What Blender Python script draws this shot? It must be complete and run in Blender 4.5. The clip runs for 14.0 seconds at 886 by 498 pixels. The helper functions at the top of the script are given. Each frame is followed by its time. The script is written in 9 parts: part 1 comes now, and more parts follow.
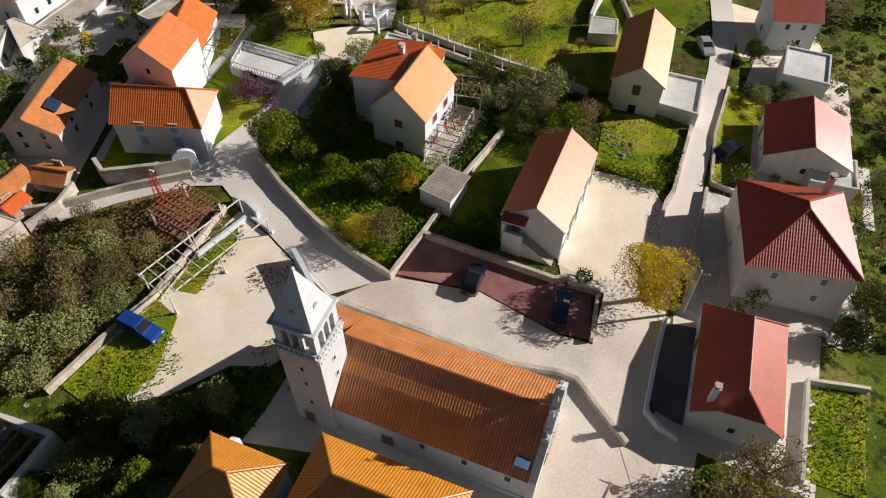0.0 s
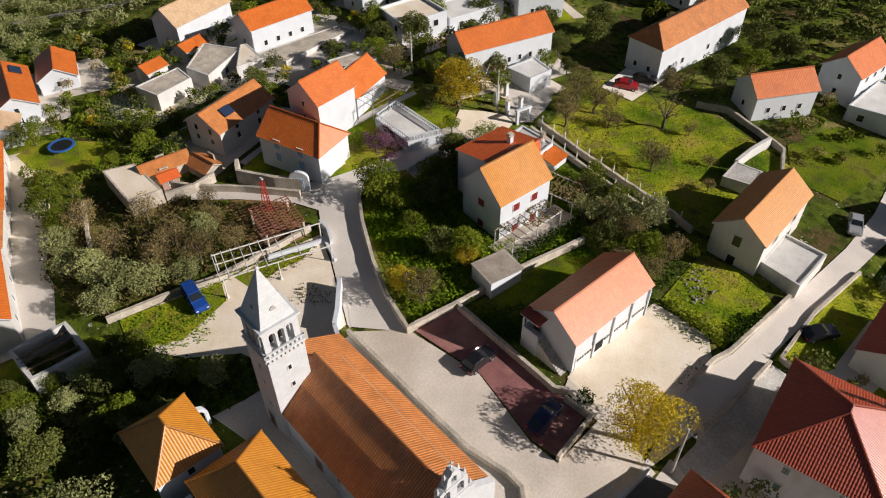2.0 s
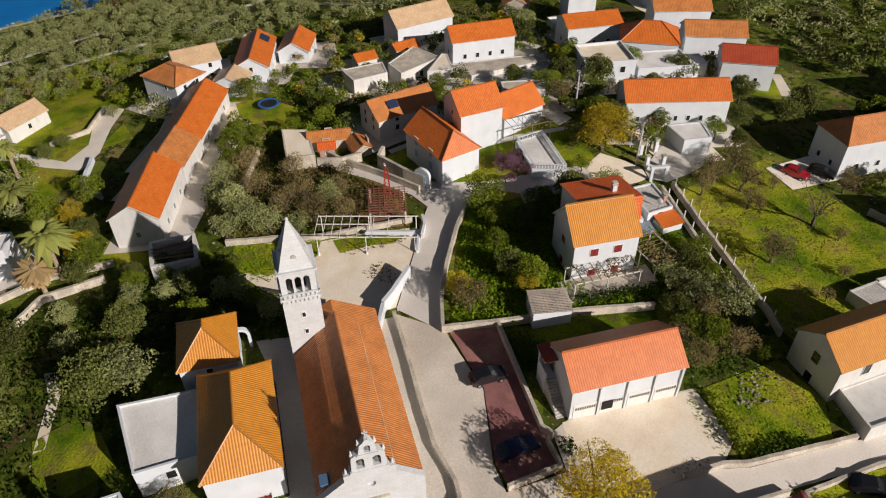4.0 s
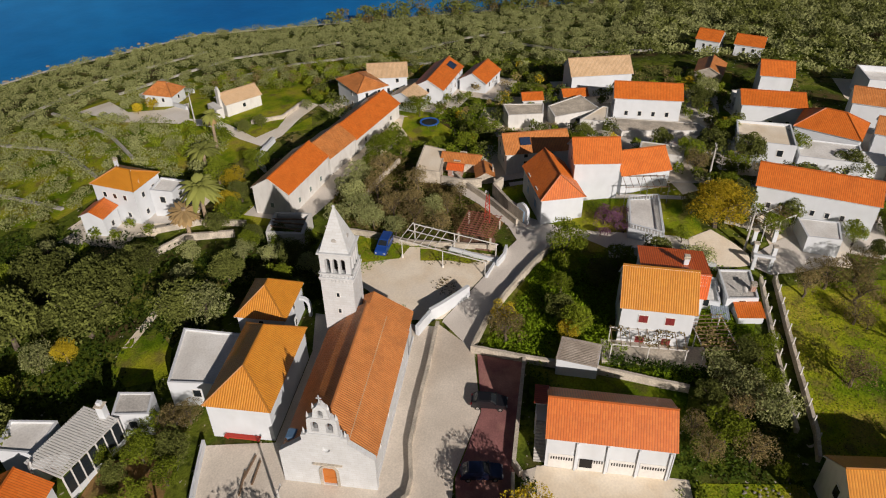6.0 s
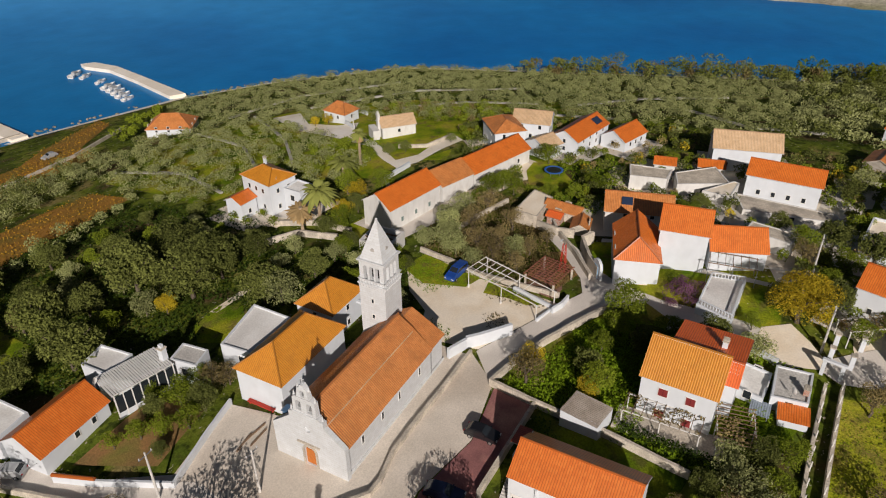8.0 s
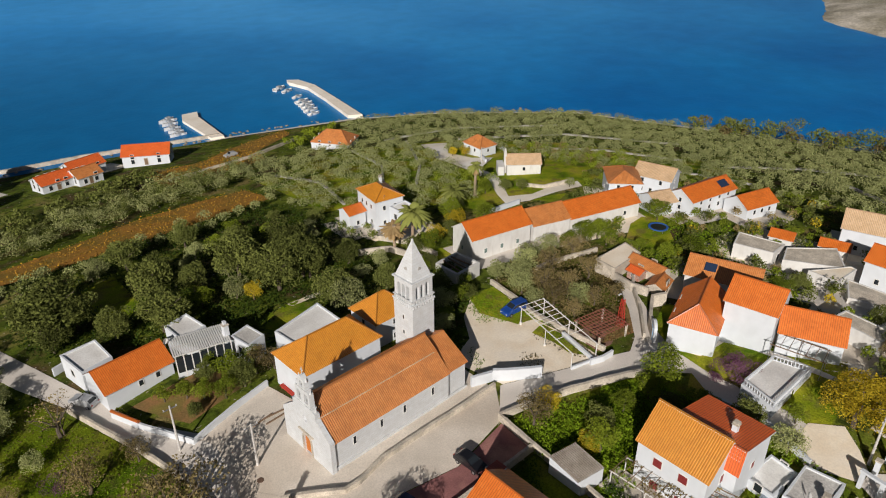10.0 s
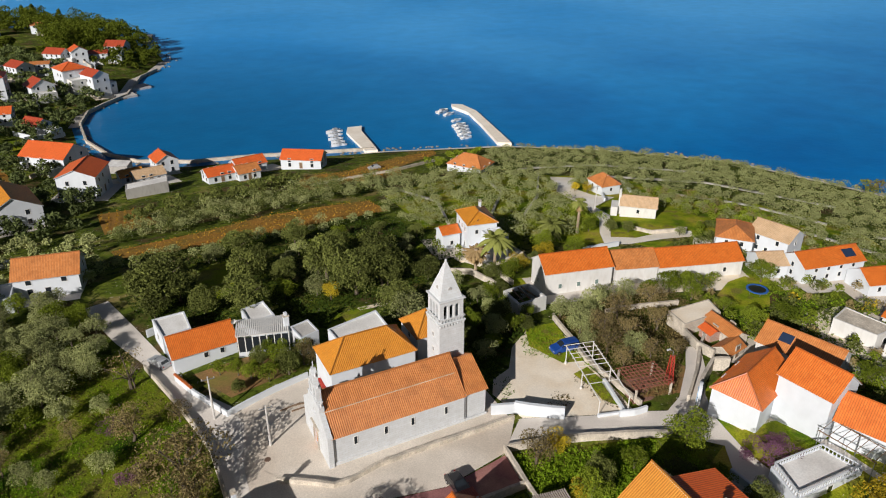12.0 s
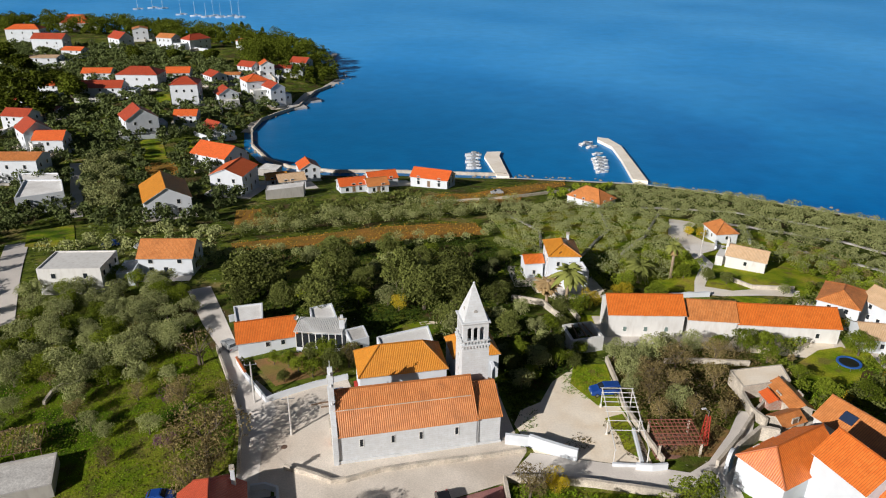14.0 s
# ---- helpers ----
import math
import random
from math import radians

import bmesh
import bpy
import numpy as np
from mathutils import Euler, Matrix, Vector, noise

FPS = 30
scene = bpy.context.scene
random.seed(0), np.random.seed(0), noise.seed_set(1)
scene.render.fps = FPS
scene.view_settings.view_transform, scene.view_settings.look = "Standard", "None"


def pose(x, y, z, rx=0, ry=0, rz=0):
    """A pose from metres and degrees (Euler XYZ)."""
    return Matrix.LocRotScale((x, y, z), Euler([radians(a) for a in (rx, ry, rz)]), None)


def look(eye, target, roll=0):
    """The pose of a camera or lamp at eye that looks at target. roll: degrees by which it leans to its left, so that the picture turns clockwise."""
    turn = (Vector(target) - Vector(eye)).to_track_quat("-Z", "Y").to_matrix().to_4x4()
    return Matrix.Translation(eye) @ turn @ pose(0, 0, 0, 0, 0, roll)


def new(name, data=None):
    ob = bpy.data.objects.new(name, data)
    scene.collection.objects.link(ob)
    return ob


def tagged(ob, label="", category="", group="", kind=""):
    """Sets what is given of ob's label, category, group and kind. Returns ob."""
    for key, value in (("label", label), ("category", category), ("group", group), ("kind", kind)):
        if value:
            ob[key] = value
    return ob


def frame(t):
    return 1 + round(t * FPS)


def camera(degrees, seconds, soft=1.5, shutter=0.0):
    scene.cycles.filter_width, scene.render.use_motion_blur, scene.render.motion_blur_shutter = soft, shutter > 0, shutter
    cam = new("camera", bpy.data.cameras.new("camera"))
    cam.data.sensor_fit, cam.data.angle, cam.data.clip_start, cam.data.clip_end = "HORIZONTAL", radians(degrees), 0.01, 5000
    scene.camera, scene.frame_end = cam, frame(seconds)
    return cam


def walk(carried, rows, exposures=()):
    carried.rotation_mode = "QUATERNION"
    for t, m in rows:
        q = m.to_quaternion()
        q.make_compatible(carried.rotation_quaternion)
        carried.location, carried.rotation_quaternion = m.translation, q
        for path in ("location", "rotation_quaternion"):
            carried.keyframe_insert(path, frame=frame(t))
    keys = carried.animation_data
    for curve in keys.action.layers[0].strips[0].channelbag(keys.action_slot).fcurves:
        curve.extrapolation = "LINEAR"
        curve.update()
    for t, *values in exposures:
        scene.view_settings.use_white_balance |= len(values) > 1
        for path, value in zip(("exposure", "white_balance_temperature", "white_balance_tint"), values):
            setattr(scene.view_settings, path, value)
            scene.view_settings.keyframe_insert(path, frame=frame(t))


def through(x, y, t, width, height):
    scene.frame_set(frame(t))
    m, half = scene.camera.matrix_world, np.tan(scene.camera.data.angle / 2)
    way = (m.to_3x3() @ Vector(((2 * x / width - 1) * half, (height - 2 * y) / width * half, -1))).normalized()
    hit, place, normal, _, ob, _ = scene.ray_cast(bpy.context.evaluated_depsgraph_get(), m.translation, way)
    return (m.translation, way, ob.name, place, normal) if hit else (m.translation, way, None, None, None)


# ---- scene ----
cam = camera(63.8, 14.0, 1.1)
PATH = [
    (0, (10.408, -30.722, 60.103), (10.1770, -30.1345, 59.3275), 0.40),
    (0.5, (15.247, -29.496, 60.165), (14.9326, -28.9062, 59.4212), 0.30),
    (1, (20.185, -27.845, 60.194), (19.7881, -27.2706, 59.4781), 0.10),
    (1.5, (25.114, -25.519, 60.254), (24.6400, -24.9770, 59.5600), -0.20),
    (2, (29.913, -22.502, 60.362), (29.3655, -22.0130, 59.6830), -0.40),
    (2.5, (34.276, -18.968, 60.536), (33.6675, -18.5460, 59.8640), -0.60),
    (3, (38.272, -14.901, 60.698), (37.6102, -14.5516, 60.0347), -0.80),
    (3.6, (42.574, -9.845, 61.070), (41.8595, -9.5833, 60.4216), -0.72),
    (4.25, (46.389, -3.708, 61.411), (45.6325, -3.5487, 60.7764), -0.78),
    (4.9, (49.303, 2.850, 61.715), (48.5195, 2.9056, 61.0965), -0.81),
    (5.5, (51.127, 9.122, 62.010), (50.3301, 9.0830, 61.4071), -0.70),
    (6, (52.120, 14.540, 62.122), (51.3200, 14.4235, 61.5335), -0.70),
    (6.5, (52.541, 19.967, 62.229), (51.7446, 19.7750, 61.6556), -0.80),
    (7, (52.409, 25.398, 62.309), (51.6234, 25.1320, 61.7504), -0.80),
    (7.5, (51.820, 30.760, 62.392), (51.0518, 30.4209, 61.8489), -0.70),
    (8, (50.710, 35.677, 62.510), (49.9642, 35.2726, 61.9806), -0.60),
    (8.6, (48.728, 41.731, 62.687), (48.0162, 41.2503, 62.1742), -0.55),
    (9.25, (45.920, 47.718, 62.868), (45.2537, 47.1617, 62.3709), -0.45),
    (9.9, (42.446, 53.200, 63.060), (41.8319, 52.5750, 62.5779), -0.33),
    (10.5, (38.611, 57.864, 63.323), (38.0530, 57.1811, 62.8515), -0.30),
    (11, (35.206, 61.274, 63.367), (34.6950, 60.5485, 62.9060), -0.10),
    (11.5, (31.551, 64.289, 63.347), (31.0898, 63.5252, 62.8953), 0.00),
    (12, (27.704, 67.049, 63.277), (27.2951, 66.2511, 62.8341), 0.10),
    (12.5, (23.581, 69.560, 63.269), (23.2266, 68.7317, 62.8351), 0.20),
    (13, (19.259, 71.874, 63.317), (18.9635, 71.0184, 62.8920), 0.40),
    (13.5, (15.182, 73.703, 63.381), (14.9405, 72.8265, 62.9645), 0.50),
    (14, (11.331, 75.122, 63.486), (11.1400, 74.2299, 63.0765), 0.50),
]
walk(cam, [(t, look(eye, target, roll)) for t, eye, target, roll in PATH],
     exposures=[(0.0, 0.23, 6500, 14), (3.0, 0.05, 6600, 15), (5.5, -0.17, 6800, 15), (8.0, -0.20, 6700, 15), (10.5, -0.06, 6500, 12), (14.0, 0.17, 6300, 12)])

# ---- light ----
SUN_AZ, SUN_EL = radians(33.2), radians(25.0)
world = bpy.data.worlds.new("world")
scene.world = world
world.use_nodes = True
wn = world.node_tree.nodes
sky = wn.new("ShaderNodeTexSky")
sky.sky_type = "NISHITA"
sky.sun_disc = False
sky.sun_elevation = SUN_EL
sky.sun_rotation = math.pi / 2 - SUN_AZ
wn["Background"].inputs["Strength"].default_value = 0.024
world.node_tree.links.new(sky.outputs[0], wn["Background"].inputs["Color"])
sun = new("sun", bpy.data.lights.new("sun", "SUN"))
sun.data.energy = 5.0
sun.data.angle = radians(0.5)
sun.data.color = (1.0, 0.95, 0.88)
sun.matrix_world = look((0, 0, 0), (-math.cos(SUN_AZ) * math.cos(SUN_EL), -math.sin(SUN_AZ) * math.cos(SUN_EL), -math.sin(SUN_EL)))

# ---- materials ----


class Nodes:
    """A small wrapper round one material's node tree."""

    def __init__(self, name):
        self.mat = bpy.data.materials.new(name)
        self.mat.use_nodes = True
        self.tree = self.mat.node_tree
        self.bsdf = self.tree.nodes["Principled BSDF"]

    def add(self, kind, **inputs):
        node = self.tree.nodes.new(kind)
        for key, value in inputs.items():
            node.inputs[key.replace("_", " ")].default_value = value
        return node

    def link(self, a, b):
        self.tree.links.new(a, b)

    def noise(self, scale, detail=4.0, vector=None):
        node = self.add("ShaderNodeTexNoise", Scale=scale, Detail=detail)
        if vector is not None:
            self.link(vector, node.inputs["Vector"])
        return node.outputs["Fac"]

    def ramp(self, fac, stops):
        node = self.tree.nodes.new("ShaderNodeValToRGB")
        while len(node.color_ramp.elements) < len(stops):
            node.color_ramp.elements.new(0.5)
        for element, (place, colour) in zip(node.color_ramp.elements, stops):
            element.position, element.color = place, (*colour, 1)
        self.link(fac, node.inputs["Fac"])
        return node.outputs["Color"]

    def mix(self, fac, a, b, kind="MIX"):
        node = self.tree.nodes.new("ShaderNodeMix")
        node.data_type, node.blend_type = "RGBA", kind
        for socket, value in ((node.inputs[0], fac), (node.inputs[6], a), (node.inputs[7], b)):
            if isinstance(value, bpy.types.NodeSocket):
                self.link(value, socket)
            elif isinstance(value, (int, float)):
                socket.default_value = value
            else:
                socket.default_value = (*value, 1)
        return node.outputs[2]

    def math(self, kind, a, b=0.0):
        node = self.tree.nodes.new("ShaderNodeMath")
        node.operation = kind
        for socket, value in zip(node.inputs, (a, b)):
            if isinstance(value, bpy.types.NodeSocket):
                self.link(value, socket)
            else:
                socket.default_value = value
        return node.outputs[0]

    def position(self):
        return self.tree.nodes.new("ShaderNodeNewGeometry").outputs["Position"]

    def bump(self, height, strength, distance):
        node = self.add("ShaderNodeBump", Strength=strength, Distance=distance)
        self.link(height, node.inputs["Height"])
        self.link(node.outputs["Normal"], self.bsdf.inputs["Normal"])

    def done(self, colour, rough=0.85, metal=0.0, specular=0.3):
        if isinstance(colour, bpy.types.NodeSocket):
            self.link(colour, self.bsdf.inputs["Base Color"])
        else:
            self.bsdf.inputs["Base Color"].default_value = (*colour, 1)
        self.bsdf.inputs["Roughness"].default_value = rough
        self.bsdf.inputs["Metallic"].default_value = metal
        self.bsdf.inputs["Specular IOR Level"].default_value = specular
        return self.mat


def mottled(name, a, b, big=0.25, fine=3.0, rough=0.9, bump=0.3, depth=0.03, third=None, contrast=0.55):
    """A surface of two tones in large patches, with a fine grain over them."""
    n = Nodes(name)
    p = n.position()
    colour = n.ramp(n.noise(big, 5, p), [(0.36, a), (0.64, b)])
    if third:
        colour = n.mix(n.ramp(n.noise(big * 0.37, 3, p), [(0.5, (0, 0, 0)), (0.66, (1, 1, 1))]), colour, third)
    grain = n.noise(fine, 6, p)
    colour = n.mix(contrast, colour, n.ramp(grain, [(0.25, (0.45, 0.45, 0.45)), (0.7, (1.25, 1.25, 1.25))]), "MULTIPLY")
    if bump:
        n.bump(grain, bump, depth)
    return n.done(colour, rough)


def plaster(name, tone, dirt, amount=0.5):
    """Painted render: faint patches, rain streaks and a fine grain."""
    n = Nodes(name)
    p = n.position()
    streak = n.add("ShaderNodeMapping")
    streak.inputs["Scale"].default_value = (1.0, 1.0, 0.3)
    n.link(p, streak.inputs["Vector"])
    stain = n.ramp(n.noise(1.3, 6, streak.outputs[0]), [(0.48, (0, 0, 0)), (0.8, (1, 1, 1))])
    colour = n.mix(n.math("MULTIPLY", stain, amount), tone, dirt)
    colour = n.mix(0.5, colour, n.ramp(n.noise(0.5, 3, p), [(0.3, (0.86, 0.86, 0.86)), (0.7, (1.05, 1.05, 1.05))]), "MULTIPLY")
    n.bump(n.noise(9.0, 5, p), 0.2, 0.02)
    return n.done(colour, 0.9)


def masonry(name, a, b, joint, width=0.55, height=0.28):
    """Squared rubble stone in courses, with recessed mortar."""
    n = Nodes(name)
    geo = n.tree.nodes.new("ShaderNodeTexCoord").outputs["Object"]
    sep = n.tree.nodes.new("ShaderNodeSeparateXYZ")
    n.link(geo, sep.inputs[0])
    comb = n.tree.nodes.new("ShaderNodeCombineXYZ")
    n.link(n.math("ADD", sep.outputs[0], sep.outputs[1]), comb.inputs[0])
    n.link(sep.outputs[2], comb.inputs[1])
    brick = n.add("ShaderNodeTexBrick", Scale=1.0, Mortar_Size=0.02)
    brick.inputs["Brick Width"].default_value, brick.inputs["Row Height"].default_value = width, height
    brick.inputs["Color1"].default_value, brick.inputs["Color2"].default_value = (*a, 1), (*b, 1)
    brick.inputs["Mortar"].default_value = (*joint, 1)
    n.link(comb.outputs[0], brick.inputs["Vector"])
    colour = n.mix(0.6, brick.outputs["Color"], n.ramp(n.noise(1.1, 6, geo), [(0.3, (0.86, 0.85, 0.84)), (0.7, (1.06, 1.06, 1.06))]), "MULTIPLY")
    n.bump(brick.outputs["Fac"], -0.5, 0.03)
    return n.done(colour, 0.92)


def roof_tiles(name, tones, moss=0.35):
    """Clay barrel tiles: every tile its own tone, with lichen and soot in patches. UV counts columns and courses."""
    n = Nodes(name)
    uv = n.tree.nodes.new("ShaderNodeUVMap").outputs[0]
    floor = n.tree.nodes.new("ShaderNodeVectorMath")
    floor.operation = "FLOOR"
    n.link(uv, floor.inputs[0])
    white = n.tree.nodes.new("ShaderNodeTexWhiteNoise")
    white.noise_dimensions = "2D"
    n.link(floor.outputs[0], white.inputs["Vector"])
    low, high = [tuple(0.5 * (c + m) for c, m in zip(tones[k], tones[1])) for k in (0, 2)]
    colour = n.ramp(white.outputs["Value"], [(0.0, low), (0.55, tones[1]), (1.0, high)])
    p = n.position()
    patch = n.ramp(n.noise(0.55, 6, p), [(0.45, (0, 0, 0)), (0.75, (1, 1, 1))])
    colour = n.mix(n.math("MULTIPLY", patch, moss), colour, tuple(c * 0.45 for c in tones[0]))
    sep = n.tree.nodes.new("ShaderNodeSeparateXYZ")
    n.link(uv, sep.inputs[0])
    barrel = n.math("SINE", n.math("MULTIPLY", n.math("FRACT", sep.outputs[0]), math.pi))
    lap = n.math("MULTIPLY", n.math("FRACT", sep.outputs[1]), -0.25)
    height = n.math("ADD", n.math("ADD", barrel, lap), n.math("MULTIPLY", n.noise(14.0, 4, p), 0.3))
    n.bump(height, 0.12, 0.05)
    # Shade in the gullies between barrels is multiplied into the tile colour.
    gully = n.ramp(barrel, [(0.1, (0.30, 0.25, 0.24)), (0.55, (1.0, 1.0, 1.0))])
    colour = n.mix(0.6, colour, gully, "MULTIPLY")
    return n.done(colour, 0.45, 0.0, 0.75)


def foliage(name, dark, light, through=0.25):
    """Leaves: tone varies from clump to clump and from plant to plant; some light passes through."""
    n = Nodes(name)
    geo = n.tree.nodes.new("ShaderNodeNewGeometry")
    info = n.tree.nodes.new("ShaderNodeObjectInfo")
    patch = n.noise(0.35, 2, geo.outputs["Position"])
    fac = n.math("ADD", n.math("ADD", n.math("MULTIPLY", geo.outputs["Random Per Island"], 0.30), n.math("MULTIPLY", info.outputs["Random"], 0.30)), n.math("MULTIPLY", patch, 0.50))
    colour = n.ramp(fac, [(0.1, dark), (0.9, light)])
    n.done(colour, 0.8, 0.0, 0.06)
    soft = n.tree.nodes.new("ShaderNodeBsdfTranslucent")
    n.link(colour, soft.inputs["Color"])
    both = n.tree.nodes.new("ShaderNodeMixShader")
    both.inputs[0].default_value = through
    n.link(n.bsdf.outputs[0], both.inputs[1])
    n.link(soft.outputs[0], both.inputs[2])
    n.link(both.outputs[0], n.tree.nodes["Material Output"].inputs["Surface"])
    return n.mat


def plain(name, colour, rough=0.6, metal=0.0, specular=0.4):
    n = Nodes(name)
    tone = n.mix(0.35, colour, n.ramp(n.noise(2.5, 4, n.position()), [(0.3, (0.75, 0.75, 0.75)), (0.7, (1.1, 1.1, 1.1))]), "MULTIPLY")
    return n.done(tone, rough, metal, specular)


WHITE = plaster("white_limewash", (0.62, 0.65, 0.68), (0.50, 0.50, 0.49), 0.2)
CREAM = plaster("cream_render", (0.60, 0.56, 0.48), (0.38, 0.34, 0.28), 0.6)
GREY = plaster("grey_render", (0.42, 0.40, 0.37), (0.24, 0.22, 0.20), 0.6)
CHURCH = masonry("pale_ashlar", (0.60, 0.62, 0.635), (0.57, 0.585, 0.59), (0.53, 0.53, 0.52), 0.8, 0.34)
STONE = masonry("rubble_stone", (0.42, 0.38, 0.33), (0.30, 0.27, 0.23), (0.36, 0.33, 0.28), 0.45, 0.22)
LIMESTONE = mottled("pale_limestone", (0.64, 0.57, 0.47), (0.48, 0.42, 0.34), 0.8, 5.0, 0.9, 0.5, 0.05, (0.40, 0.36, 0.30))
PALE_ROOF = mottled("whitewashed_concrete", (0.84, 0.83, 0.80), (0.72, 0.70, 0.66), 0.35, 4.0, 0.85, 0.15, 0.02, (0.62, 0.60, 0.57), 0.25)
CONCRETE = mottled("concrete", (0.60, 0.58, 0.54), (0.46, 0.44, 0.41), 0.4, 4.0)
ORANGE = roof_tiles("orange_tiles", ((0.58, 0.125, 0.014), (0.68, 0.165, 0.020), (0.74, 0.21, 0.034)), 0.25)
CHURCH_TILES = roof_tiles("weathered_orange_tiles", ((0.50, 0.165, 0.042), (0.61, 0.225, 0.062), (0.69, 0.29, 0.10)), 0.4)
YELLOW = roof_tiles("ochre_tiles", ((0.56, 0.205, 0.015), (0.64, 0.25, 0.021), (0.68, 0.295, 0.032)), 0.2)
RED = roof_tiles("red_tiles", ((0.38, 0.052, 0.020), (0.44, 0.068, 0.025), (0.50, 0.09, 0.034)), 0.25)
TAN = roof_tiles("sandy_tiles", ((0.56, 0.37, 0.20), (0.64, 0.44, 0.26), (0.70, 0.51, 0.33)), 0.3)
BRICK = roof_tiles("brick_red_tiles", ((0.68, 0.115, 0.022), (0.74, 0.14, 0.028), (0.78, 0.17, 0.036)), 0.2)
GLASS = plain("window_glass", (0.02, 0.025, 0.03), 0.08, 0.0, 0.6)
# Near-black for solid pieces that stand in for shade inside openings.
DARK = plain("opening_shade", (0.015, 0.013, 0.012), 0.9)
FRAME = plain("white_frame", (0.70, 0.69, 0.66), 0.5)
SHUTTER_BLUE = plain("pale_blue_paint", (0.24, 0.42, 0.62), 0.5)
SHUTTER_RED = plain("maroon_paint", (0.22, 0.03, 0.03), 0.5)
SHUTTER_GREEN = plain("grey_green_paint", (0.16, 0.22, 0.20), 0.5)
WOOD = plain("weathered_wood", (0.20, 0.13, 0.08), 0.8)
DOOR_WOOD = plain("orange_door_wood", (0.50, 0.16, 0.03), 0.6)
METAL = plain("grey_metal", (0.35, 0.36, 0.37), 0.4, 0.7)
RUST = plain("red_paint_rust", (0.42, 0.035, 0.02), 0.6)
WHITE_POST = plain("white_painted_concrete", (0.66, 0.64, 0.60), 0.7)
SOLAR = plain("solar_glass", (0.03, 0.05, 0.10), 0.15, 0.2, 0.7)
PAVING = mottled("pale_paving", (0.76, 0.68, 0.58), (0.64, 0.57, 0.48), 0.22, 5.0, 0.66, 0.15, 0.02, (0.58, 0.50, 0.41), 0.3)
DUST = mottled("bleached_gravel", (0.90, 0.83, 0.72), (0.80, 0.72, 0.60), 0.22, 5.0, 0.8, 0.1, 0.02, (0.92, 0.87, 0.79), 0.2)
ASPHALT = mottled("shaded_asphalt", (0.16, 0.16, 0.17), (0.11, 0.11, 0.12), 0.3, 6.0, 0.9, 0.2, 0.02)
ROAD = mottled("pale_asphalt", (0.72, 0.66, 0.59), (0.62, 0.57, 0.51), 0.2, 6.0, 0.65, 0.15, 0.02, (0.70, 0.64, 0.57), 0.22)
WINE = mottled("wine_red_paving", (0.34, 0.15, 0.14), (0.25, 0.11, 0.105), 0.5, 6.0, 0.75, 0.15, 0.02, (0.50, 0.27, 0.21), 0.4)
DIRT = mottled("sandy_dirt", (0.90, 0.80, 0.65), (0.80, 0.67, 0.50), 0.3, 4.0, 0.95, 0.2, 0.05, (0.84, 0.75, 0.62), 0.18)
SOIL = mottled("brown_soil", (0.30, 0.16, 0.06), (0.20, 0.13, 0.045), 0.4, 4.0, 0.95, 0.7, 0.1, (0.17, 0.18, 0.03))

def turf(name, lush=1.0):
    """Uneven meadow: lush and dry grass, brown weeds and bare spots at several scales."""
    n = Nodes(name)
    p = n.position()
    colour = n.ramp(n.noise(0.13, 6, p), [(0.34, (0.055, 0.110, 0.006)), (0.44, (0.155, 0.225, 0.009)), (0.56, (0.31, 0.325, 0.02)), (0.68, (0.36, 0.29, 0.055))])
    colour = n.mix(n.ramp(n.noise(0.45, 6, p), [(0.52, (0, 0, 0)), (0.66, (0.7, 0.7, 0.7))]), colour, (0.17, 0.13, 0.045))
    grain = n.noise(4.0, 7, p)
    colour = n.mix(0.65, colour, n.ramp(grain, [(0.25, (0.4, 0.4, 0.4)), (0.7, (1.35, 1.35, 1.35))]), "MULTIPLY")
    if lush < 1:
        colour = n.mix(1.0, colour, (lush * 0.85, lush, lush * 0.9), "MULTIPLY")
    n.bump(grain, 0.8, 0.15)
    return n.done(colour, 0.95, 0.0, 0.06)


def scrub(name):
    """Hillside ground: grass, dry weeds and soil in patches, strewn with pale stones."""
    n = Nodes(name)
    p = n.position()
    colour = n.ramp(n.noise(0.11, 7, p), [(0.36, (0.10, 0.07, 0.03)), (0.46, (0.075, 0.11, 0.012)), (0.56, (0.14, 0.17, 0.02)), (0.68, (0.24, 0.19, 0.07))])
    colour = n.mix(n.ramp(n.noise(0.7, 6, p), [(0.5, (0, 0, 0)), (0.62, (1, 1, 1))]), colour, (0.04, 0.055, 0.008))
    stones = n.ramp(n.noise(1.7, 5, p), [(0.66, (0, 0, 0)), (0.70, (1, 1, 1))])
    colour = n.mix(stones, colour, (0.46, 0.41, 0.33))
    grain = n.noise(3.5, 6, p)
    colour = n.mix(0.6, colour, n.ramp(grain, [(0.25, (0.4, 0.4, 0.4)), (0.7, (1.3, 1.3, 1.3))]), "MULTIPLY")
    n.bump(grain, 0.7, 0.15)
    return n.done(colour, 0.95, 0.0, 0.06)


GRASS = turf("meadow_grass")
# Darkened copy of the meadow turf; behind the garages it stands in for shade.
PASTURE = turf("deep_green_pasture", 0.54)
SCRUB = scrub("dry_scrub_ground")
VINE = mottled("autumn_field", (0.36, 0.17, 0.025), (0.22, 0.14, 0.02), 0.2, 4.0, 0.95, 0.6, 0.1)

# ---- geometry helpers ----


def mesh_of(name, verts, faces, material, smooth=False):
    me = bpy.data.meshes.new(name)
    me.from_pydata([tuple(map(float, v)) for v in verts], [], [tuple(f) for f in faces])
    me.materials.append(material)
    if smooth:
        me.polygons.foreach_set("use_smooth", [True] * len(me.polygons))
    me.update()
    return me


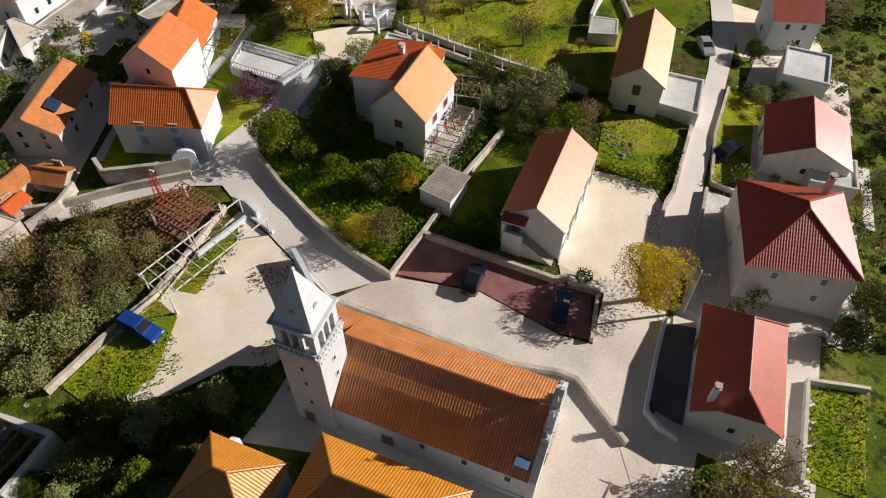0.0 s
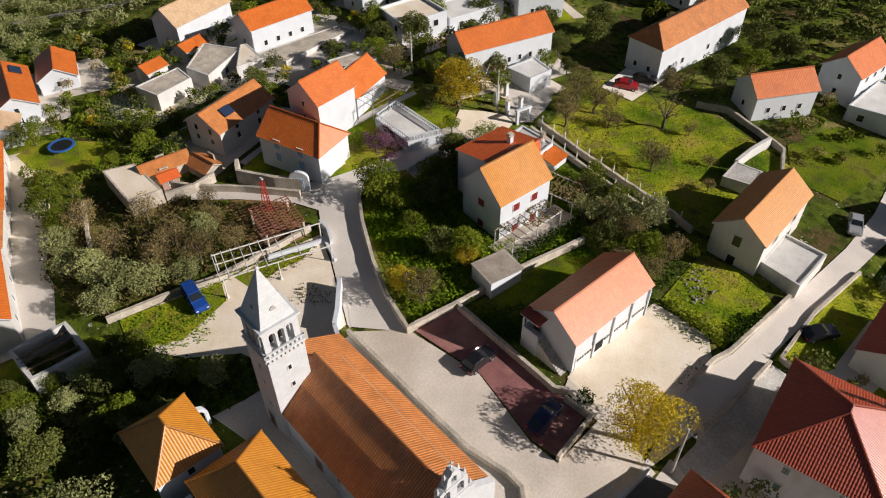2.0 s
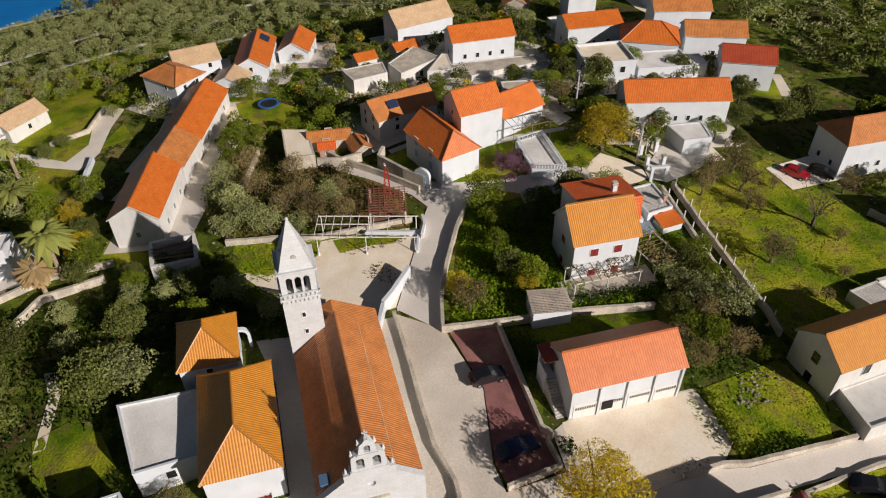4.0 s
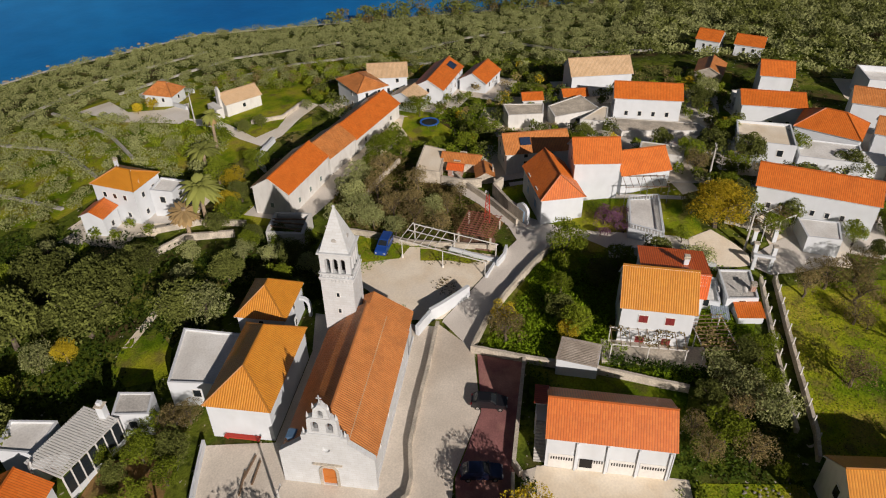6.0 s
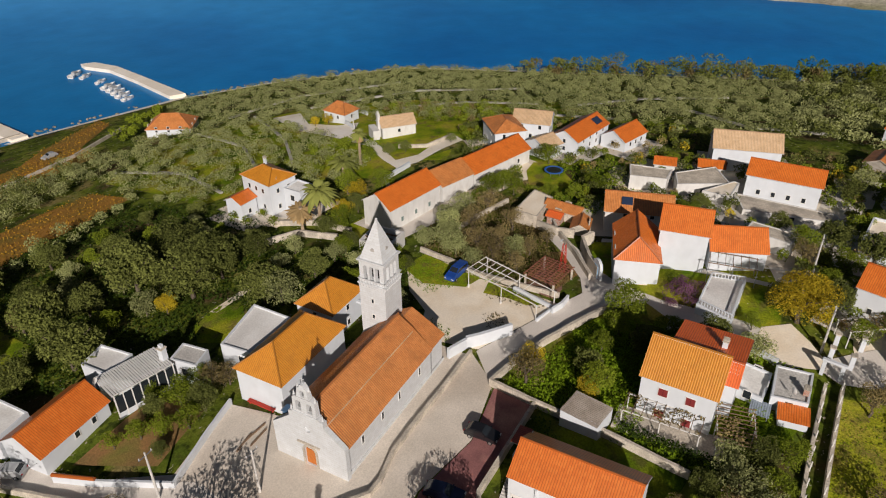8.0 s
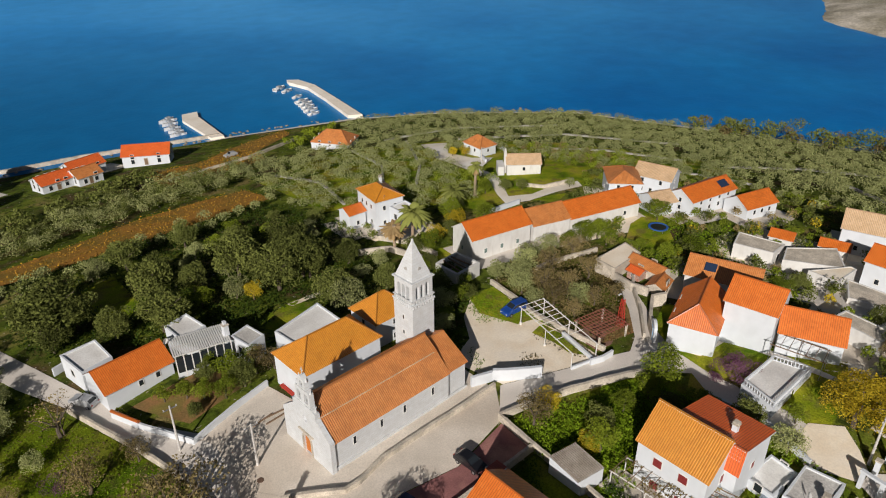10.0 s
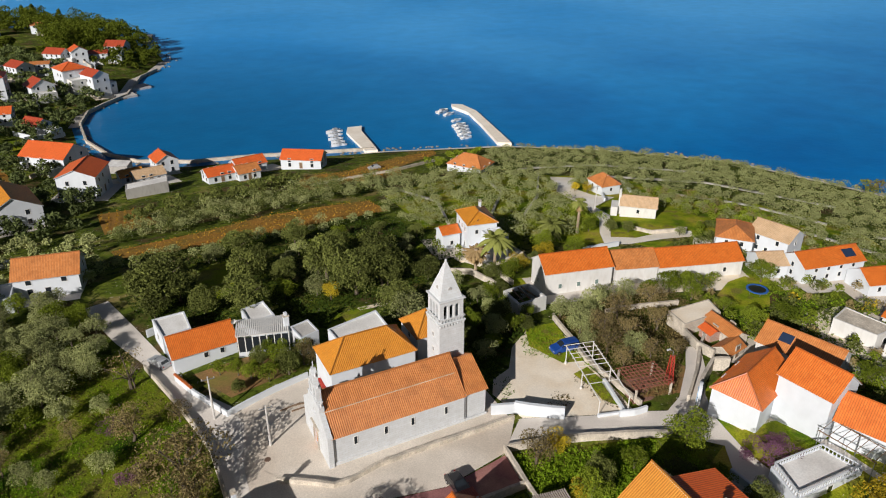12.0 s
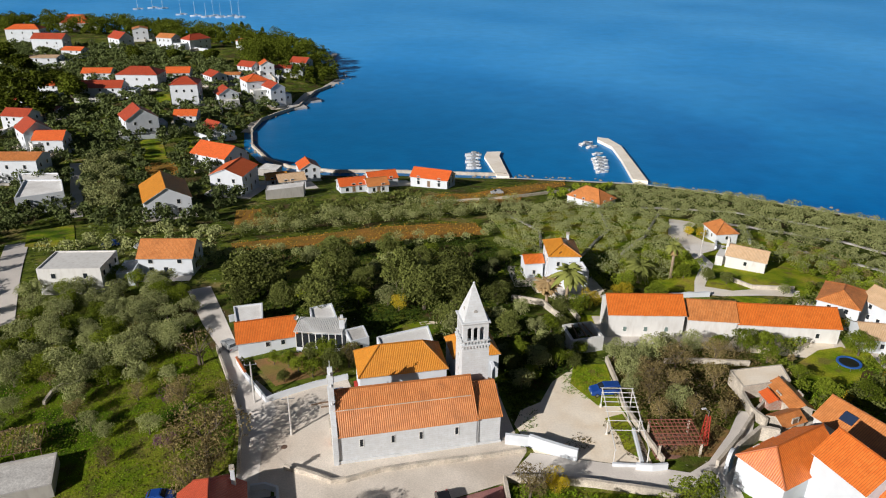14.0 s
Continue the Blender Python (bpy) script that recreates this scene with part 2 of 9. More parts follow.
def finish(bm, name, material):
    me = bpy.data.meshes.new(name)
    bmesh.ops.recalc_face_normals(bm, faces=bm.faces)
    bm.to_mesh(me)
    bm.free()
    me.materials.append(material)
    return me


def put(name, me, parent=None, m=None, label=""):
    ob = new(name, me)
    ob.parent = parent
    if m is not None:
        ob.matrix_basis = m
    return tagged(ob, label)


def part(name, bm, material, parent, label="", m=None):
    return put(name, finish(bm, name, material), parent, m, label)


def thing(name, x, y, z, yaw=0.0, label="", category="", group="", kind=""):
    ob = new(name)
    ob.empty_display_size = 0.3
    ob.matrix_basis = pose(x, y, z, 0, 0, yaw)
    return tagged(ob, label, category, group, kind)


def box(bm, x0, x1, y0, y1, z0, z1, bevel=0.0):
    made = bmesh.ops.create_cube(bm, size=1.0, matrix=Matrix.LocRotScale(((x0 + x1) / 2, (y0 + y1) / 2, (z0 + z1) / 2), None, (x1 - x0, y1 - y0, z1 - z0)))
    if bevel:
        edges = list({e for v in made["verts"] for e in v.link_edges})
        bmesh.ops.bevel(bm, geom=edges, offset=bevel, segments=1, affect="EDGES")
    return bm


def boxes(*rows, bevel=0.0):
    bm = bmesh.new()
    for row in rows:
        box(bm, *row, bevel=bevel)
    return bm


def prism(bm, outline, height, m=Matrix()):
    """Extrudes an outline of (x, y) upwards from z = 0, then places it by m."""
    low = [bm.verts.new(m @ Vector((x, y, 0))) for x, y in outline]
    high = [bm.verts.new(m @ Vector((x, y, height))) for x, y in outline]
    n = len(outline)
    bm.faces.new(low[::-1]), bm.faces.new(high)
    for i in range(n):
        bm.faces.new((low[i], low[(i + 1) % n], high[(i + 1) % n], high[i]))
    return bm


def tube(bm, points, radii, sides=6):
    """A bent, tapered tube along points."""
    rings = []
    for i, p in enumerate(points):
        a, b = Vector(points[max(i - 1, 0)]), Vector(points[min(i + 1, len(points) - 1)])
        way = (b - a).normalized()
        side = way.cross(Vector((0.31, 0.95, 0.05))).normalized()
        up = side.cross(way)
        rings.append([bm.verts.new(Vector(p) + radii[i] * (math.cos(q) * side + math.sin(q) * up)) for q in (2 * math.pi * k / sides for k in range(sides))])
    for r, s in zip(rings, rings[1:]):
        for k in range(sides):
            bm.faces.new((r[k], r[(k + 1) % sides], s[(k + 1) % sides], s[k]))
    bm.faces.new(rings[0][::-1]), bm.faces.new(rings[-1])
    return bm


# ---- ground ----
COAST = [(-24, -402), (-22, -376), (-12, -352), (-2, -337), (8, -300), (19, -287), (27, -275), (31, -255), (30, -230), (23.5, -209), (15, -197), (-2, -188), (-25, -184), (-68, -172), (-113, -157), (-141, -139), (-178, -104),
         (-197, -55), (-225, 20), (-246, 80), (-250, 160), (-235, 320), (-300, 700), (-300, 3800), (3800, 3800), (3800, -1000), (900, -900),
         (300, -700), (140, -620), (60, -560), (10, -510), (-14, -440)]


def inland(x, y):
    """Metres from the shore, negative out at sea."""
    x, y = np.asarray(x, float), np.asarray(y, float)
    best = np.full(x.shape, 1e18)
    inside = np.zeros(x.shape, bool)
    for (ax, ay), (bx, by) in zip(COAST, COAST[1:] + COAST[:1]):
        dx, dy = bx - ax, by - ay
        k = np.clip(((x - ax) * dx + (y - ay) * dy) / (dx * dx + dy * dy), 0, 1)
        best = np.minimum(best, (x - ax - k * dx) ** 2 + (y - ay - k * dy) ** 2)
        if dy:
            inside ^= ((ay > y) != (by > y)) & (x < dx * (y - ay) / dy + ax)
    return np.where(inside, 1, -1) * np.sqrt(best)


def ramp_up(v, soft):
    return soft * np.logaddexp(0, np.asarray(v, float) / soft)


SEA = -22.0


def ground_z(x, y):
    x, y = np.asarray(x, float), np.asarray(y, float)
    slope = -0.085 * ramp_up(-(y + 14), 3) - 0.09 * ramp_up(-(y + 85), 6)
    slope = -16 + ramp_up(slope + 16, 1.5)
    hill = 4.0 * np.exp(-((x + 48) / 32) ** 2 - ((y - 42) / 30) ** 2)
    near = 1 / (1 + np.exp(np.clip(-(y + 45) / 12, -60, 60)))
    east = -0.14 * near * (ramp_up(x - 13, 1.5) - ramp_up(x - 55, 4))
    north = -0.05 * (ramp_up(y - 32, 3) - ramp_up(y - 90, 5)) / (1 + np.exp(np.clip(-(x - 2) / 5, -60, 60)))
    land = slope + hill + east + north
    d = inland(x, y)
    shore = SEA - 0.5 + np.where(d > 0, 0.2 * d, np.maximum(0.25 * d, -9))
    return -2.0 * np.logaddexp(-land / 2.0, -shore / 2.0)


def gz(x, y):
    return float(ground_z(x, y))


def steps(lo, hi, fine, far):
    """Grid lines: even between lo and hi, wider and wider out to +-far."""
    out = list(np.arange(lo, hi + 0.1, fine))
    gap = fine
    while out[-1] < far:
        gap *= 1.25
        out.append(out[-1] + gap)
    gap = fine
    while out[0] > -far:
        gap *= 1.25
        out.insert(0, out[0] - gap)
    return np.array(out)


gx, gy = steps(-260, 110, 2.0, 4400), steps(-240, 130, 2.0, 4400)
XX, YY = np.meshgrid(gx, gy, indexing="ij")
ZZ = ground_z(XX, YY)
nx, ny = len(gx), len(gy)
corner = (np.arange(nx - 1)[:, None] * ny + np.arange(ny - 1)[None, :]).ravel()
ground = put("ground", mesh_of("ground", np.stack([XX.ravel(), YY.ravel(), ZZ.ravel()], 1), np.stack([corner, corner + ny, corner + ny + 1, corner + 1], 1).tolist(), SCRUB, True))
tagged(ground, "dry scrubby hillside ground with patchy green undergrowth", "ground", kind="structure")

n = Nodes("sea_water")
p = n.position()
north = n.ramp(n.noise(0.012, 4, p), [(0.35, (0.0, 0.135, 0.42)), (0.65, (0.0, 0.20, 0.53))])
# Paler southern tone: the sky's grazing reflection painted into the base colour.
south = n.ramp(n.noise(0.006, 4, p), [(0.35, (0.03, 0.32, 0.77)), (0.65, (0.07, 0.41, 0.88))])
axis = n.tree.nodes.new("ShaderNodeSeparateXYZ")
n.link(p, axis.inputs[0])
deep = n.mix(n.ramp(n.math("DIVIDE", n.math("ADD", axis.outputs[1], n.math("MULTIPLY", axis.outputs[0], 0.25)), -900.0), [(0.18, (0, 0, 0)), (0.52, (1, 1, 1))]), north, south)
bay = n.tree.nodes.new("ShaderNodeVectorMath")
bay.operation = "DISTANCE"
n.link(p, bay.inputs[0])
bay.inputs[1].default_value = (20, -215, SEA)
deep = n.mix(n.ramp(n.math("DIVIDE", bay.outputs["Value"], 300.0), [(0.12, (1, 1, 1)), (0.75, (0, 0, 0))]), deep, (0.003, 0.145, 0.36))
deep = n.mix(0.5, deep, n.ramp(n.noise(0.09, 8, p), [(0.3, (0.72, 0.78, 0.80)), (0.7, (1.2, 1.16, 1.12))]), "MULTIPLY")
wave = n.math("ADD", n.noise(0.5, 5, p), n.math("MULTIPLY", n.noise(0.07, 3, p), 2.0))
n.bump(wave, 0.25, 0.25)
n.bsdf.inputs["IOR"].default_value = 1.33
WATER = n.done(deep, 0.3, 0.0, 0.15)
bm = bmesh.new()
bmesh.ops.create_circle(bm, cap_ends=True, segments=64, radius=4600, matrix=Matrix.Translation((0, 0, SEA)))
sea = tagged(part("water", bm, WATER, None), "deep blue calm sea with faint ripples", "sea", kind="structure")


def sheet(name, outline, material, lift, label, category="pavement", kind="structure", gap=2.0):
    """A surface draped over the ground inside an outline."""
    bm = bmesh.new()
    bm.faces.new([bm.verts.new((x, y, 0)) for x, y in outline])
    bmesh.ops.triangulate(bm, faces=bm.faces)
    for _ in range(7):
        long = [e for e in bm.edges if e.calc_length() > gap]
        if not long:
            break
        bmesh.ops.subdivide_edges(bm, edges=long, cuts=1)
        bmesh.ops.triangulate(bm, faces=[f for f in bm.faces if len(f.verts) > 3])
    pts = np.array([v.co[:2] for v in bm.verts])
    for v, z in zip(bm.verts, ground_z(pts[:, 0], pts[:, 1])):
        v.co.z = z + lift
    for f in bm.faces:
        if f.normal.z < 0:
            f.normal_flip()
    me = bpy.data.meshes.new(name)
    bm.normal_update()
    for f in bm.faces:
        if f.normal.z < 0:
            f.normal_flip()
    bm.to_mesh(me)
    bm.free()
    me.materials.append(material)
    return tagged(put(name, me), label, category, kind=kind)

# ---- paved surfaces ----
CHAPEL_PATH = [(-89.1, -92.7), (-94.8, -87.6), (-85.2, -77.1), (-85.1, -68), (-88.7, -63.8), (-78.6, -59), (-77.2, -51.8), (-74, -47.7), (-67.8, -40), (-72.1, -36.8), (-80, -36.7), (-85.7, -34.6), (-83.5, -31.6), (-76.8, -33.4), (-68.4, -34.6), (-63.8, -37.1),
               (-67.4, -43.2), (-73.5, -51), (-77.1, -64.4), (-79.1, -75.3)]
CLEARING = [(-4.4, -35.7), (-9.8, -36.5), (-11.3, -32.5), (-8.4, -29.4), (-3.4, -27.4), (-1.5, -32.1)]
FIELD_A = [(29, -93), (9.3, -95.5), (-8.6, -100), (-23.7, -99.6), (-34.3, -97.6), (-34.6, -84.6), (-19.9, -84), (0.4, -84), (16.5, -84.2), (27.8, -86)]
GLADE = [(15.6, -69), (7.6, -71), (8.6, -55), (15, -52.5)]
CHAPEL_PLOT = [(-79.5, -44.5), (-88.5, -38.6), (-91, -40.6), (-86.2, -33.9), (-77, -35.4), (-74.2, -38.6)]
STREET = [(93.1, -198.9), (88.7, -198.2), (74.2, -137.2), (77.6, -136.3)]
FAR_LAWNS = ([(83.6, -317.6), (73.5, -317.5), (69.5, -291.6), (77.4, -289.0)], [(73.9, -229.5), (65.7, -231.3), (59.5, -202), (67.7, -199)], [(60.0, -228.9), (51.5, -235.0), (49.2, -222.2), (56.5, -217.1)], [(84.6, -122.6), (74.1, -127.5), (66.6, -100.7), (79.4, -104.6)], [(53.3, -273.3), (66, -275.5), (64, -266), (53, -264)])
FAR_ROWS = [(67, -195.5), (56.3, -197), (51.9, -178.7), (62.4, -176.4)]
FIELD_C = [(-27.6, -141.8), (-45, -141.2), (-61, -137.5), (-55.5, -123.2), (-38, -123.1), (-24.2, -122.9)]
FIELD_B = [(-26, -139.5), (-43.4, -140.4), (-55.4, -148.3), (-85.8, -162.3), (-81.5, -151.5), (-54.8, -133.1), (-34, -124)]
sheet("pavement", [(-15, 4.2), (-8, 4.0), (4, 3.6), (9.5, 4.4), (11.6, 3.2), (14.5, 1.0), (17, -0.4), (19, -4), (17, -13), (19.5, -14.5), (17.5, -17), (6.3, -18.6), (5.2, -10.9), (-9, -10.9), (-16, -12.5), (-15.5, -9)], PAVING, 0.05,
      "pale limestone terrace and yard round the church")
sheet("pavement", [(-15.5, 4.0), (-11.3, 9.0), (-1.7, 10.7), (7.3, 8.8), (10.6, 9.0), (10.2, 15.4), (5.5, 15.8), (4.5, 18), (4.5, 32.6), (11.5, 33), (13.6, 30.5), (14.0, 24), (15.8, 14), (16.9, 4), (18.5, 0), (19, -4), (17, -0.4), (14.5, 1.0), (11.6, 3.2), (9.5, 4.4), (4, 3.6)], PAVING, 0.09,
      "pale worn concrete paving of the village square and yard")
sheet("pavement", [(15.0, 15.6), (17.3, 15.3), (17.3, 3.6), (20.6, 2.6), (21.2, -3), (18, -4.5), (14.5, 1.5)], PAVING, 0.083, "pale paving along a low yard wall")
sheet("road", [(-15.8, 4.4), (-16.4, 10.4), (-21.8, 12.6), (-28, 15.6), (-32.3, 18.6), (-36, 24), (-35, 36), (-31, 43), (-28, 40), (-31.5, 34), (-32, 26), (-38.2, 17), (-41, 12.8), (-46, 8), (-50, 3), (-48, 2), (-43.5, 6.6), (-37.5, 11.5), (-34, 13.0), (-30.5, 11), (-25.6, 9), (-22.3, 7.4), (-16.4, 4.5)][::-1], ROAD, 0.13,
      "narrow pale concrete village lane with worn edges", "road")
sheet("road", [(-15.8, 4.6), (-11.0, 8.8), (-16.4, 10.4), (-22, 8)], ROAD, 0.16, "pale concrete lane widening into the square", "road")
sheet("road", [(14.0, 24), (13.9, 30), (14.5, 33), (14.5, 46), (14.6, 60), (13.9, 70), (11, 86), (8, 104), (2, 124), (6, 125), (11.6, 105), (14.4, 87), (17.5, 70), (17.3, 46), (17.5, 30), (17.4, 22), (16.4, 13.5)][::-1], ROAD, 0.12,
      "narrow pale lane between stone walls and houses", "road")
sheet("pavement", [(-10.6, 9.5), (-9.8, 15.0), (9.0, 15.0), (10.2, 9.4), (7.3, 9.0), (-1.7, 10.8)], WINE, 0.14, "wine-red paved parking strip in front of a low wall")
# Asphalt strip; part of its darkness is the house's shadow put into the colour.
sheet("pavement", [(17.0, 4.8), (16.8, 14.6), (20.4, 15.6), (20.4, 4.2)], ASPHALT, 0.12, "asphalt yard strip darkened for the shade of the house")
sheet("road", [(21.8, -14), (21.6, 4), (19.5, 3), (19, -4), (17.2, -14), (21, -24), (24, -36), (27.4, -50), (31, -64), (35.5, -63), (31, -47), (27, -36), (24, -22)][::-1], ROAD, 0.11, "narrow pale lane running down between garden walls", "road")
sheet("dirt_yard", [(4.7, 17.2), (4.7, 32.3), (11.3, 32.6), (13.2, 30.4), (13.5, 24), (12, 18.5), (9, 16.6)], DIRT, 0.105, "sandy worn yard before the garages", "ground")
sheet("pavement", [(16.2, 1.6), (22.2, 4.4), (22.2, -13), (24.2, -21), (20.4, -23), (16.4, -15), (16, -10)], ROAD, 0.045, "pale concrete verge of the lane")
sheet("pavement", [(27.6, 3.6), (32.6, 3.6), (32.4, 20.4), (28.2, 21.8)], PAVING, 0.10, "pale terrace behind the white house")
sheet("pavement", [(18, 17.6), (18, 35.4), (21.4, 35.6), (21.2, 22), (20.6, 17)], CONCRETE, 0.11, "shaded concrete yard between lane and house")
sheet("pavement", [(28, 33), (32.4, 32.4), (33, 20), (34.6, 20), (35, 36), (29, 37)], PAVING, 0.10, "pale paved yard behind the cream house")
sheet("road", [(66, -56), (80, -110), (85, -108), (70.5, -55)], ROAD, 0.11, "narrow lane among olive trees", "road")
sheet("dirt_yard", [(-16.5, 4.4), (-22.3, 7.2), (-25.6, 8.8), (-30.3, 10.6), (-31.6, 4), (-31.8, -2.6), (-33.5, -7.6), (-34, -13), (-29, -14), (-24.5, -11), (-21, -6.3), (-17.5, -5), (-15.6, -2)], DIRT, 0.06, "bare sandy ground with tyre tracks and weeds", "ground")
sheet("lawn", [(-28.8, -3.6), (-31.8, -2.6), (-34.6, -14), (-29.5, -15), (-27, -10)], GRASS, 0.10, "rough green grass beside the dirt yard", "grass")
sheet("lawn", [(-28.5, -0.5), (-28.8, 3.5), (-28.2, 6.5), (-29.6, 9.4), (-31.2, 4), (-31.4, -1)], GRASS, 0.10, "weedy grass under the pergola frame", "grass")
sheet("meadow", [(-26, 47.5), (-31, 66), (-13, 72), (2, 70), (4, 48), (-1, 46.8)], GRASS, 0.08, "sunlit meadow of green and yellowing grass", "meadow")
sheet("lawn", [(4.8, 33.5), (13.4, 32.8), (14.2, 43), (9.4, 45.5), (3.4, 44)], GRASS, 0.10, "green lawn with stones beside a lane", "grass")
sheet("lawn", [(17.8, 36), (17.6, 57), (30, 60), (30, 52), (22, 51), (22.5, 40)], GRASS, 0.10, "bright green lawn beside a house", "grass")
sheet("lawn", [(31.8, 4), (31.6, 13.8), (37, 15.6), (37.4, 4.4)], GRASS, 0.10, "bright green vegetable plot behind a wall", "grass")
sheet("meadow", [(23.2, -2), (22.8, -12), (25.4, -26), (30, -41), (44, -48), (62, -44), (66, -14), (52, -2), (34, 0)], PASTURE, 0.10, "green meadow below the lane with scattered trees", "meadow")
# Next two lawns take the darker turf: shade painted into the grass colour.
sheet("lawn", [(-31.5, 17), (-11.6, 9.8), (-9.8, 15.6), (-8, 33), (-14, 42), (-27, 46), (-33, 36), (-32, 22)], PASTURE, 0.06, "overgrown green garden round the white house", "grass")
sheet("lawn", [(-9.2, 16), (-2.4, 16), (-2.2, 33), (-7, 34)], PASTURE, 0.10, "shaded strip of grass behind the garages", "grass")
sheet("garden_soil", [(21.2, -29.5), (17.3, -19.6), (7.2, -21), (9.2, -29)], SOIL, 0.10, "brown garden soil inside a white wall", "ground")
sheet("lawn", [(-76.3, -11.7), (-77.5, -7.4), (-70.8, -1.3), (-62.6, -1.2), (-64.9, -8.0), (-71.5, -11.3)], GRASS, 0.08, "small worn lawn with a trampoline", "grass")
sheet("lawn", CLEARING, GRASS, 0.09, "sunlit grass clearing behind the annex", "grass")
sheet("path", [(-8.1, -36.2), (-15.6, -35.6), (-19.5, -36.7), (-19.3, -35.3), (-15.8, -34.3), (-8.3, -35)], DIRT, 0.09, "narrow sandy footpath among trees", "path")
sheet("garden_soil", [(-33.5, 4.2), (-33, 8.8), (-39, 11), (-44, 6), (-42, 2)], SOIL, 0.10, "reddish brown soil bed", "ground")
sheet("olive_terraces", [(-58, -40), (-50, -60), (-36, -66), (-40, -100), (-70, -112), (-104, -84), (-134, -30), (-108, 8), (-95, -28)], GRASS, 0.05, "dry yellow-green grass between the olive trees", "grass", gap=4.0)
sheet("lawn", [(-1.5, 74.4), (1.0, 86.0), (9.0, 88.6), (10.6, 80), (9.8, 68.5), (3.0, 67.5)], PASTURE, 0.1, "lush green garden slope beside a lane", "grass")
sheet("lawn", GLADE, GRASS, 0.09, "sunlit grassy glade in the wood", "grass")
for ring in FAR_LAWNS:
    sheet("lawn", ring, GRASS, 0.12, "green lawn among the houses above the bay", "grass", gap=4.0)
sheet("road", STREET, ROAD, 0.14, "pale lane among the houses above the bay", "road", gap=4.0)
sheet("vineyard_ground", FAR_ROWS, VINE, 0.12, "small rust-brown vineyard plot among houses", "field")
sheet("vineyard_ground", FIELD_A, VINE, 0.12, "strip of rust-brown autumn vineyard soil", "field")
sheet("vineyard_ground", FIELD_B, VINE, 0.12, "rust-brown autumn field above the shore", "field")
sheet("vineyard_ground", FIELD_C, VINE, 0.14, "rust-brown vineyard soil near the shore", "field")
sheet("vineyard_ground", [(30.5, -133.8), (19.5, -133.4), (16.9, -112.7), (29.5, -109.7)], VINE, 0.12, "small ochre vineyard plot", "field")
sheet("meadow", CHAPEL_PLOT, GRASS, 0.1, "green plot between low stone walls by the chapel", "meadow")
sheet("meadow", [(-69.3, -35.2), (-77.6, -31.4), (-71.1, -29.3)], GRASS, 0.1, "small green plot behind the row houses", "meadow")
sheet("pavement", CHAPEL_PATH, DUST, 0.14, "pale stone forecourt and path to the chapel")
sheet("pavement", [(-113, -156), (-68, -171), (-60, -172.5), (-60, -169), (-70, -167.5), (-112, -152)], DUST, 0.3, "pale quay along the shore")
STRAND = [(-113, -157), (-141, -139), (-178, -104), (-197, -55), (-225, 20), (-246, 80), (-250, 160)]
sheet("strand", STRAND + [(x + 4.5, y + 2.5) for x, y in STRAND[::-1]], DUST, 0.25, "pale pebble strand below the olive trees", "shore", gap=6.0)
sheet("pavement", [(-31.6, 45.2), (-33.6, 47.4), (-36.4, 50.6), (-39.5, 56), (-41, 62), (-37.5, 62.4), (-34.6, 57.6), (-30.6, 54.4), (-29.2, 51), (-28.2, 47.2), (-29.4, 45)], ROAD, 0.15, "pale concrete yard and lane by the gate")
sheet("pavement", [(-34.6, 37.2), (-36.8, 40.6), (-34.2, 43.2), (-31.8, 45), (-29.6, 44.8), (-28, 39.6), (-30, 37.2)], DIRT, 0.19, "sandy yard with dry grass under a tree")

# ---- houses ----
PITCH, COURSE = 0.27, 0.42


def tiled(planes, material, wave=0.014, courses=True, lift=0.0):
    """One roof mesh from planes (eave corner, way along the eave, way up the slope, eave length, slope length, cut left, cut right):
    barrel tiles in columns, laid in overlapping courses."""
    verts, faces, uvs = [], [], []
    for o, u, v, length, rise, left, right, *verge in planes:
        low_l, low_r = verge or (0, 0)
        o, u, v = np.array(o, float), np.array(u, float), np.array(v, float)
        nrm = np.cross(u, v)
        cols = max(8, int(length / PITCH * 4)) if courses else max(8, int(length / 0.5))
        us = np.linspace(0, length, cols + 1)
        top = np.full(cols + 1, rise)
        if left > 0.01:
            top = np.minimum(top, rise * (low_l + (1 - low_l) * us / left))
        if right > 0.01:
            top = np.minimum(top, rise * (low_r + (1 - low_r) * (length - us) / right))
        off = (wave if courses else 0.0) * np.cos(2 * np.pi * us / PITCH)
        rows = max(1, int(rise / COURSE)) if courses else 1
        for r in range(rows):
            a = np.minimum(rise * r / rows, top)
            b = np.minimum(rise * (r + 1) / rows, top)
            base = len(verts)
            if r:
                for c in range(cols):
                    if a[c] < top[c] - 1e-4 or a[c + 1] < top[c + 1] - 1e-4:
                        faces.append((base - cols - 1 + c, base - cols + c, base + c + 1, base + c))
            for vv, raise_by in ((a, 0.022 if courses else 0.02), (b, 0.0)):
                pts = o + us[:, None] * u + vv[:, None] * v + (off + raise_by + lift)[:, None] * nrm
                verts.extend(pts.tolist())
                uvs.extend(np.stack([us / PITCH + 0.5, np.full(cols + 1, r + 0.5) if courses else vv / COURSE], 1).tolist())
            for c in range(cols):
                if b[c] - a[c] > 1e-4 or b[c + 1] - a[c + 1] > 1e-4:
                    faces.append((base + c, base + c + 1, base + cols + 2 + c, base + cols + 1 + c))
    me = mesh_of("roof", verts, faces, material, not courses)
    layer = me.uv_layers.new(name="tiles")
    loops = np.empty(len(me.loops), np.int32)
    me.loops.foreach_get("vertex_index", loops)
    layer.data.foreach_set("uv", np.array(uvs, np.float32)[loops].ravel())
    return me


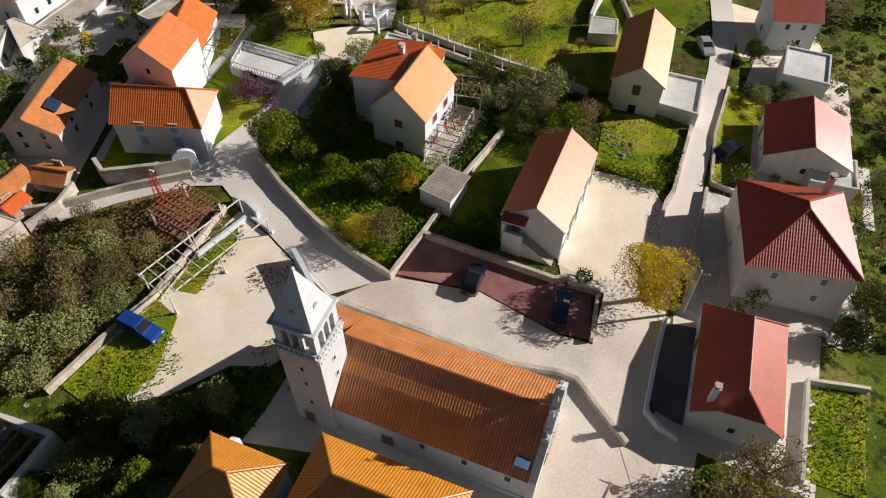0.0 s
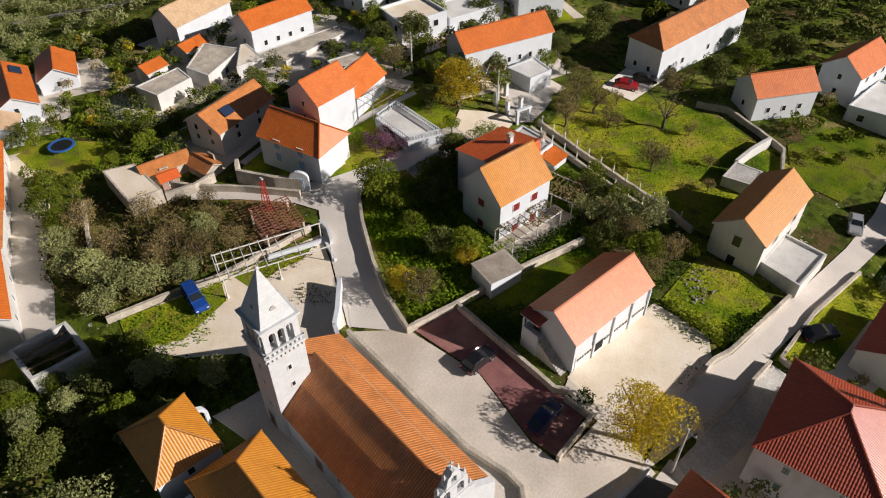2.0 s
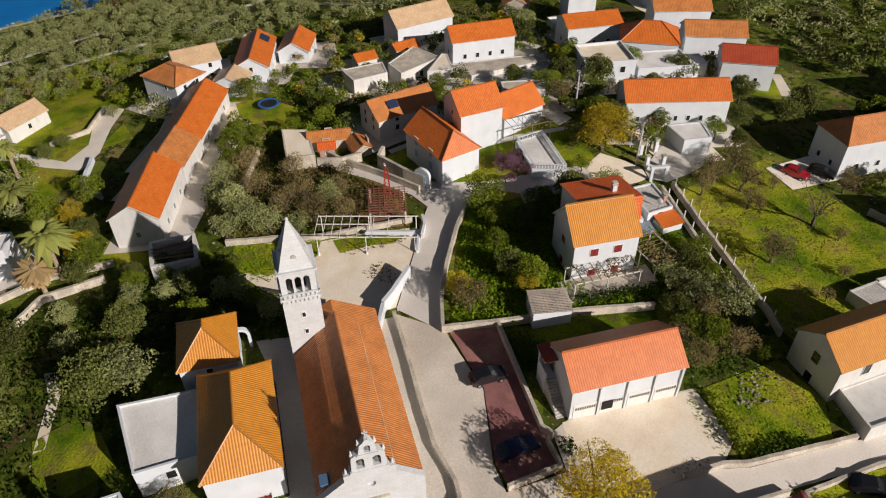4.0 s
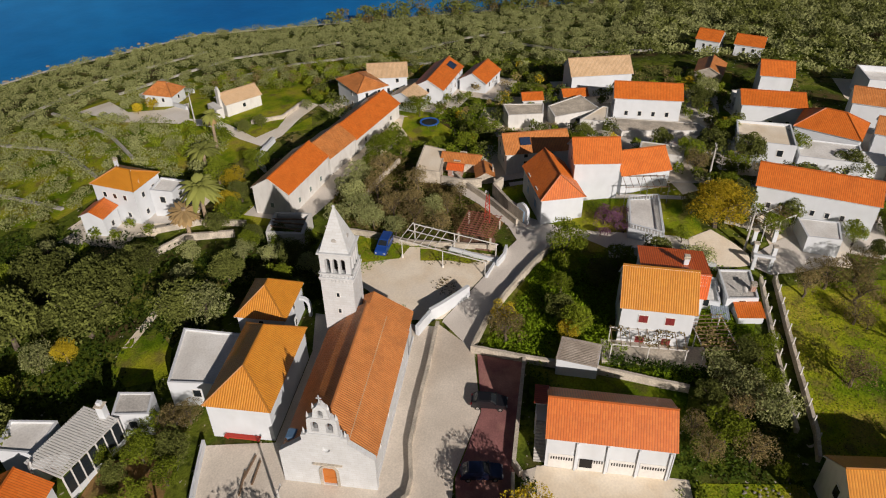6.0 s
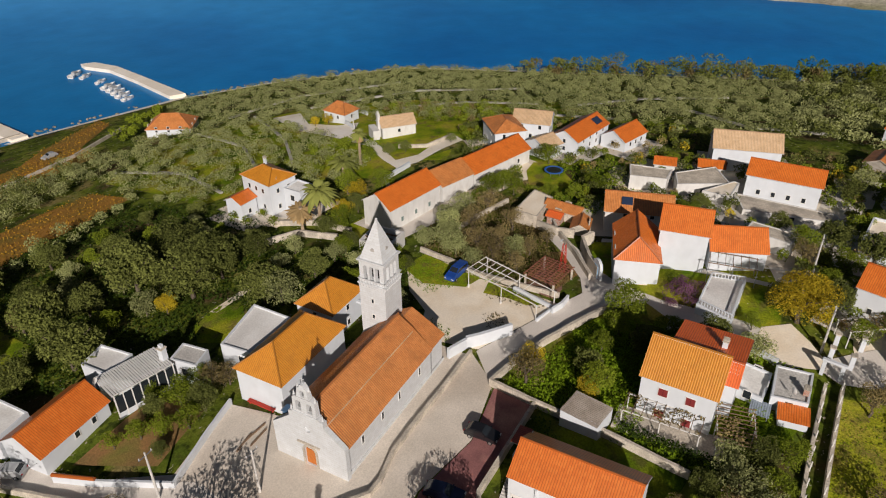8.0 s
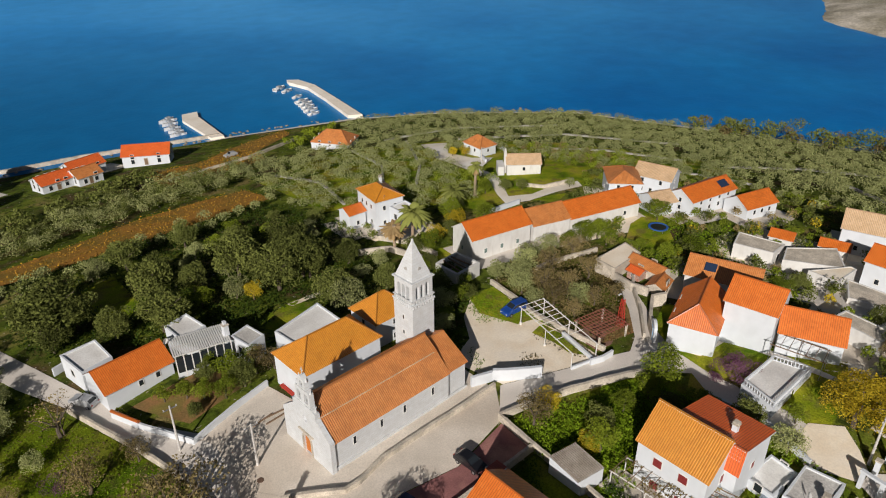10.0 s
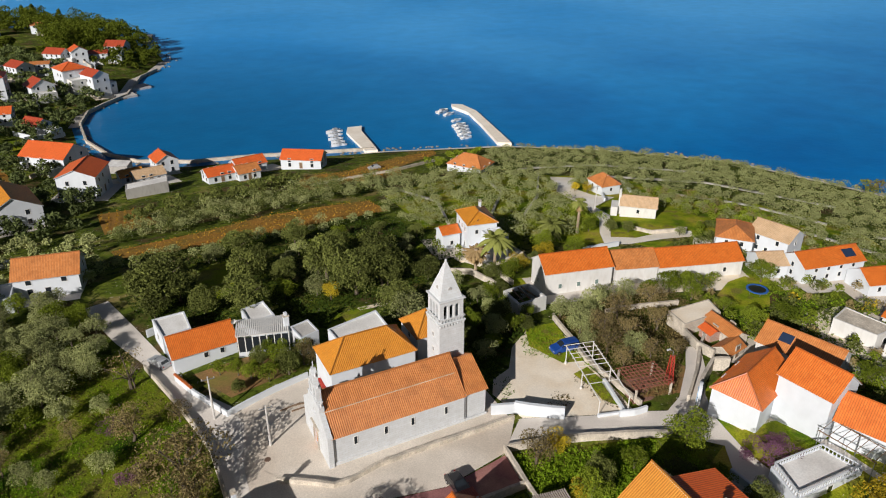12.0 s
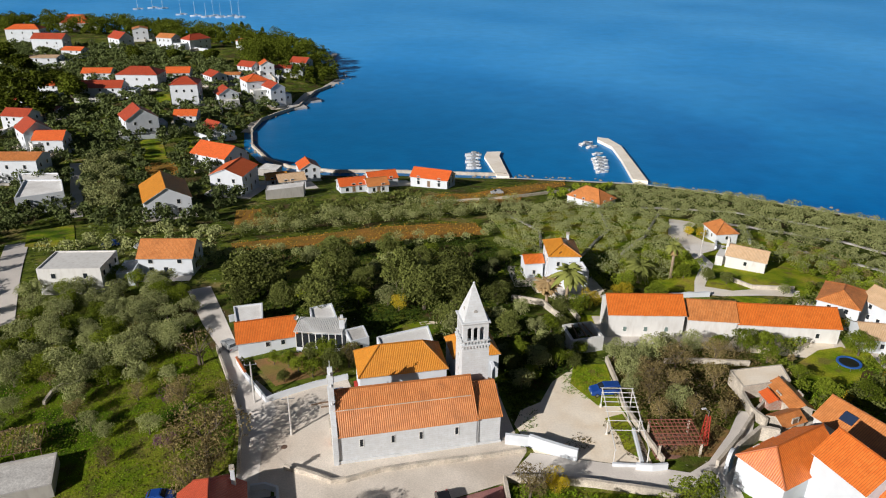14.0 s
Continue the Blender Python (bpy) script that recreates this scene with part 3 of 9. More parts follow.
def roof_planes(length, wl, wr, eave, ridge, hip0, hip1, over, lift=0.0, jerk=(0, 0)):
    """The planes of a gable or hip roof, ridge along x, centre at the origin; wl and wr: half widths at -y and +y;
    jerk: how far up the gable a half hip begins."""
    planes = []
    half = length / 2 + over
    for side, w in ((-1, wl), (1, wr)):
        drop = (ridge - (eave if side < 0 else eave + lift)) / w
        run = w + over
        rise = math.hypot(run, drop * run)
        z = ridge - drop * run
        up = np.array([0, -side * run, drop * run]) / rise
        a, b = (hip0 + over if hip0 else 0), (hip1 + over if hip1 else 0)
        if side < 0:
            planes.append(((-half, -run, z), (1, 0, 0), up, 2 * half, rise, a, b, jerk[0], jerk[1]))
        else:
            planes.append(((half, run, z), (-1, 0, 0), up, 2 * half, rise, b, a, jerk[1], jerk[0]))
    for end, hip, low in ((-1, hip0, jerk[0]), (1, hip1, jerk[1])):
        if hip:
            drop = (ridge - eave) / max(wl, wr)
            run = hip + over
            z = ridge - drop * (max(wl, wr) + over) * (1 - low)
            sl, sr = (wl + over) * (1 - low), (wr + over) * (1 - low)
            rise = math.hypot(run, ridge - z)
            up = np.array([-end * run, 0, ridge - z]) / rise
            if end < 0:
                planes.append(((-half, sr, z), (0, -1, 0), up, sl + sr, rise, sr, sl))
            else:
                planes.append(((half, -sl, z), (0, 1, 0), up, sl + sr, rise, sl, sr))
    return planes


def window_meshes(w, h, shutter):
    frame_bm = bmesh.new()
    rings = []
    for x, lo, hi, y in ((w / 2 + 0.08, -0.09, h + 0.08, -0.1), (w / 2 + 0.08, -0.09, h + 0.08, 0.06), (w / 2, 0, h, 0.06), (w / 2, 0, h, -0.1)):
        rings.append([frame_bm.verts.new(q) for q in ((-x, y, lo), (x, y, lo), (x, y, hi), (-x, y, hi))])
    for i in range(4):
        r, s_ = rings[i], rings[(i + 1) % 4]
        for k in range(4):
            frame_bm.faces.new((r[k], r[(k + 1) % 4], s_[(k + 1) % 4], s_[k]))
    pane_bm = boxes((-w / 2, w / 2, -0.08, 0.008, 0, h))
    sh = None
    if shutter:
        sh = []
        for s in (-1, 1):
            bm = bmesh.new()
            lo, hi = sorted((s * 0.01, s * w * 0.5))
            box(bm, lo, hi, 0.0, 0.05, 0, h, 0.015)
            sh.append(finish(bm, "shutter", shutter))
    return finish(frame_bm, "window_frame", FRAME), finish(pane_bm, "pane", GLASS), sh


WINDOW_CACHE = {}


def window(parent, x, y, z, yaw, w=0.85, h=1.15, shutter=None):
    """A framed window on a wall whose outside faces the local +y of yaw."""
    key = (w, h, shutter.name if shutter else "")
    if key not in WINDOW_CACHE:
        WINDOW_CACHE[key] = window_meshes(w, h, shutter)
    frame_me, pane_me, sh = WINDOW_CACHE[key]
    ob = put("window", frame_me, parent, pose(x, y, z, 0, 0, yaw))
    put("pane", pane_me, ob)
    for s in sh or ():
        put("shutter", s, ob)
    return ob


def door(parent, x, y, z, yaw, w=0.95, h=2.05, material=None):
    bm = boxes((-w / 2, w / 2, -0.1, 0.04, 0, h))
    for s in (-1, 1):
        box(bm, s * w / 4 - w * 0.17, s * w / 4 + w * 0.17, 0.03, 0.06, 0.15, h * 0.45)
        box(bm, s * w / 4 - w * 0.17, s * w / 4 + w * 0.17, 0.03, 0.06, h * 0.52, h - 0.15)
    ob = part("door", bm, material or WOOD, parent, "", pose(x, y, z, 0, 0, yaw))
    part("door_frame", boxes((-w / 2 - 0.12, -w / 2, -0.1, 0.08, 0, h), (w / 2, w / 2 + 0.12, -0.1, 0.08, 0, h), (-w / 2 - 0.12, w / 2 + 0.12, -0.1, 0.08, h, h + 0.13)), LIMESTONE, ob)
    return ob


def chimney(parent, x, y, z0, z1, w=0.55, material=None, cap=None):
    ob = part("chimney", boxes((x - w / 2, x + w / 2, y - w / 2, y + w / 2, z0, z1), bevel=0.02), material or WHITE, parent)
    part("chimney_cap", boxes((x - w / 2 - 0.08, x + w / 2 + 0.08, y - w / 2 - 0.08, y + w / 2 + 0.08, z1, z1 + 0.09), (x - w / 2, x + w / 2, y - 0.06, y + 0.06, z1 + 0.09, z1 + 0.3),
                             (x - w / 2 - 0.04, x + w / 2 + 0.04, y - w / 2 - 0.04, y + w / 2 + 0.04, z1 + 0.3, z1 + 0.37)), cap or LIMESTONE, ob)
    return ob


HOUSE_SPOTS = []


def house(a, b, w, eave, ridge, walls=WHITE, roof=ORANGE, hips=(0, 0), over=0.28, label="white house with an orange tiled roof", name="house", base=None,
          storeys=2, across=3, ends=1, shutter=None, size=(0.62, 0.88), near=True, stacks=(), doors=(), bare=(), lift=0.0, jerk=(0, 0)):
    """A house by the two ends of its ridge, its half width (or two), and its heights above datum."""
    wl, wr = w if isinstance(w, tuple) else (w, w)
    (ax, ay), (bx, by) = a, b
    cx, cy, yaw = (ax + bx) / 2, (ay + by) / 2, math.degrees(math.atan2(by - ay, bx - ax))
    length = math.hypot(bx - ax, by - ay) + (hips[0] + hips[1])
    shift = (hips[1] - hips[0]) / 2
    q = radians(yaw)
    cx, cy = cx + shift * math.cos(q), cy + shift * math.sin(q)
    if base is None:
        spots = [gz(cx + sx * length / 2 * math.cos(q) - sy * math.sin(q), cy + sx * length / 2 * math.sin(q) + sy * math.cos(q)) for sx in (-1, 1) for sy in (-wl, wr)]
        floor, base = max(spots), min(spots) - 0.3
    else:
        floor = base
    HOUSE_SPOTS.append((cx, cy, q, length / 2 + 0.5, max(wl, wr) + 0.5))
    top = thing(name, cx, cy, base, yaw, label, "house")
    e, r, f = eave - base, ridge - base, floor - base
    half = length / 2
    bm = bmesh.new()
    rows = []
    for x, hip, low in ((-half, hips[0], jerk[0]), (half, hips[1], jerk[1])):
        peak = (e + (r - e) * low if hip else r) - 0.09
        flat = 1 - low if hip and low else 0.02
        ends_y = [(-wl, 0), (wr, 0), (wr, e + lift - 0.03), (wr * flat, max(peak, e - 0.02)), (-wl * flat, max(peak, e - 0.02)), (-wl, e - 0.03)]
        rows.append([bm.verts.new((x, y, min(z, e - 0.02) if hip and not low else z)) for y, z in ends_y])
    for i in range(6):
        bm.faces.new((rows[0][i], rows[0][(i + 1) % 6], rows[1][(i + 1) % 6], rows[1][i]))
    bm.faces.new(rows[0][::-1]), bm.faces.new(rows[1])
    part("wall", bm, walls, top)
    planes = roof_planes(length, wl, wr, e, r, hips[0], hips[1], over, lift, jerk)
    near = near and math.hypot(cx, cy - 10) < 48
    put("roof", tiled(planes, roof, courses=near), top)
    bm = bmesh.new()
    for o, u, v, ln, rise, cl, cr, *verge in planes:
        kl, kr = verge or (0, 0)
        o, u, v = Vector(o), Vector(u), Vector(v)
        nrm = u.cross(v)
        quad = [o, o + u * ln] + ([o + u * ln + v * rise * kr] if kr else []) + [o + u * (ln - cr) + v * rise, o + u * cl + v * rise] + ([o + v * rise * kl] if kl else [])
        quad = [k for i, k in enumerate(quad) if (k - quad[i - 1]).length > 0.05]
        lo = [bm.verts.new(k - nrm * 0.17) for k in quad]
        hi = [bm.verts.new(k - nrm * 0.05) for k in quad]
        bm.faces.new(lo[::-1]), bm.faces.new(hi)
        for i in range(len(quad)):
            j = (i + 1) % len(quad)
            bm.faces.new((lo[i], lo[j], hi[j], hi[i]))
    part("soffit", bm, walls if walls is not STONE else LIMESTONE, top)
    bm = bmesh.new()
    ridge_pts = [(-half + (hips[0] or -over), 0, r + 0.05), (half - (hips[1] or -over), 0, r + 0.05)]
    tube(bm, ridge_pts, (0.12, 0.12))
    drop = (r - e) / max(wl, wr)
    for end, hip in ((0, hips[0]), (1, hips[1])):
        if hip:
            for y in ((-wl - over) * (1 - jerk[end]), (wr + over) * (1 - jerk[end])):
                z = r - drop * (max(wl, wr) + over) * (1 - jerk[end])
                tube(bm, [((-1, 1)[end] * (half + over), y, z + 0.05), ridge_pts[end]], (0.11, 0.11))
    part("ridge_tiles", bm, roof, top)
    pad = 1.1
    level = (e - f) / storeys
    pick = random.Random(int(cx * 10 + cy * 7))
    for s in range(storeys):
        z = f + s * level + min(0.95, level * 0.36)
        for side, y in ((-1, -wl), (1, wr)):
            if side in bare:
                continue
            for i in range(across):
                x = -half + pad + (i + 0.5) * (length - 2 * pad) / across
                if s == 0 and i == across // 2 and side > 0 and not doors:
                    door(top, x, y, f + 0.02, 0)
                else:
                    if shutter or pick.random() < 0.85:
                        window(top, x, y, z, 0 if side > 0 else 180, *size, shutter)
        for side, x in ((-1, -half), (1, half)):
            if side * 2 in bare:
                continue
            for i in range(ends):
                y = -wl + 0.6 + (i + 0.5) * (wl + wr - 1.2) / ends
                window(top, x, y, z, -90 if side > 0 else 90, *size, shutter)
    for x, y, wd in stacks:
        side_w = wl if y < 0 else wr
        roof_z = r - (r - e) * abs(y) / side_w
        chimney(top, x, y, roof_z - 0.3, max(roof_z + 1.0, r + 0.35), wd)
    for x, y, z, turn in doors:
        door(top, x, y, f + z, turn)
    return top


def flat_house(corners, top_z, walls=WHITE, label="low white house with a flat roof", rail=0.3, roof=PALE_ROOF, name="house", windows=(), base=None):
    """A flat-roofed block over four corners, with a parapet and a recessed deck."""
    cx, cy = sum(c[0] for c in corners) / 4, sum(c[1] for c in corners) / 4
    base = min(gz(*c) for c in corners) - 0.3 if base is None else base
    top = thing(name, cx, cy, base, 0, label, "house")
    r = max(math.hypot(c[0] - cx, c[1] - cy) for c in corners) * 0.8
    HOUSE_SPOTS.append((cx, cy, 0.0, r, r))
    h = top_z - base
    area = sum(p[0] * q[1] - q[0] * p[1] for p, q in zip(corners, corners[1:] + corners[:1]))
    local = [(x - cx, y - cy) for x, y in (corners if area > 0 else corners[::-1])]
    part("wall", prism(bmesh.new(), local, h - rail), walls, top)
    bm = bmesh.new()
    inner = []
    for i in range(4):
        p, a, b = Vector(local[i]), Vector(local[i - 1]), Vector(local[(i + 1) % 4])
        inner.append(p + ((a - p).normalized() + (b - p).normalized()) * 0.25)
    for i in range(4):
        j = (i + 1) % 4
        ring = [local[i], local[j], tuple(inner[j]), tuple(inner[i])]
        prism(bm, ring, rail, Matrix.Translation((0, 0, h - rail)))
    part("parapet", bm, walls, top)
    part("deck", prism(bmesh.new(), [tuple(k) for k in inner], 0.05, Matrix.Translation((0, 0, h - rail))), roof, top)
    for i in range(4):
        p, q = Vector(local[i]), Vector(local[(i + 1) % 4])
        count = windows[i] if i < len(windows) else 0
        way = q - p
        turn = math.degrees(math.atan2(way.y, way.x)) + 180
        for k in range(count):
            s = p + way * ((k + 0.5) / count)
            window(top, s.x, s.y, max(0.9, h - 2.2), turn, 0.9, 1.1)
    return top


def garden_wall(name, points, height, thick=0.4, material=None, label="rough pale dry-stone garden wall", top=None, lift=0.0):
    """A wall along a line, following the ground, with an uneven coping."""
    rng = random.Random(len(points) * 7 + int(points[0][0] * 10))
    pts = []
    for (ax, ay), (bx, by) in zip(points, points[1:]):
        n_steps = max(1, int(math.hypot(bx - ax, by - ay) / 1.2))
        pts += [(ax + (bx - ax) * k / n_steps, ay + (by - ay) * k / n_steps) for k in range(n_steps)]
    pts.append(points[-1])
    bm = bmesh.new()
    rings = []
    for i, (x, y) in enumerate(pts):
        a, b = Vector(pts[max(i - 1, 0)]), Vector(pts[min(i + 1, len(pts) - 1)])
        way = (b - a).normalized()
        side = Vector((-way.y, way.x)) * thick / 2
        z = gz(x, y)
        hi = (top if top is not None else z + height) + rng.uniform(-0.05, 0.05)
        rings.append([bm.verts.new((x + s * side.x * k, y + s * side.y * k, zz)) for s, k, zz in ((1, 1.1, z - 0.4), (1, 1, hi), (-1, 1, hi + rng.uniform(-0.03, 0.03)), (-1, 1.1, z - 0.4))])
    for r, s in zip(rings, rings[1:]):
        for k in range(4):
            bm.faces.new((r[k], r[(k + 1) % 4], s[(k + 1) % 4], s[k]))
    bm.faces.new(rings[0]), bm.faces.new(rings[-1][::-1])
    return tagged(part(name, bm, material or LIMESTONE, None), label, "wall", kind="structure")

# ---- the church ----
church = thing("church", 0, -3.45, 0, 0, "pale stone village church with a weathered orange tiled roof", "church")
HOUSE_SPOTS.append((-1.5, -3.3, 0, 11.6, 5.4))
W, EAVE, BREAK_Y, BREAK_Z, RIDGE = 4.55, 4.62, 2.35, 6.72, 8.35
bm = bmesh.new()
outline = [(-W, -0.4), (W, -0.4), (W, EAVE - 0.14), (BREAK_Y, BREAK_Z - 0.2), (0, RIDGE - 0.14), (-BREAK_Y, BREAK_Z - 0.2), (-W, EAVE - 0.14)]
rows = [[bm.verts.new((x, y, z)) for y, z in outline] for x in (-9.3, 9.1)]
for i in range(7):
    bm.faces.new((rows[0][i], rows[0][(i + 1) % 7], rows[1][(i + 1) % 7], rows[1][i]))
bm.faces.new(rows[0][::-1]), bm.faces.new(rows[1])
part("wall", bm, CHURCH, church)


def slope(side, y0, z0, y1, z1, x0, x1):
    run = math.hypot(y0 - y1, z1 - z0)
    up = np.array([0, -side * (y0 - y1), z1 - z0]) / run
    return ((x0, -y0, z0), (1, 0, 0), up, x1 - x0, run, 0, 0) if side < 0 else ((x1, y0, z0), (-1, 0, 0), up, x1 - x0, run, 0, 0)


for side in (-1, 1):
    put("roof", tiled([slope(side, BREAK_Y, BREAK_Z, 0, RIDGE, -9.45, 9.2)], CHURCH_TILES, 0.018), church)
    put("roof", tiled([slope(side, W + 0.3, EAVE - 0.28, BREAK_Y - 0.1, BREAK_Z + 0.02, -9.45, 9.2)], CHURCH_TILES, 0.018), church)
part("ridge_tiles", tube(bmesh.new(), [(-9.5, 0, RIDGE + 0.06), (9.2, 0, RIDGE + 0.06)], (0.15, 0.15)), CHURCH_TILES, church)
part("mortar_strip", boxes((-9.0, 9.2, BREAK_Y - 0.08, BREAK_Y, BREAK_Z - 0.1, BREAK_Z + 0.06)), LIMESTONE, church, "pale mortar strip across the roof")
# chancel
bm = bmesh.new()
outline = [(-W + 0.1, -0.4), (W - 0.1, -0.4), (W - 0.1, EAVE), (0.0, 7.1), (-W + 0.1, EAVE)]
rows = [[bm.verts.new((x, y, z)) for y, z in outline] for x in (-12.6, -9.25)]
for i in range(5):
    bm.faces.new((rows[0][i], rows[0][(i + 1) % 5], rows[1][(i + 1) % 5], rows[1][i]))
bm.faces.new(rows[0][::-1]), bm.faces.new(rows[1])
part("chancel", bm, CHURCH, church)
put("roof", tiled([slope(s, W + 0.25, EAVE - 0.15, 0, 7.2, -12.85, -9.3) for s in (-1, 1)], CHURCH_TILES, 0.018), church)
# facade with its bell gable
bm = bmesh.new()
profile = [(-4.85, -0.4), (4.85, -0.4), (4.85, 4.7), (2.3, 6.75), (2.3, 7.5), (1.75, 7.6), (1.55, 8.0), (1.45, 9.9), (1.15, 10.1), (0.8, 10.25), (0.62, 11.4), (0.3, 11.7), (0.14, 12.0), (-0.14, 12.0),
           (-0.3, 11.7), (-0.62, 11.4), (-0.8, 10.25), (-1.15, 10.1), (-1.45, 9.9), (-1.55, 8.0), (-1.75, 7.6), (-2.3, 7.5), (-2.3, 6.75), (-4.85, 4.7)]
wall_m = Matrix.Translation((9.0, 0, 0)) @ Matrix(((0, 0, 1, 0), (1, 0, 0, 0), (0, 1, 0, 0), (0, 0, 0, 1)))
facade_bm = prism(bm, profile, 0.65, wall_m)


def arch(w, h, n_seg=8):
    """An upright opening with a round head, from its sill."""
    return [(-w / 2, 0), (w / 2, 0)] + [(w / 2 * math.cos(math.pi * k / n_seg), h - w / 2 + w / 2 * math.sin(math.pi * k / n_seg)) for k in range(n_seg + 1)]


def cut(target, outline, m, depth):
    """Cuts an outline's prism out of an object's mesh."""
    tool = new("tool", finish(prism(bmesh.new(), outline, depth, m), "tool", CHURCH))
    mod = target.modifiers.new("cut", "BOOLEAN")
    mod.object, mod.operation, mod.solver = tool, "DIFFERENCE", "EXACT"
    bpy.context.view_layer.update()
    tool.matrix_world = target.matrix_world
    bpy.context.view_layer.update()
    dg = bpy.context.evaluated_depsgraph_get()
    me = bpy.data.meshes.new_from_object(target.evaluated_get(dg))
    target.modifiers.clear()
    target.data = me
    bpy.data.objects.remove(tool)


facade = part("facade", facade_bm, CHURCH, church, "white stone front with a bell gable")
side_m = Matrix(((0, 0, 1, 0), (1, 0, 0, 0), (0, 1, 0, 0), (0, 0, 0, 1)))
for y, z, w, h in ((-0.72, 8.25, 0.72, 1.35), (0.72, 8.25, 0.72, 1.35), (0, 10.3, 0.55, 0.95)):
    cut(facade, arch(w, h), Matrix.Translation((8.5, y, z - 0.0)) @ side_m, 2.0)
cut(facade, arch(1.5, 2.9), Matrix.Translation((9.35, 0, 0.1)) @ side_m, 1.0)
cut(facade, [(0.42 * math.cos(2 * math.pi * k / 16), 0.42 * math.sin(2 * math.pi * k / 16)) for k in range(16)], Matrix.Translation((9.4, 0, 5.6)) @ side_m, 1.0)
part("door", boxes((9.36, 9.45, -0.74, 0.74, 0.1, 2.3), (9.44, 9.47, -0.03, 0.03, 0.1, 2.3), (9.44, 9.48, -0.6, -0.15, 0.4, 1.1), (9.44, 9.48, 0.15, 0.6, 0.4, 1.1)), DOOR_WOOD, church, "bright orange wooden door")
bm = bmesh.new()
for k in range(13):
    a0, a1 = math.pi * k / 13, math.pi * (k + 1) / 13
    for y0, z0, y1, z1 in ((0.75 * math.cos(a0), 0.75 * math.sin(a0), 0.75 * math.cos(a1), 0.75 * math.sin(a1)),):
        ring = [(y0, z0), (y0 * 1.35, z0 * 1.35), (y1 * 1.35, z1 * 1.35), (y1, z1)]
        prism(bm, ring, 0.12, Matrix.Translation((9.65, 0, 2.25)) @ side_m)
box(bm, 9.65, 9.77, -1.02, -0.75, 0.0, 2.25), box(bm, 9.65, 9.77, 0.75, 1.02, 0.0, 2.25)
box(bm, 9.65, 9.9, -1.5, 1.5, 3.35, 3.5)
part("portal", bm, LIMESTONE, church)
for z, w in ((10.2, 1.9), (7.95, 3.4)):
    part("ledge", boxes((8.88, 9.78, -w / 2, w / 2, z - 0.14, z), bevel=0.03), CHURCH, church)
for s in (-1, 1):
    for y, z in ((1.4, 9.9), (2.05, 7.6), (0.72, 11.2)):
        bm = bmesh.new()
        bmesh.ops.create_cone(bm, cap_ends=True, segments=8, radius1=0.16, radius2=0.02, depth=0.7, matrix=Matrix.Translation((9.32, s * y, z + 0.35)))
        part("finial", bm, CHURCH, church)
part("cross", boxes((9.28, 9.36, -0.04, 0.04, 12.0, 13.0), (9.28, 9.36, -0.26, 0.26, 12.55, 12.65)), CHURCH, church)
for y, z in ((-0.72, 8.6), (0.72, 8.6), (0, 10.5)):
    bm = bmesh.new()
    bmesh.ops.create_cone(bm, cap_ends=True, segments=12, radius1=0.25, radius2=0.12, depth=0.42, matrix=Matrix.Translation((9.32, y, z + 0.2)))
    part("bell", bm, METAL, church)
# side windows
for x in (-3.0 + 9.6 - 0.6, 1.9, -1.8, -6.6):
    window(church, x, W, 2.4, 0, 0.42, 1.15)
for x in (7.3, 3.5, -0.3):
    window(church, x, -W, 2.4, 180, 0.5, 1.0)
door(church, -3.6, -W, 0.05, 180, 1.1, 2.2)
part("drain_pipe", tube(bmesh.new(), [(-9.4, W + 0.1, 0), (-9.4, W + 0.1, EAVE)], (0.06, 0.06)), METAL, church)
part("plinth", boxes((-12.75, 9.2, W, W + 0.14, -0.3, 0.55), (-12.75, 9.2, -W - 0.14, -W, -0.3, 0.55)), CHURCH, church)
part("skylight", boxes((7.6, 8.6, -4.3, -3.3, 5.0, 5.6), (7.5, 8.7, -4.4, -3.2, 5.55, 5.65), bevel=0.03), plain("blue_metal_sheet", (0.12, 0.22, 0.36), 0.35, 0.3), church, "small blue metal roof hatch")

# bell tower
tower = thing("bell_tower", -10.4, -6.5, 0, 0, "tall white stone bell tower with a pyramid spire", "bell tower")
HOUSE_SPOTS.append((-10.4, -6.5, 0, 2.4, 2.4))
T = 1.82
bm = bmesh.new()
prism(bm, [(-T - 0.06, -T - 0.06), (T + 0.06, -T - 0.06), (T + 0.06, T + 0.06), (-T - 0.06, T + 0.06)], 12.7, Matrix.Translation((0, 0, -0.4)))
part("shaft", bm, CHURCH, tower)
belfry = part("belfry", boxes((-T + 0.06, T - 0.06, -T + 0.06, T - 0.06, 12.3, 15.6)), CHURCH, tower)
for k in (-1, 0, 1):
    cut(belfry, arch(0.62, 2.15), Matrix.Translation((-3, k * 0.86, 12.75)) @ side_m, 6.0)
    cut(belfry, arch(0.62, 2.15), Matrix.Translation((k * 0.86, 3, 12.75)) @ Matrix(((1, 0, 0, 0), (0, 0, -1, 0), (0, 1, 0, 0), (0, 0, 0, 1))), 6.0)
# Added near-black block: stands in for the shade within the belfry.
part("belfry_core", boxes((-0.75, 0.75, -0.75, 0.75, 12.3, 15.4)), DARK, tower, "dark block for the shade inside the arches")
part("cornice", boxes((-T - 0.18, T + 0.18, -T - 0.18, T + 0.18, 15.5, 15.72), bevel=0.04), CHURCH, tower)
bm = boxes((-T - 0.22, T + 0.22, -T - 0.22, T + 0.22, 12.15, 12.38), bevel=0.04)
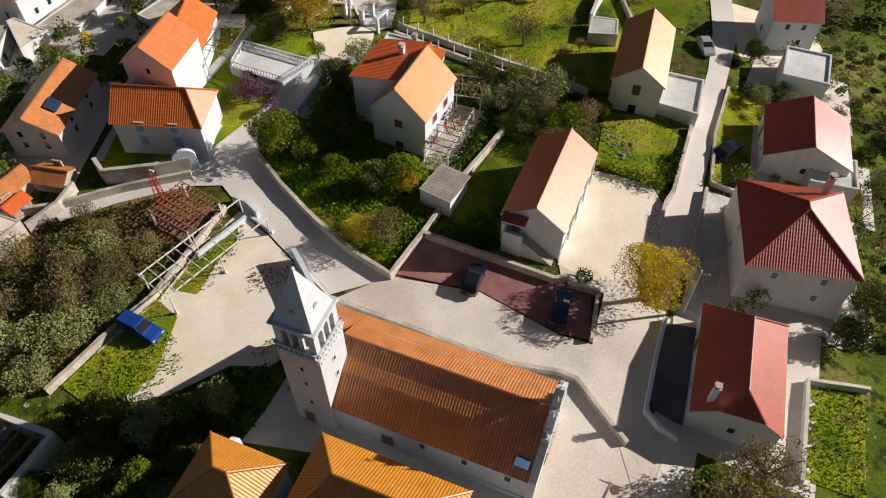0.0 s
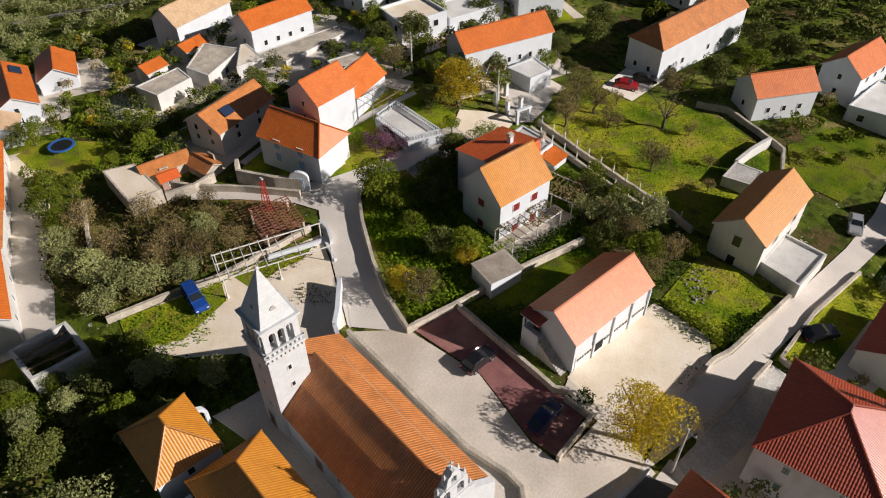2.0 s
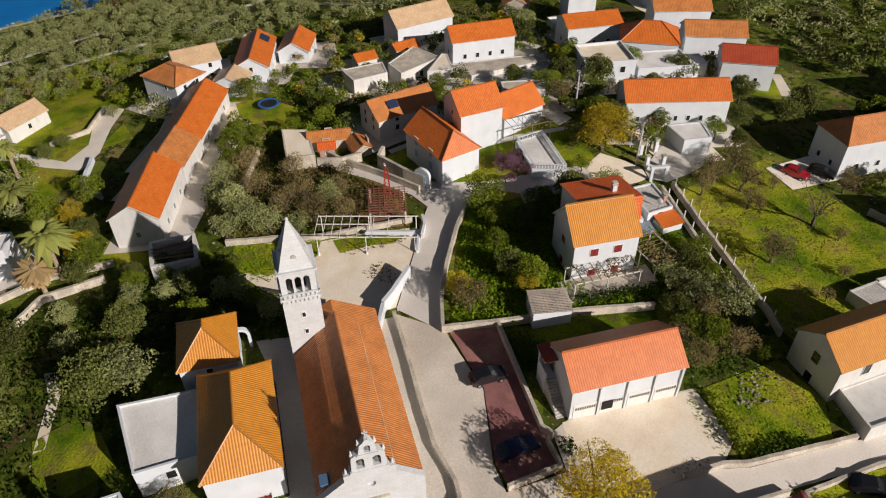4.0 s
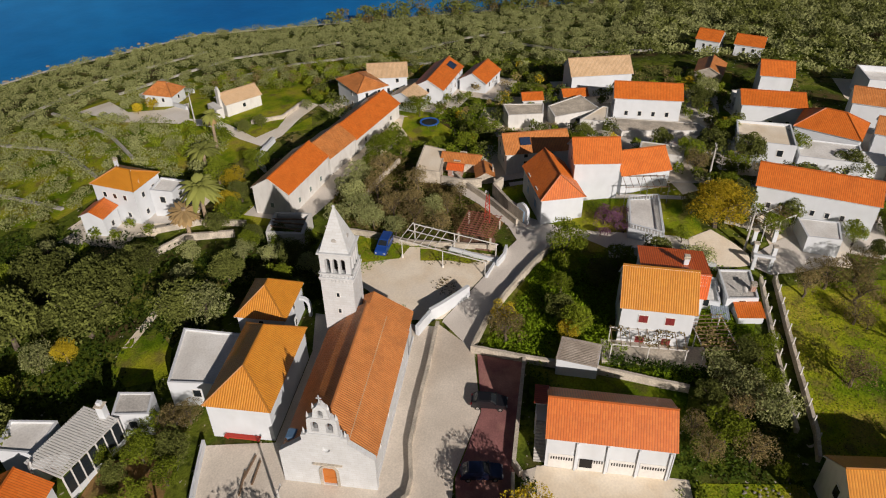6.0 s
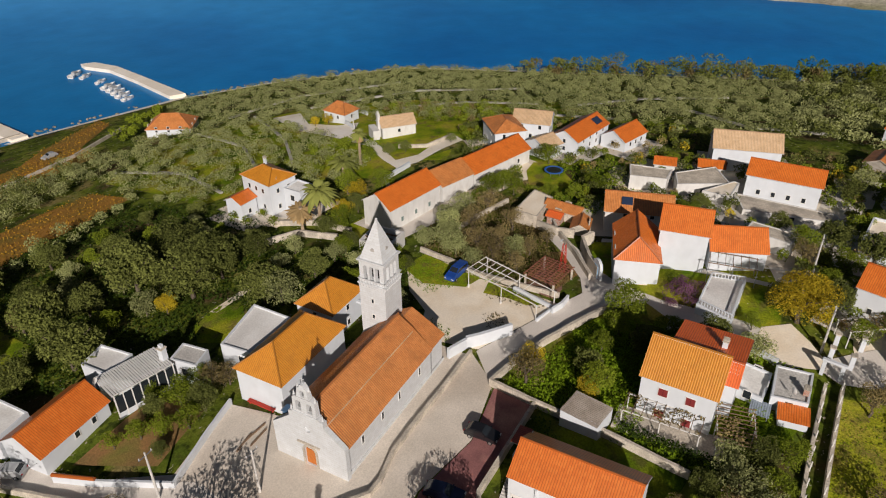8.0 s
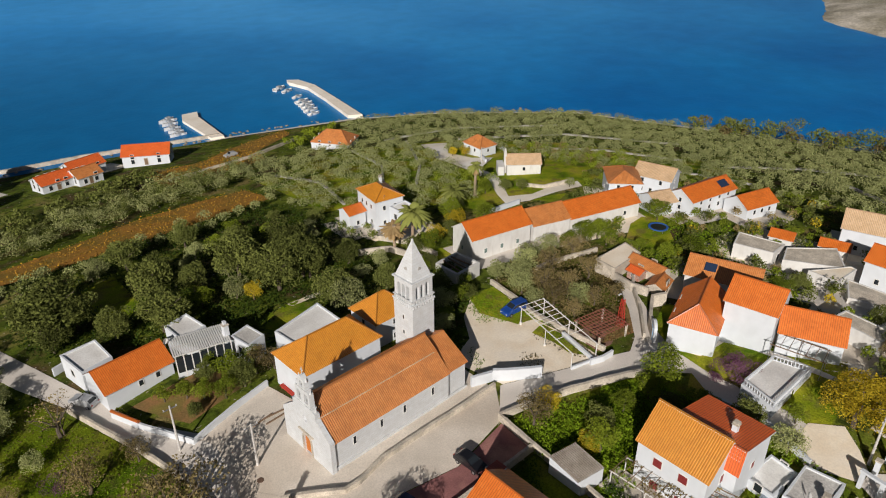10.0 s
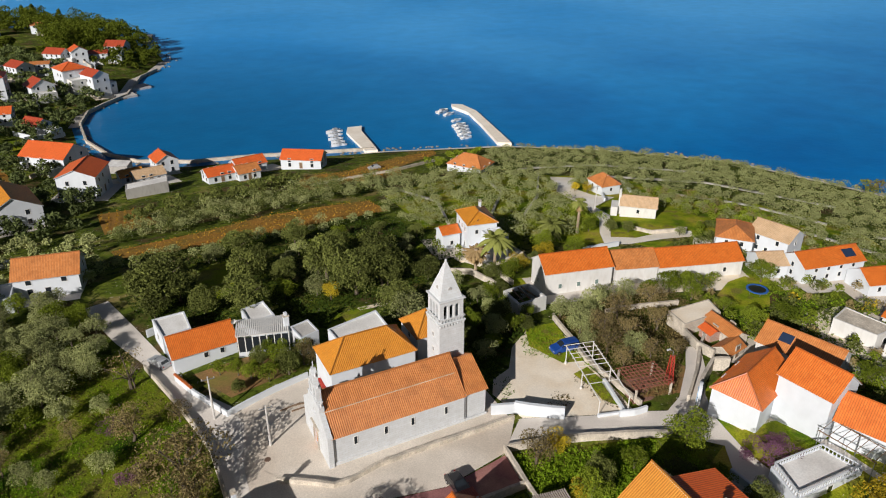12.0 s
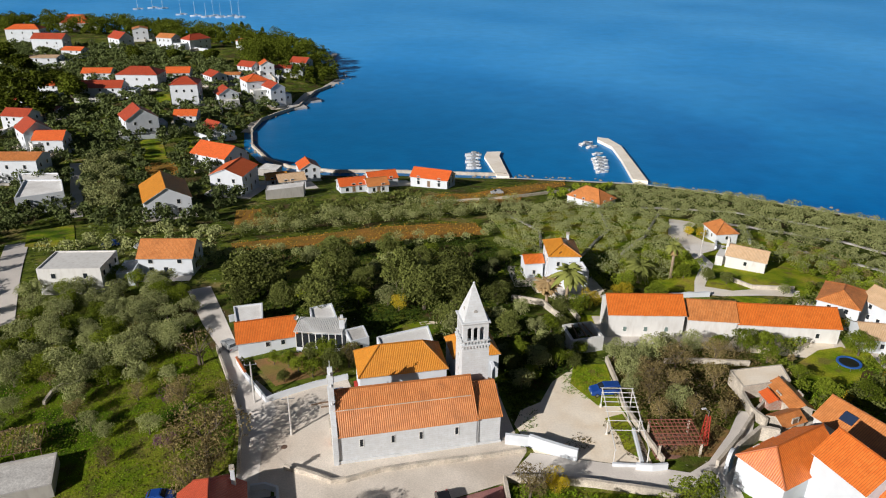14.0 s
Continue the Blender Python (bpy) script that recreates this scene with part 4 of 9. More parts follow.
for k in range(9):
    for s in (-1, 1):
        p0 = -T + 0.1 + k * (2 * T - 0.2) / 8
        box(bm, p0 - 0.08, p0 + 0.08, min(s * T, s * (T + 0.2)), max(s * T, s * (T + 0.2)), 11.8, 12.16)
        box(bm, min(s * T, s * (T + 0.2)), max(s * T, s * (T + 0.2)), p0 - 0.08, p0 + 0.08, 11.8, 12.16)
part("cornice", bm, CHURCH, tower)
bm = bmesh.new()
for k in range(8):
    for s in (-1, 1):
        p0 = -T + 0.25 + k * (2 * T - 0.5) / 7
        box(bm, p0 - 0.06, p0 + 0.06, s * (T + 0.08) - 0.05, s * (T + 0.08) + 0.05, 12.38, 12.85)
        box(bm, s * (T + 0.08) - 0.05, s * (T + 0.08) + 0.05, p0 - 0.06, p0 + 0.06, 12.38, 12.85)
for s in (-1, 1):
    box(bm, -T - 0.16, T + 0.16, s * (T + 0.08) - 0.09, s * (T + 0.08) + 0.09, 12.85, 12.97)
    box(bm, s * (T + 0.08) - 0.09, s * (T + 0.08) + 0.09, -T - 0.16, T + 0.16, 12.85, 12.97)
part("balustrade", bm, CHURCH, tower)
bm = bmesh.new()
bmesh.ops.create_cone(bm, cap_ends=True, segments=4, radius1=T * 1.30, radius2=0.10, depth=5.0, matrix=Matrix.Translation((0, 0, 18.2)) @ Matrix.Rotation(math.pi / 4, 4, "Z"))
bmesh.ops.create_uvsphere(bm, u_segments=10, v_segments=6, radius=0.18, matrix=Matrix.Translation((0, 0, 20.75)))
part("spire", bm, CHURCH, tower)
for turn in range(4):
    bm = bmesh.new()
    m = Matrix.Rotation(turn * math.pi / 2, 4, "Z") @ Matrix.Translation((0, -1.15, 17.0)) @ Matrix.Rotation(math.pi / 2, 4, "X")
    bmesh.ops.create_cone(bm, cap_ends=True, segments=12, radius1=0.28, radius2=0.28, depth=0.3, matrix=m)
    part("oculus", bm, GREY, tower)
for z in (4.0, 7.2, 9.6):
    for x, y, turn in ((0, -T - 0.06, 180), (T + 0.06, 0, -90)):
        window(tower, x, y, z, turn, 0.32, 0.6)
door(tower, -0.6, -T - 0.06, 0.05, 180, 0.9, 1.9)

# ---- houses round the church ----
BRICKWORK = masonry("red_brickwork", (0.42, 0.14, 0.08), (0.34, 0.11, 0.07), (0.42, 0.36, 0.30), 0.25, 0.08)
BLUE_SHEET = mottled("blue_grey_sheet", (0.30, 0.36, 0.42), (0.22, 0.26, 0.30), 0.6, 6.0, 0.6, 0.2, 0.02)
CORRUGATED = mottled("grey_brown_sheet", (0.36, 0.31, 0.26), (0.26, 0.22, 0.18), 0.6, 6.0, 0.8, 0.2, 0.02)
ROW = plaster("pale_row_render", (0.64, 0.63, 0.60), (0.44, 0.40, 0.35), 0.5)
PARISH = house((1.6, -14.5), (-4.8, -14.5), 3.5, 4.95, 7.7, roof=YELLOW, hips=(3.3, 3.0), label="white parish house with an ochre hip roof", storeys=2, across=4, ends=2, base=-0.4, bare=(1, -1, -2))
part("bench", boxes((4.2, 4.75, -2.0, 2.0, 0.35, 0.5), (4.3, 4.65, -1.8, -1.6, 0, 0.36), (4.3, 4.65, 1.6, 1.8, 0, 0.36)), RUST, PARISH, "", Matrix.Rotation(math.pi, 4, "Z") @ Matrix.Translation((2.2, 0, 0.4)))
house((-12.6, -17.2), (-13.8, -17.2), 3.0, 4.4, 7.0, roof=YELLOW, hips=(2.9, 2.9), label="small white house with an ochre pyramid roof", storeys=2, across=1, ends=1, base=-0.6)
flat_house([(-8.0, -26.6), (-7.9, -18.3), (0.4, -18.3), (0.9, -24.6)], 3.0, label="white flat-roofed annex behind the parish house", roof=PALE_ROOF, windows=(1, 0, 0, 2))
# garages
GAR = house((1.4, 18.0), (1.55, 30.6), (3.2, 3.5), 4.85, 7.2, label="white garage house with an orange gable roof", storeys=1, across=0, ends=0, over=0.2, base=-0.15, near=False)
# white house with two roofs
house((-17.9, 26.4), (-17.6, 34.8), (3.6, 3.2), 6.95, 10.3, roof=YELLOW, label="tall white house with an ochre gable roof and red shutters", storeys=2, across=2, ends=1, shutter=SHUTTER_RED, size=(1.05, 1.1), base=0.4)
house((-18.0, 28.6), (-17.7, 36.2), (0.25, 6.6), 8.2, 9.75, roof=BRICK, lift=0.2, label="white rear wing with a low red tiled roof", storeys=2, across=2, ends=1, shutter=SHUTTER_RED, bare=(-1,), stacks=((1.4, 2.6, 0.6),), base=0.4)
SHED = flat_house([(-12.2, 19.6), (-11.3, 24.2), (-8.0, 23.6), (-8.3, 18.9)], 3.0, label="white garden shed with a corrugated roof", rail=0.1, roof=CORRUGATED)
put("roof", tiled([((-12.25 - SHED.location.x, 19.5 - SHED.location.y, 3.03 - SHED.location.z), (0.984, -0.177, 0), (0.177, 0.984, 0), 4.0, 4.8, 0, 0)], CORRUGATED, 0.05), SHED, None, "grey-brown corrugated sheets")
flat_house([(-21.2, 35.7), (-26.5, 36.4), (-25.8, 39.7), (-20.6, 39.3)], 3.4, label="low white terrace block with a bright deck", rail=0.35, roof=PALE_ROOF, windows=(1, 1, 0, 1))
ANNEX = flat_house([(-26.9, 39.9), (-27.3, 44.1), (-21.4, 44.0), (-20.8, 40.0)], 4.0, label="low white house with a grey flat roof and brick chimney", roof=CONCRETE, rail=0.25, windows=(1, 1, 0, 0))
chimney(ANNEX, -23.0 - ANNEX.location.x, 43.5 - ANNEX.location.y, 3.9 - ANNEX.location.z, 4.8 - ANNEX.location.z, 0.6, BRICKWORK)
LEAN = flat_house([(-21.25, 44.4), (-19.1, 44.4), (-18.7, 41.3), (-20.8, 40.9)], 2.8, label="small white lean-to with orange roof tiles", rail=0.05)
put("roof", tiled([((-18.5 - LEAN.location.x, 41.1 - LEAN.location.y, 2.86 - LEAN.location.z), (-0.11, 0.994, 0), (-0.966, -0.107, 0.235), 3.5, 2.6, 0, 0)], ORANGE), LEAN, None, "orange barrel tiles")
awning = thing("awning", -19.75, 39.2, gz(-19.75, 39.2), 0, "blue-grey corrugated awning on thin posts", "awning")
for x, y in ((-0.95, -0.95), (0.95, -0.95), (-0.95, 0.95), (0.95, 0.95)):
    part("post", boxes((x - 0.05, x + 0.05, y - 0.05, y + 0.05, -0.2, 2.35 - 0.16 * x - gz(-19.75, 39.2) + 0.2)), FRAME, awning)
put("roof", tiled([((1.15, -1.1, 2.4 - gz(-19.75, 39.2)), (0, 1, 0), (-0.985, 0, 0.17), 2.25, 2.3, 0, 0)], BLUE_SHEET, 0.03), awning, None, "blue-grey corrugated sheets")
# stone house by the lane
house((6.5, 45.3), (5.4, 58.2), 3.15, 4.7, 7.0, walls=ROW, roof=YELLOW, label="grey stone house with a sandy tiled roof", storeys=2, across=2, ends=1, size=(1.0, 1.5), base=-1.4)
flat_house([(9.5, 46.6), (8.9, 53.5), (14.3, 53.6), (14.7, 46.2)], 1.35, walls=ROW, roof=ROW, label="grey stone annex with a roof terrace", rail=0.35)
# east side
house((26.7, 28.6), (26.9, 27.6), 5.4, 4.4, 7.6, walls=ROW, roof=RED, hips=(5.4, 5.4), label="large cream house with a red hip roof", storeys=2, across=1, ends=2, shutter=SHUTTER_GREEN, stacks=((-4.2, 2.8, 0.6),))
house((24.26, 6.33), (23.85, 14.33), 3.85, 2.05, 4.9, walls=WHITE, roof=RED, hips=(1.7, 2.2), jerk=(0.5, 0), over=0.2, label="white house with a dark red half-hipped roof", storeys=1, across=2, ends=1, stacks=((-5.0, 2.6, 0.5),))
house((28.04, 42.75), (27.28, 51.98), (5.0, 4.7), 1.1, 3.6, walls=ROW, roof=RED, label="pale stone house with a red gable roof", storeys=1, across=2, ends=1)
flat_house([(29.0, 40.6), (28.6, 45.2), (34, 46.4), (34.4, 41.2)], 0.2, walls=ROW, roof=ROW, label="pale flat-roofed extension with a terrace", windows=(1, 1, 1, 1))
house((20.5, 74), (27, 76), 3.3, 1.8, 4.0, walls=WHITE, roof=RED, label="white house with a dark red roof", storeys=2, across=2, ends=1)
flat_house([(24, 60), (24, 67), (30, 67), (30, 60)], 0.6, label="white walled court with a flat roof")
house((-11, 77), (-6, 86), 3.0, 4.2, 6.4, label="white house with an orange gable roof", storeys=1, across=3, ends=1)
house((-3.5, 92), (-3, 102), 3.2, 4.6, 7.0, label="white house with an orange gable roof", storeys=2, across=3, ends=1)
flat_house([(0.4, 88.4), (0.2, 100), (8.4, 100), (9.2, 90.6)], 1.5, label="white flat-roofed house with a terrace", windows=(2, 2, 2, 2))

# ---- the corner group by the lane ----
house((-48.4, 16.25), (-40.5, 18.73), 3.2, 6.45, 9.1, hips=(0, 1.9), label="white corner house with an orange hip roof and blue shutters", storeys=2, across=2, ends=1, shutter=SHUTTER_BLUE, size=(1.0, 1.3), bare=(1, 2))
house((-46.9, 20.4), (-47.9, 27.2), 3.1, 9.5, 12.0, label="tall white house with an orange gable roof", storeys=3, across=0, ends=1, size=(0.5, 0.7))
house((-48.2, 27.2), (-51.0, 34.6), 3.0, 7.0, 9.4, label="white house with an orange gable roof", storeys=1, across=0, ends=1)
CC = house((-56.2, 9.2), (-59.3, 19.6), 3.3, 5.3, 7.3, walls=ROW, roof=CHURCH_TILES, label="pale stone house with an orange roof and a solar panel", storeys=2, across=2, ends=2)
part("solar_panel", boxes((-0.9, 0.9, -0.75, 0.75, 0, 0.09), bevel=0.01), SOLAR, CC, "dark blue solar panel", Matrix.Translation((-2.0, -1.7, 7.4 - CC.location.z - 0.9)) @ Matrix.Rotation(radians(31), 4, "X"))
TERRACE = flat_house([(-42.4, 29.1), (-34.5, 28.7), (-32.8, 33.6), (-43.4, 33.9)], 4.5, label="white terrace block with a balustrade", rail=0.12, roof=PALE_ROOF, windows=(1, 0, 1, 0))
house((-56.0, -0.9), (-55.4, 5.6), 1.5, 2.6, 3.4, walls=LIMESTONE, roof=CHURCH_TILES, label="low stone shed with weathered orange tiles", storeys=1, across=1, ends=0)
house((-54.0, 6.2), (-50.2, 6.9), 1.4, 2.4, 3.2, walls=LIMESTONE, roof=CHURCH_TILES, label="low stone shed with weathered orange tiles", storeys=1, across=1, ends=0)
house((-53.4, 0.4), (-53.2, 2.8), 1.0, 2.2, 2.7, walls=BRICKWORK, roof=BRICK, label="tiny brick lean-to with a red roof", storeys=1, across=1, ends=0)
flat_house([(-50.6, -5.0), (-59.3, -4.8), (-58.0, -0.8), (-50.0, -0.6)], 2.8, walls=LIMESTONE, roof=DIRT, label="low stone shed with a flat sandy roof", rail=0.1)
garden_wall("wall_shed_yard", [(-50.0, -0.4), (-48.9, 3.4), (-49.2, 6.4)], 1.6, 0.4, label="rough stone wall of a small yard")
# terrace row
house((-39.7, -26.4), (-52.3, -23.6), 3.3, 3.75, 5.9, walls=ROW, label="long pale stone house with an orange gable roof", storeys=1, across=3, ends=1, shutter=SHUTTER_GREEN)
house((-53.4, -23.4), (-61, -20.9), 3.4, 3.0, 5.0, walls=ROW, roof=CHURCH_TILES, label="pale row house with faded orange tiles", storeys=1, across=1, ends=0)
house((-61.2, -20.8), (-77.2, -15.9), 3.4, 2.7, 4.8, walls=ROW, label="pale row house with an orange gable roof", storeys=1, across=3, ends=1)
house((-84.6, -22.6), (-82.6, -20.8), 3.4, 3.6, 5.2, walls=WHITE, roof=CHURCH_TILES, hips=(3, 3), label="white house with an orange hip roof", storeys=2, across=2, ends=2)
house((-90.4, -22), (-92.2, -14), 3.2, 3.0, 4.8, walls=WHITE, roof=TAN, label="white house with sandy roof tiles", storeys=2, across=3, ends=1)
house((-79.4, -12.6), (-84, -10.8), 3.0, 2.2, 3.6, walls=WHITE, roof=TAN, label="white house with sandy roof tiles", storeys=1, across=2, ends=1)
WS = house((-84, -8), (-97, -5.4), 3.2, 2.8, 4.6, walls=WHITE, label="white house with an orange roof and a solar panel", storeys=2, across=4, ends=1)
part("solar_panel", boxes((-1.2, 1.2, -0.9, 0.9, 0, 0.09), bevel=0.01), SOLAR, WS, "dark blue solar panel", Matrix.Translation((4.0, -1.6, 4.6 - WS.location.z - 0.75)) @ Matrix.Rotation(radians(29), 4, "X"))
house((-91, 0.5), (-99, 3.0), 3.0, 1.8, 3.6, walls=WHITE, label="white house with an orange gable roof", storeys=1, across=3, ends=1)
# yellow house, chapel, far west
house((-41.2, -52.8), (-40.7, -50.2), 3.1, 3.5, 5.1, roof=YELLOW, hips=(2.8, 2.6), label="white house with an ochre hip roof among trees", storeys=2, across=3, ends=2, stacks=((-2.6, 1.6, 0.5),))
flat_house([(-39.6, -47.0), (-43.8, -47.0), (-43.4, -42.6), (-39.4, -43)], 2.2, label="white flat-roofed wing of the ochre-roofed house", windows=(1, 0, 1, 1))
house((-33.8, -54.5), (-37.6, -54.2), 2.0, 0.2, 1.2, roof=ORANGE, label="low white annex with an orange roof", storeys=1, across=1, ends=0)
CHAPEL = house((-80.4, -52.0), (-86.4, -46.6), 2.5, -0.7, 0.9, walls=ROW, roof=TAN, label="small pale stone chapel with a sandy roof", name="chapel", storeys=1, across=1, ends=0)
part("bell_gable", boxes((-4.6, -4.05, -0.7, 0.7, 0, 6.4), (-4.5, -4.15, -0.4, 0.4, 6.4, 6.9), (-4.65, -4.0, -0.85, 0.85, 5.8, 5.95), bevel=0.03), ROW, CHAPEL)
part("porch", boxes((-6.2, -4.62, -2.2, 2.2, 0, 3.0), bevel=0.03), ROW, CHAPEL, "low pale porch block")
house((-90.2, -71), (-90.0, -69), 2.7, -3.4, -1.4, walls=WHITE, roof=CHURCH_TILES, hips=(2.4, 2.4), label="white house with a sandy hip roof by the chapel", storeys=1, across=2, ends=1)
house((-75.5, -120), (-78, -116), 4.2, -11.2, -8.4, walls=WHITE, roof=CHURCH_TILES, hips=(3.6, 3.6), label="white house with a faded orange hip roof", storeys=2, across=3, ends=2)
# south-east garden house
house((23.6, -34.2), (13.9, -34.9), 3.2, 0.6, 2.7, label="low white house with an orange gable roof", storeys=1, across=3, ends=0)
flat_house([(24.8, -44.4), (19.6, -44.8), (19.4, -38.8), (24.0, -38.0)], 0.5, label="white flat-roofed block beside the lane", windows=(1, 1, 0, 1))
flat_house([(2.5, -29.8), (2.0, -25.8), (5.1, -24.9), (5.7, -28.9)], 2.4, label="small white house with a grey flat roof", roof=CONCRETE, rail=0.2, windows=(1, 1, 1, 1))
flat_house([(11.2, -39.2), (7.2, -40.2), (6.6, -34.9), (11.0, -34.4)], 1.6, label="white flat-roofed court house", windows=(1, 1, 1, 0))

# ---- upper village ----
house((-45.6, 48.0), (-41.6, 63.6), 3.0, 8.3, 10.4, label="long white house with a bright orange roof", storeys=1, across=7, ends=1, size=(0.55, 0.85), bare=(1,))
flat_house([(-38.6, 52.4), (-33.8, 52.6), (-33.4, 57), (-38, 58)], 5.6, label="white terrace block edged with orange tiles", rail=0.15)
house((-27.8, 76), (-27.4, 98), 3.3, 6.6, 8.9, label="long white house with a faded orange roof", roof=CHURCH_TILES, hips=(2.5, 0), storeys=1, across=6, ends=2)
house((-79, 29), (-79, 41.2), 3.0, 6.2, 8.1, label="white house with a bright orange gable roof", storeys=1, across=4, ends=1)
house((-91.4, 20.4), (-94.6, 32.6), 3.2, 5.0, 7.4, roof=TAN, label="white house with a sandy gable roof", storeys=1, across=3, ends=1)
house((-92.6, 58.5), (-92, 64.5), 2.8, 6.4, 8.4, label="small white house with an orange roof", storeys=1, across=1, ends=1)
house((-78.6, 52), (-78, 63), 3.4, 6.4, 7.8, label="white house with solar panels on an orange roof", storeys=1, across=3, ends=1)
house((-69.5, 64), (-68, 67), 3.8, 6.3, 8.8, hips=(3.5, 3.5), label="white house with an orange hip roof", storeys=1, across=3, ends=2)
house((-82, 73), (-79, 84), 3.2, 6.2, 8.0, roof=CHURCH_TILES, label="white house with a faded orange roof", storeys=1, across=3, ends=1)
house((-70, 73.5), (-66, 84), 3.0, 5.8, 7.6, roof=CHURCH_TILES, label="white house with a faded orange roof", storeys=1, across=3, ends=1)
house((-58, 74), (-54, 82), 3.2, 6.0, 7.8, roof=RED, label="white house with a red tiled roof", storeys=1, across=2, ends=1)
house((-128, 53), (-126, 58), 3.0, gz(-127, 55) + 3.4, gz(-127, 55) + 5.0, label="white house with an orange roof among trees", storeys=1, across=2, ends=1)
house((-124, 61), (-122, 67), 3.0, gz(-123, 64) + 3.0, gz(-123, 64) + 4.4, label="white house with an orange roof among trees", storeys=1, across=2, ends=1)
flat_house([(-101, 80), (-93, 80), (-92, 90), (-100, 91)], 5.0, label="roofless white stone building", rail=1.2)
flat_house([(-76.6, 7.9), (-77.8, 15.8), (-73.2, 15.8), (-71.7, 9.3)], 3.4, walls=ROW, roof=LIMESTONE, label="low pale plastered house with a concrete roof", rail=0.15, windows=(0, 1, 1, 0))
flat_house([(-76.4, 16.6), (-82.3, 22.8), (-76.2, 26.6), (-71.6, 18.0)], 3.6, walls=ROW, roof=LIMESTONE, label="low pale plastered house with a worn flat roof", rail=0.15, windows=(1, 0, 1, 0))
flat_house([(-73.2, 27.8), (-72.6, 44.3), (-69.6, 45.4), (-67.5, 30.0)], 3.4, walls=ROW, roof=LIMESTONE, label="low pale stone block with a concrete roof", rail=0.15, windows=(1, 1, 1, 1))

house((-84.5, 19.4), (-85.6, 24.0), 1.7, gz(-85, 22) + 2.5, gz(-85, 22) + 3.3, walls=ROW, label="tiny pale shed with orange tiles", storeys=1, across=1, ends=0)
house((-82.6, 11.4), (-83.4, 15.2), 1.7, gz(-83, 13) + 2.4, gz(-83, 13) + 3.2, walls=ROW, label="tiny pale shed with orange tiles", storeys=1, across=1, ends=0)
flat_house([(-70.6, 22.6), (-70.2, 27.4), (-76.6, 28.0), (-77.0, 27.0)], gz(-73, 26) + 2.4, walls=ROW, roof=DIRT, label="low pale terrace block beside a house", rail=0.12)
house((-100, 50.5), (-107, 52.5), 2.8, gz(-103, 52) + 2.6, gz(-103, 52) + 3.9, walls=STONE, roof=CHURCH_TILES, label="old stone shed with weathered tiles", storeys=1, across=1, ends=0)
flat_house([(-58.4, 32.2), (-55.2, 31.6), (-53.6, 38.4), (-57.2, 39.4)], gz(-56, 35) + 2.8, walls=ROW, roof=LIMESTONE, label="low pale outbuilding with a worn flat roof", rail=0.15, windows=(1, 0, 1, 0))
flat_house([(-66.0, 54.0), (-61.6, 53.2), (-60.4, 58.8), (-65.2, 59.6)], gz(-63, 56) + 3.0, walls=WHITE, roof=PALE_ROOF, label="white garage block with a roof terrace", rail=0.4, windows=(1, 0, 1, 0))
flat_house([(-88.0, 52.8), (-84.4, 52.4), (-83.6, 58.0), (-87.6, 58.6)], gz(-86, 55) + 3.0, walls=ROW, roof=PALE_ROOF, label="pale terrace block with a low parapet", rail=0.4, windows=(1, 0, 1, 0))
flat_house([(-63.2, 68.6), (-58.8, 68.0), (-58.2, 71.8), (-62.4, 72.6)], gz(-61, 70) + 2.8, walls=WHITE, roof=PALE_ROOF, label="white outbuilding with a flat roof", rail=0.15)
sheet("pavement", [(-77.7, 41.7), (-82.4, 50), (-97.2, 52), (-95.6, 43.3)], ROAD, 0.10, "pale concrete court between houses")
sheet("pavement", [(-70, 20), (-70, 30), (-66.5, 31), (-64.5, 46), (-60, 52), (-56.5, 50), (-60.5, 44), (-62.5, 30), (-64, 18)], ROAD, 0.105, "narrow pale lane between courtyards")

flat_house([(-58.6, 47.6), (-57.2, 56.6), (-65.4, 57.6), (-66.2, 48.8)], 7.4, walls=WHITE, roof=DIRT, label="large white house with a roof terrace and broad windows", rail=0.5, windows=(2, 4, 2, 2))
flat_house([(-57.4, 57.4), (-55.8, 67.2), (-62.6, 68.4), (-64.2, 58.4)], 5.6, walls=WHITE, roof=PALE_ROOF, label="white lower storey with a terrace below a hip roof", rail=0.3, windows=(2, 4, 2, 2))
house((-40.2, 101.5), (-38.6, 111), 3.4, 5.2, 7.6, roof=BRICK, label="white house with a red gable roof among trees", storeys=2, across=3, ends=2)
sheet("pavement", [(-28.6, 64.0), (-30.8, 75.0), (-24.0, 75.2), (-23.0, 64.8)], DUST, 0.21, "pale concrete parking terrace beside a long house")
flat_house([(-2.6, 57.6), (-3.2, 62.0), (0.6, 62.6), (1.4, 58.8)], gz(-1, 60) + 1.9, walls=ROW, roof=CONCRETE, label="low concrete shed with a cracked flat roof", rail=0.12)
garden_wall("wall_ruin", [(-3.3, 62.4), (-3.5, 66.5), (-3.2, 71.6)], 1.7, 0.5, material=ROW, label="broken pale plastered wall of a ruined shed")
flat_house([(45.6, -5.0), (46.6, -11.6), (54.6, -10.4), (54.0, -3.6)], gz(50, -8) + 2.6, walls=GREY, roof=CONCRETE, label="low grey concrete shed at the edge of a meadow", rail=0.4)
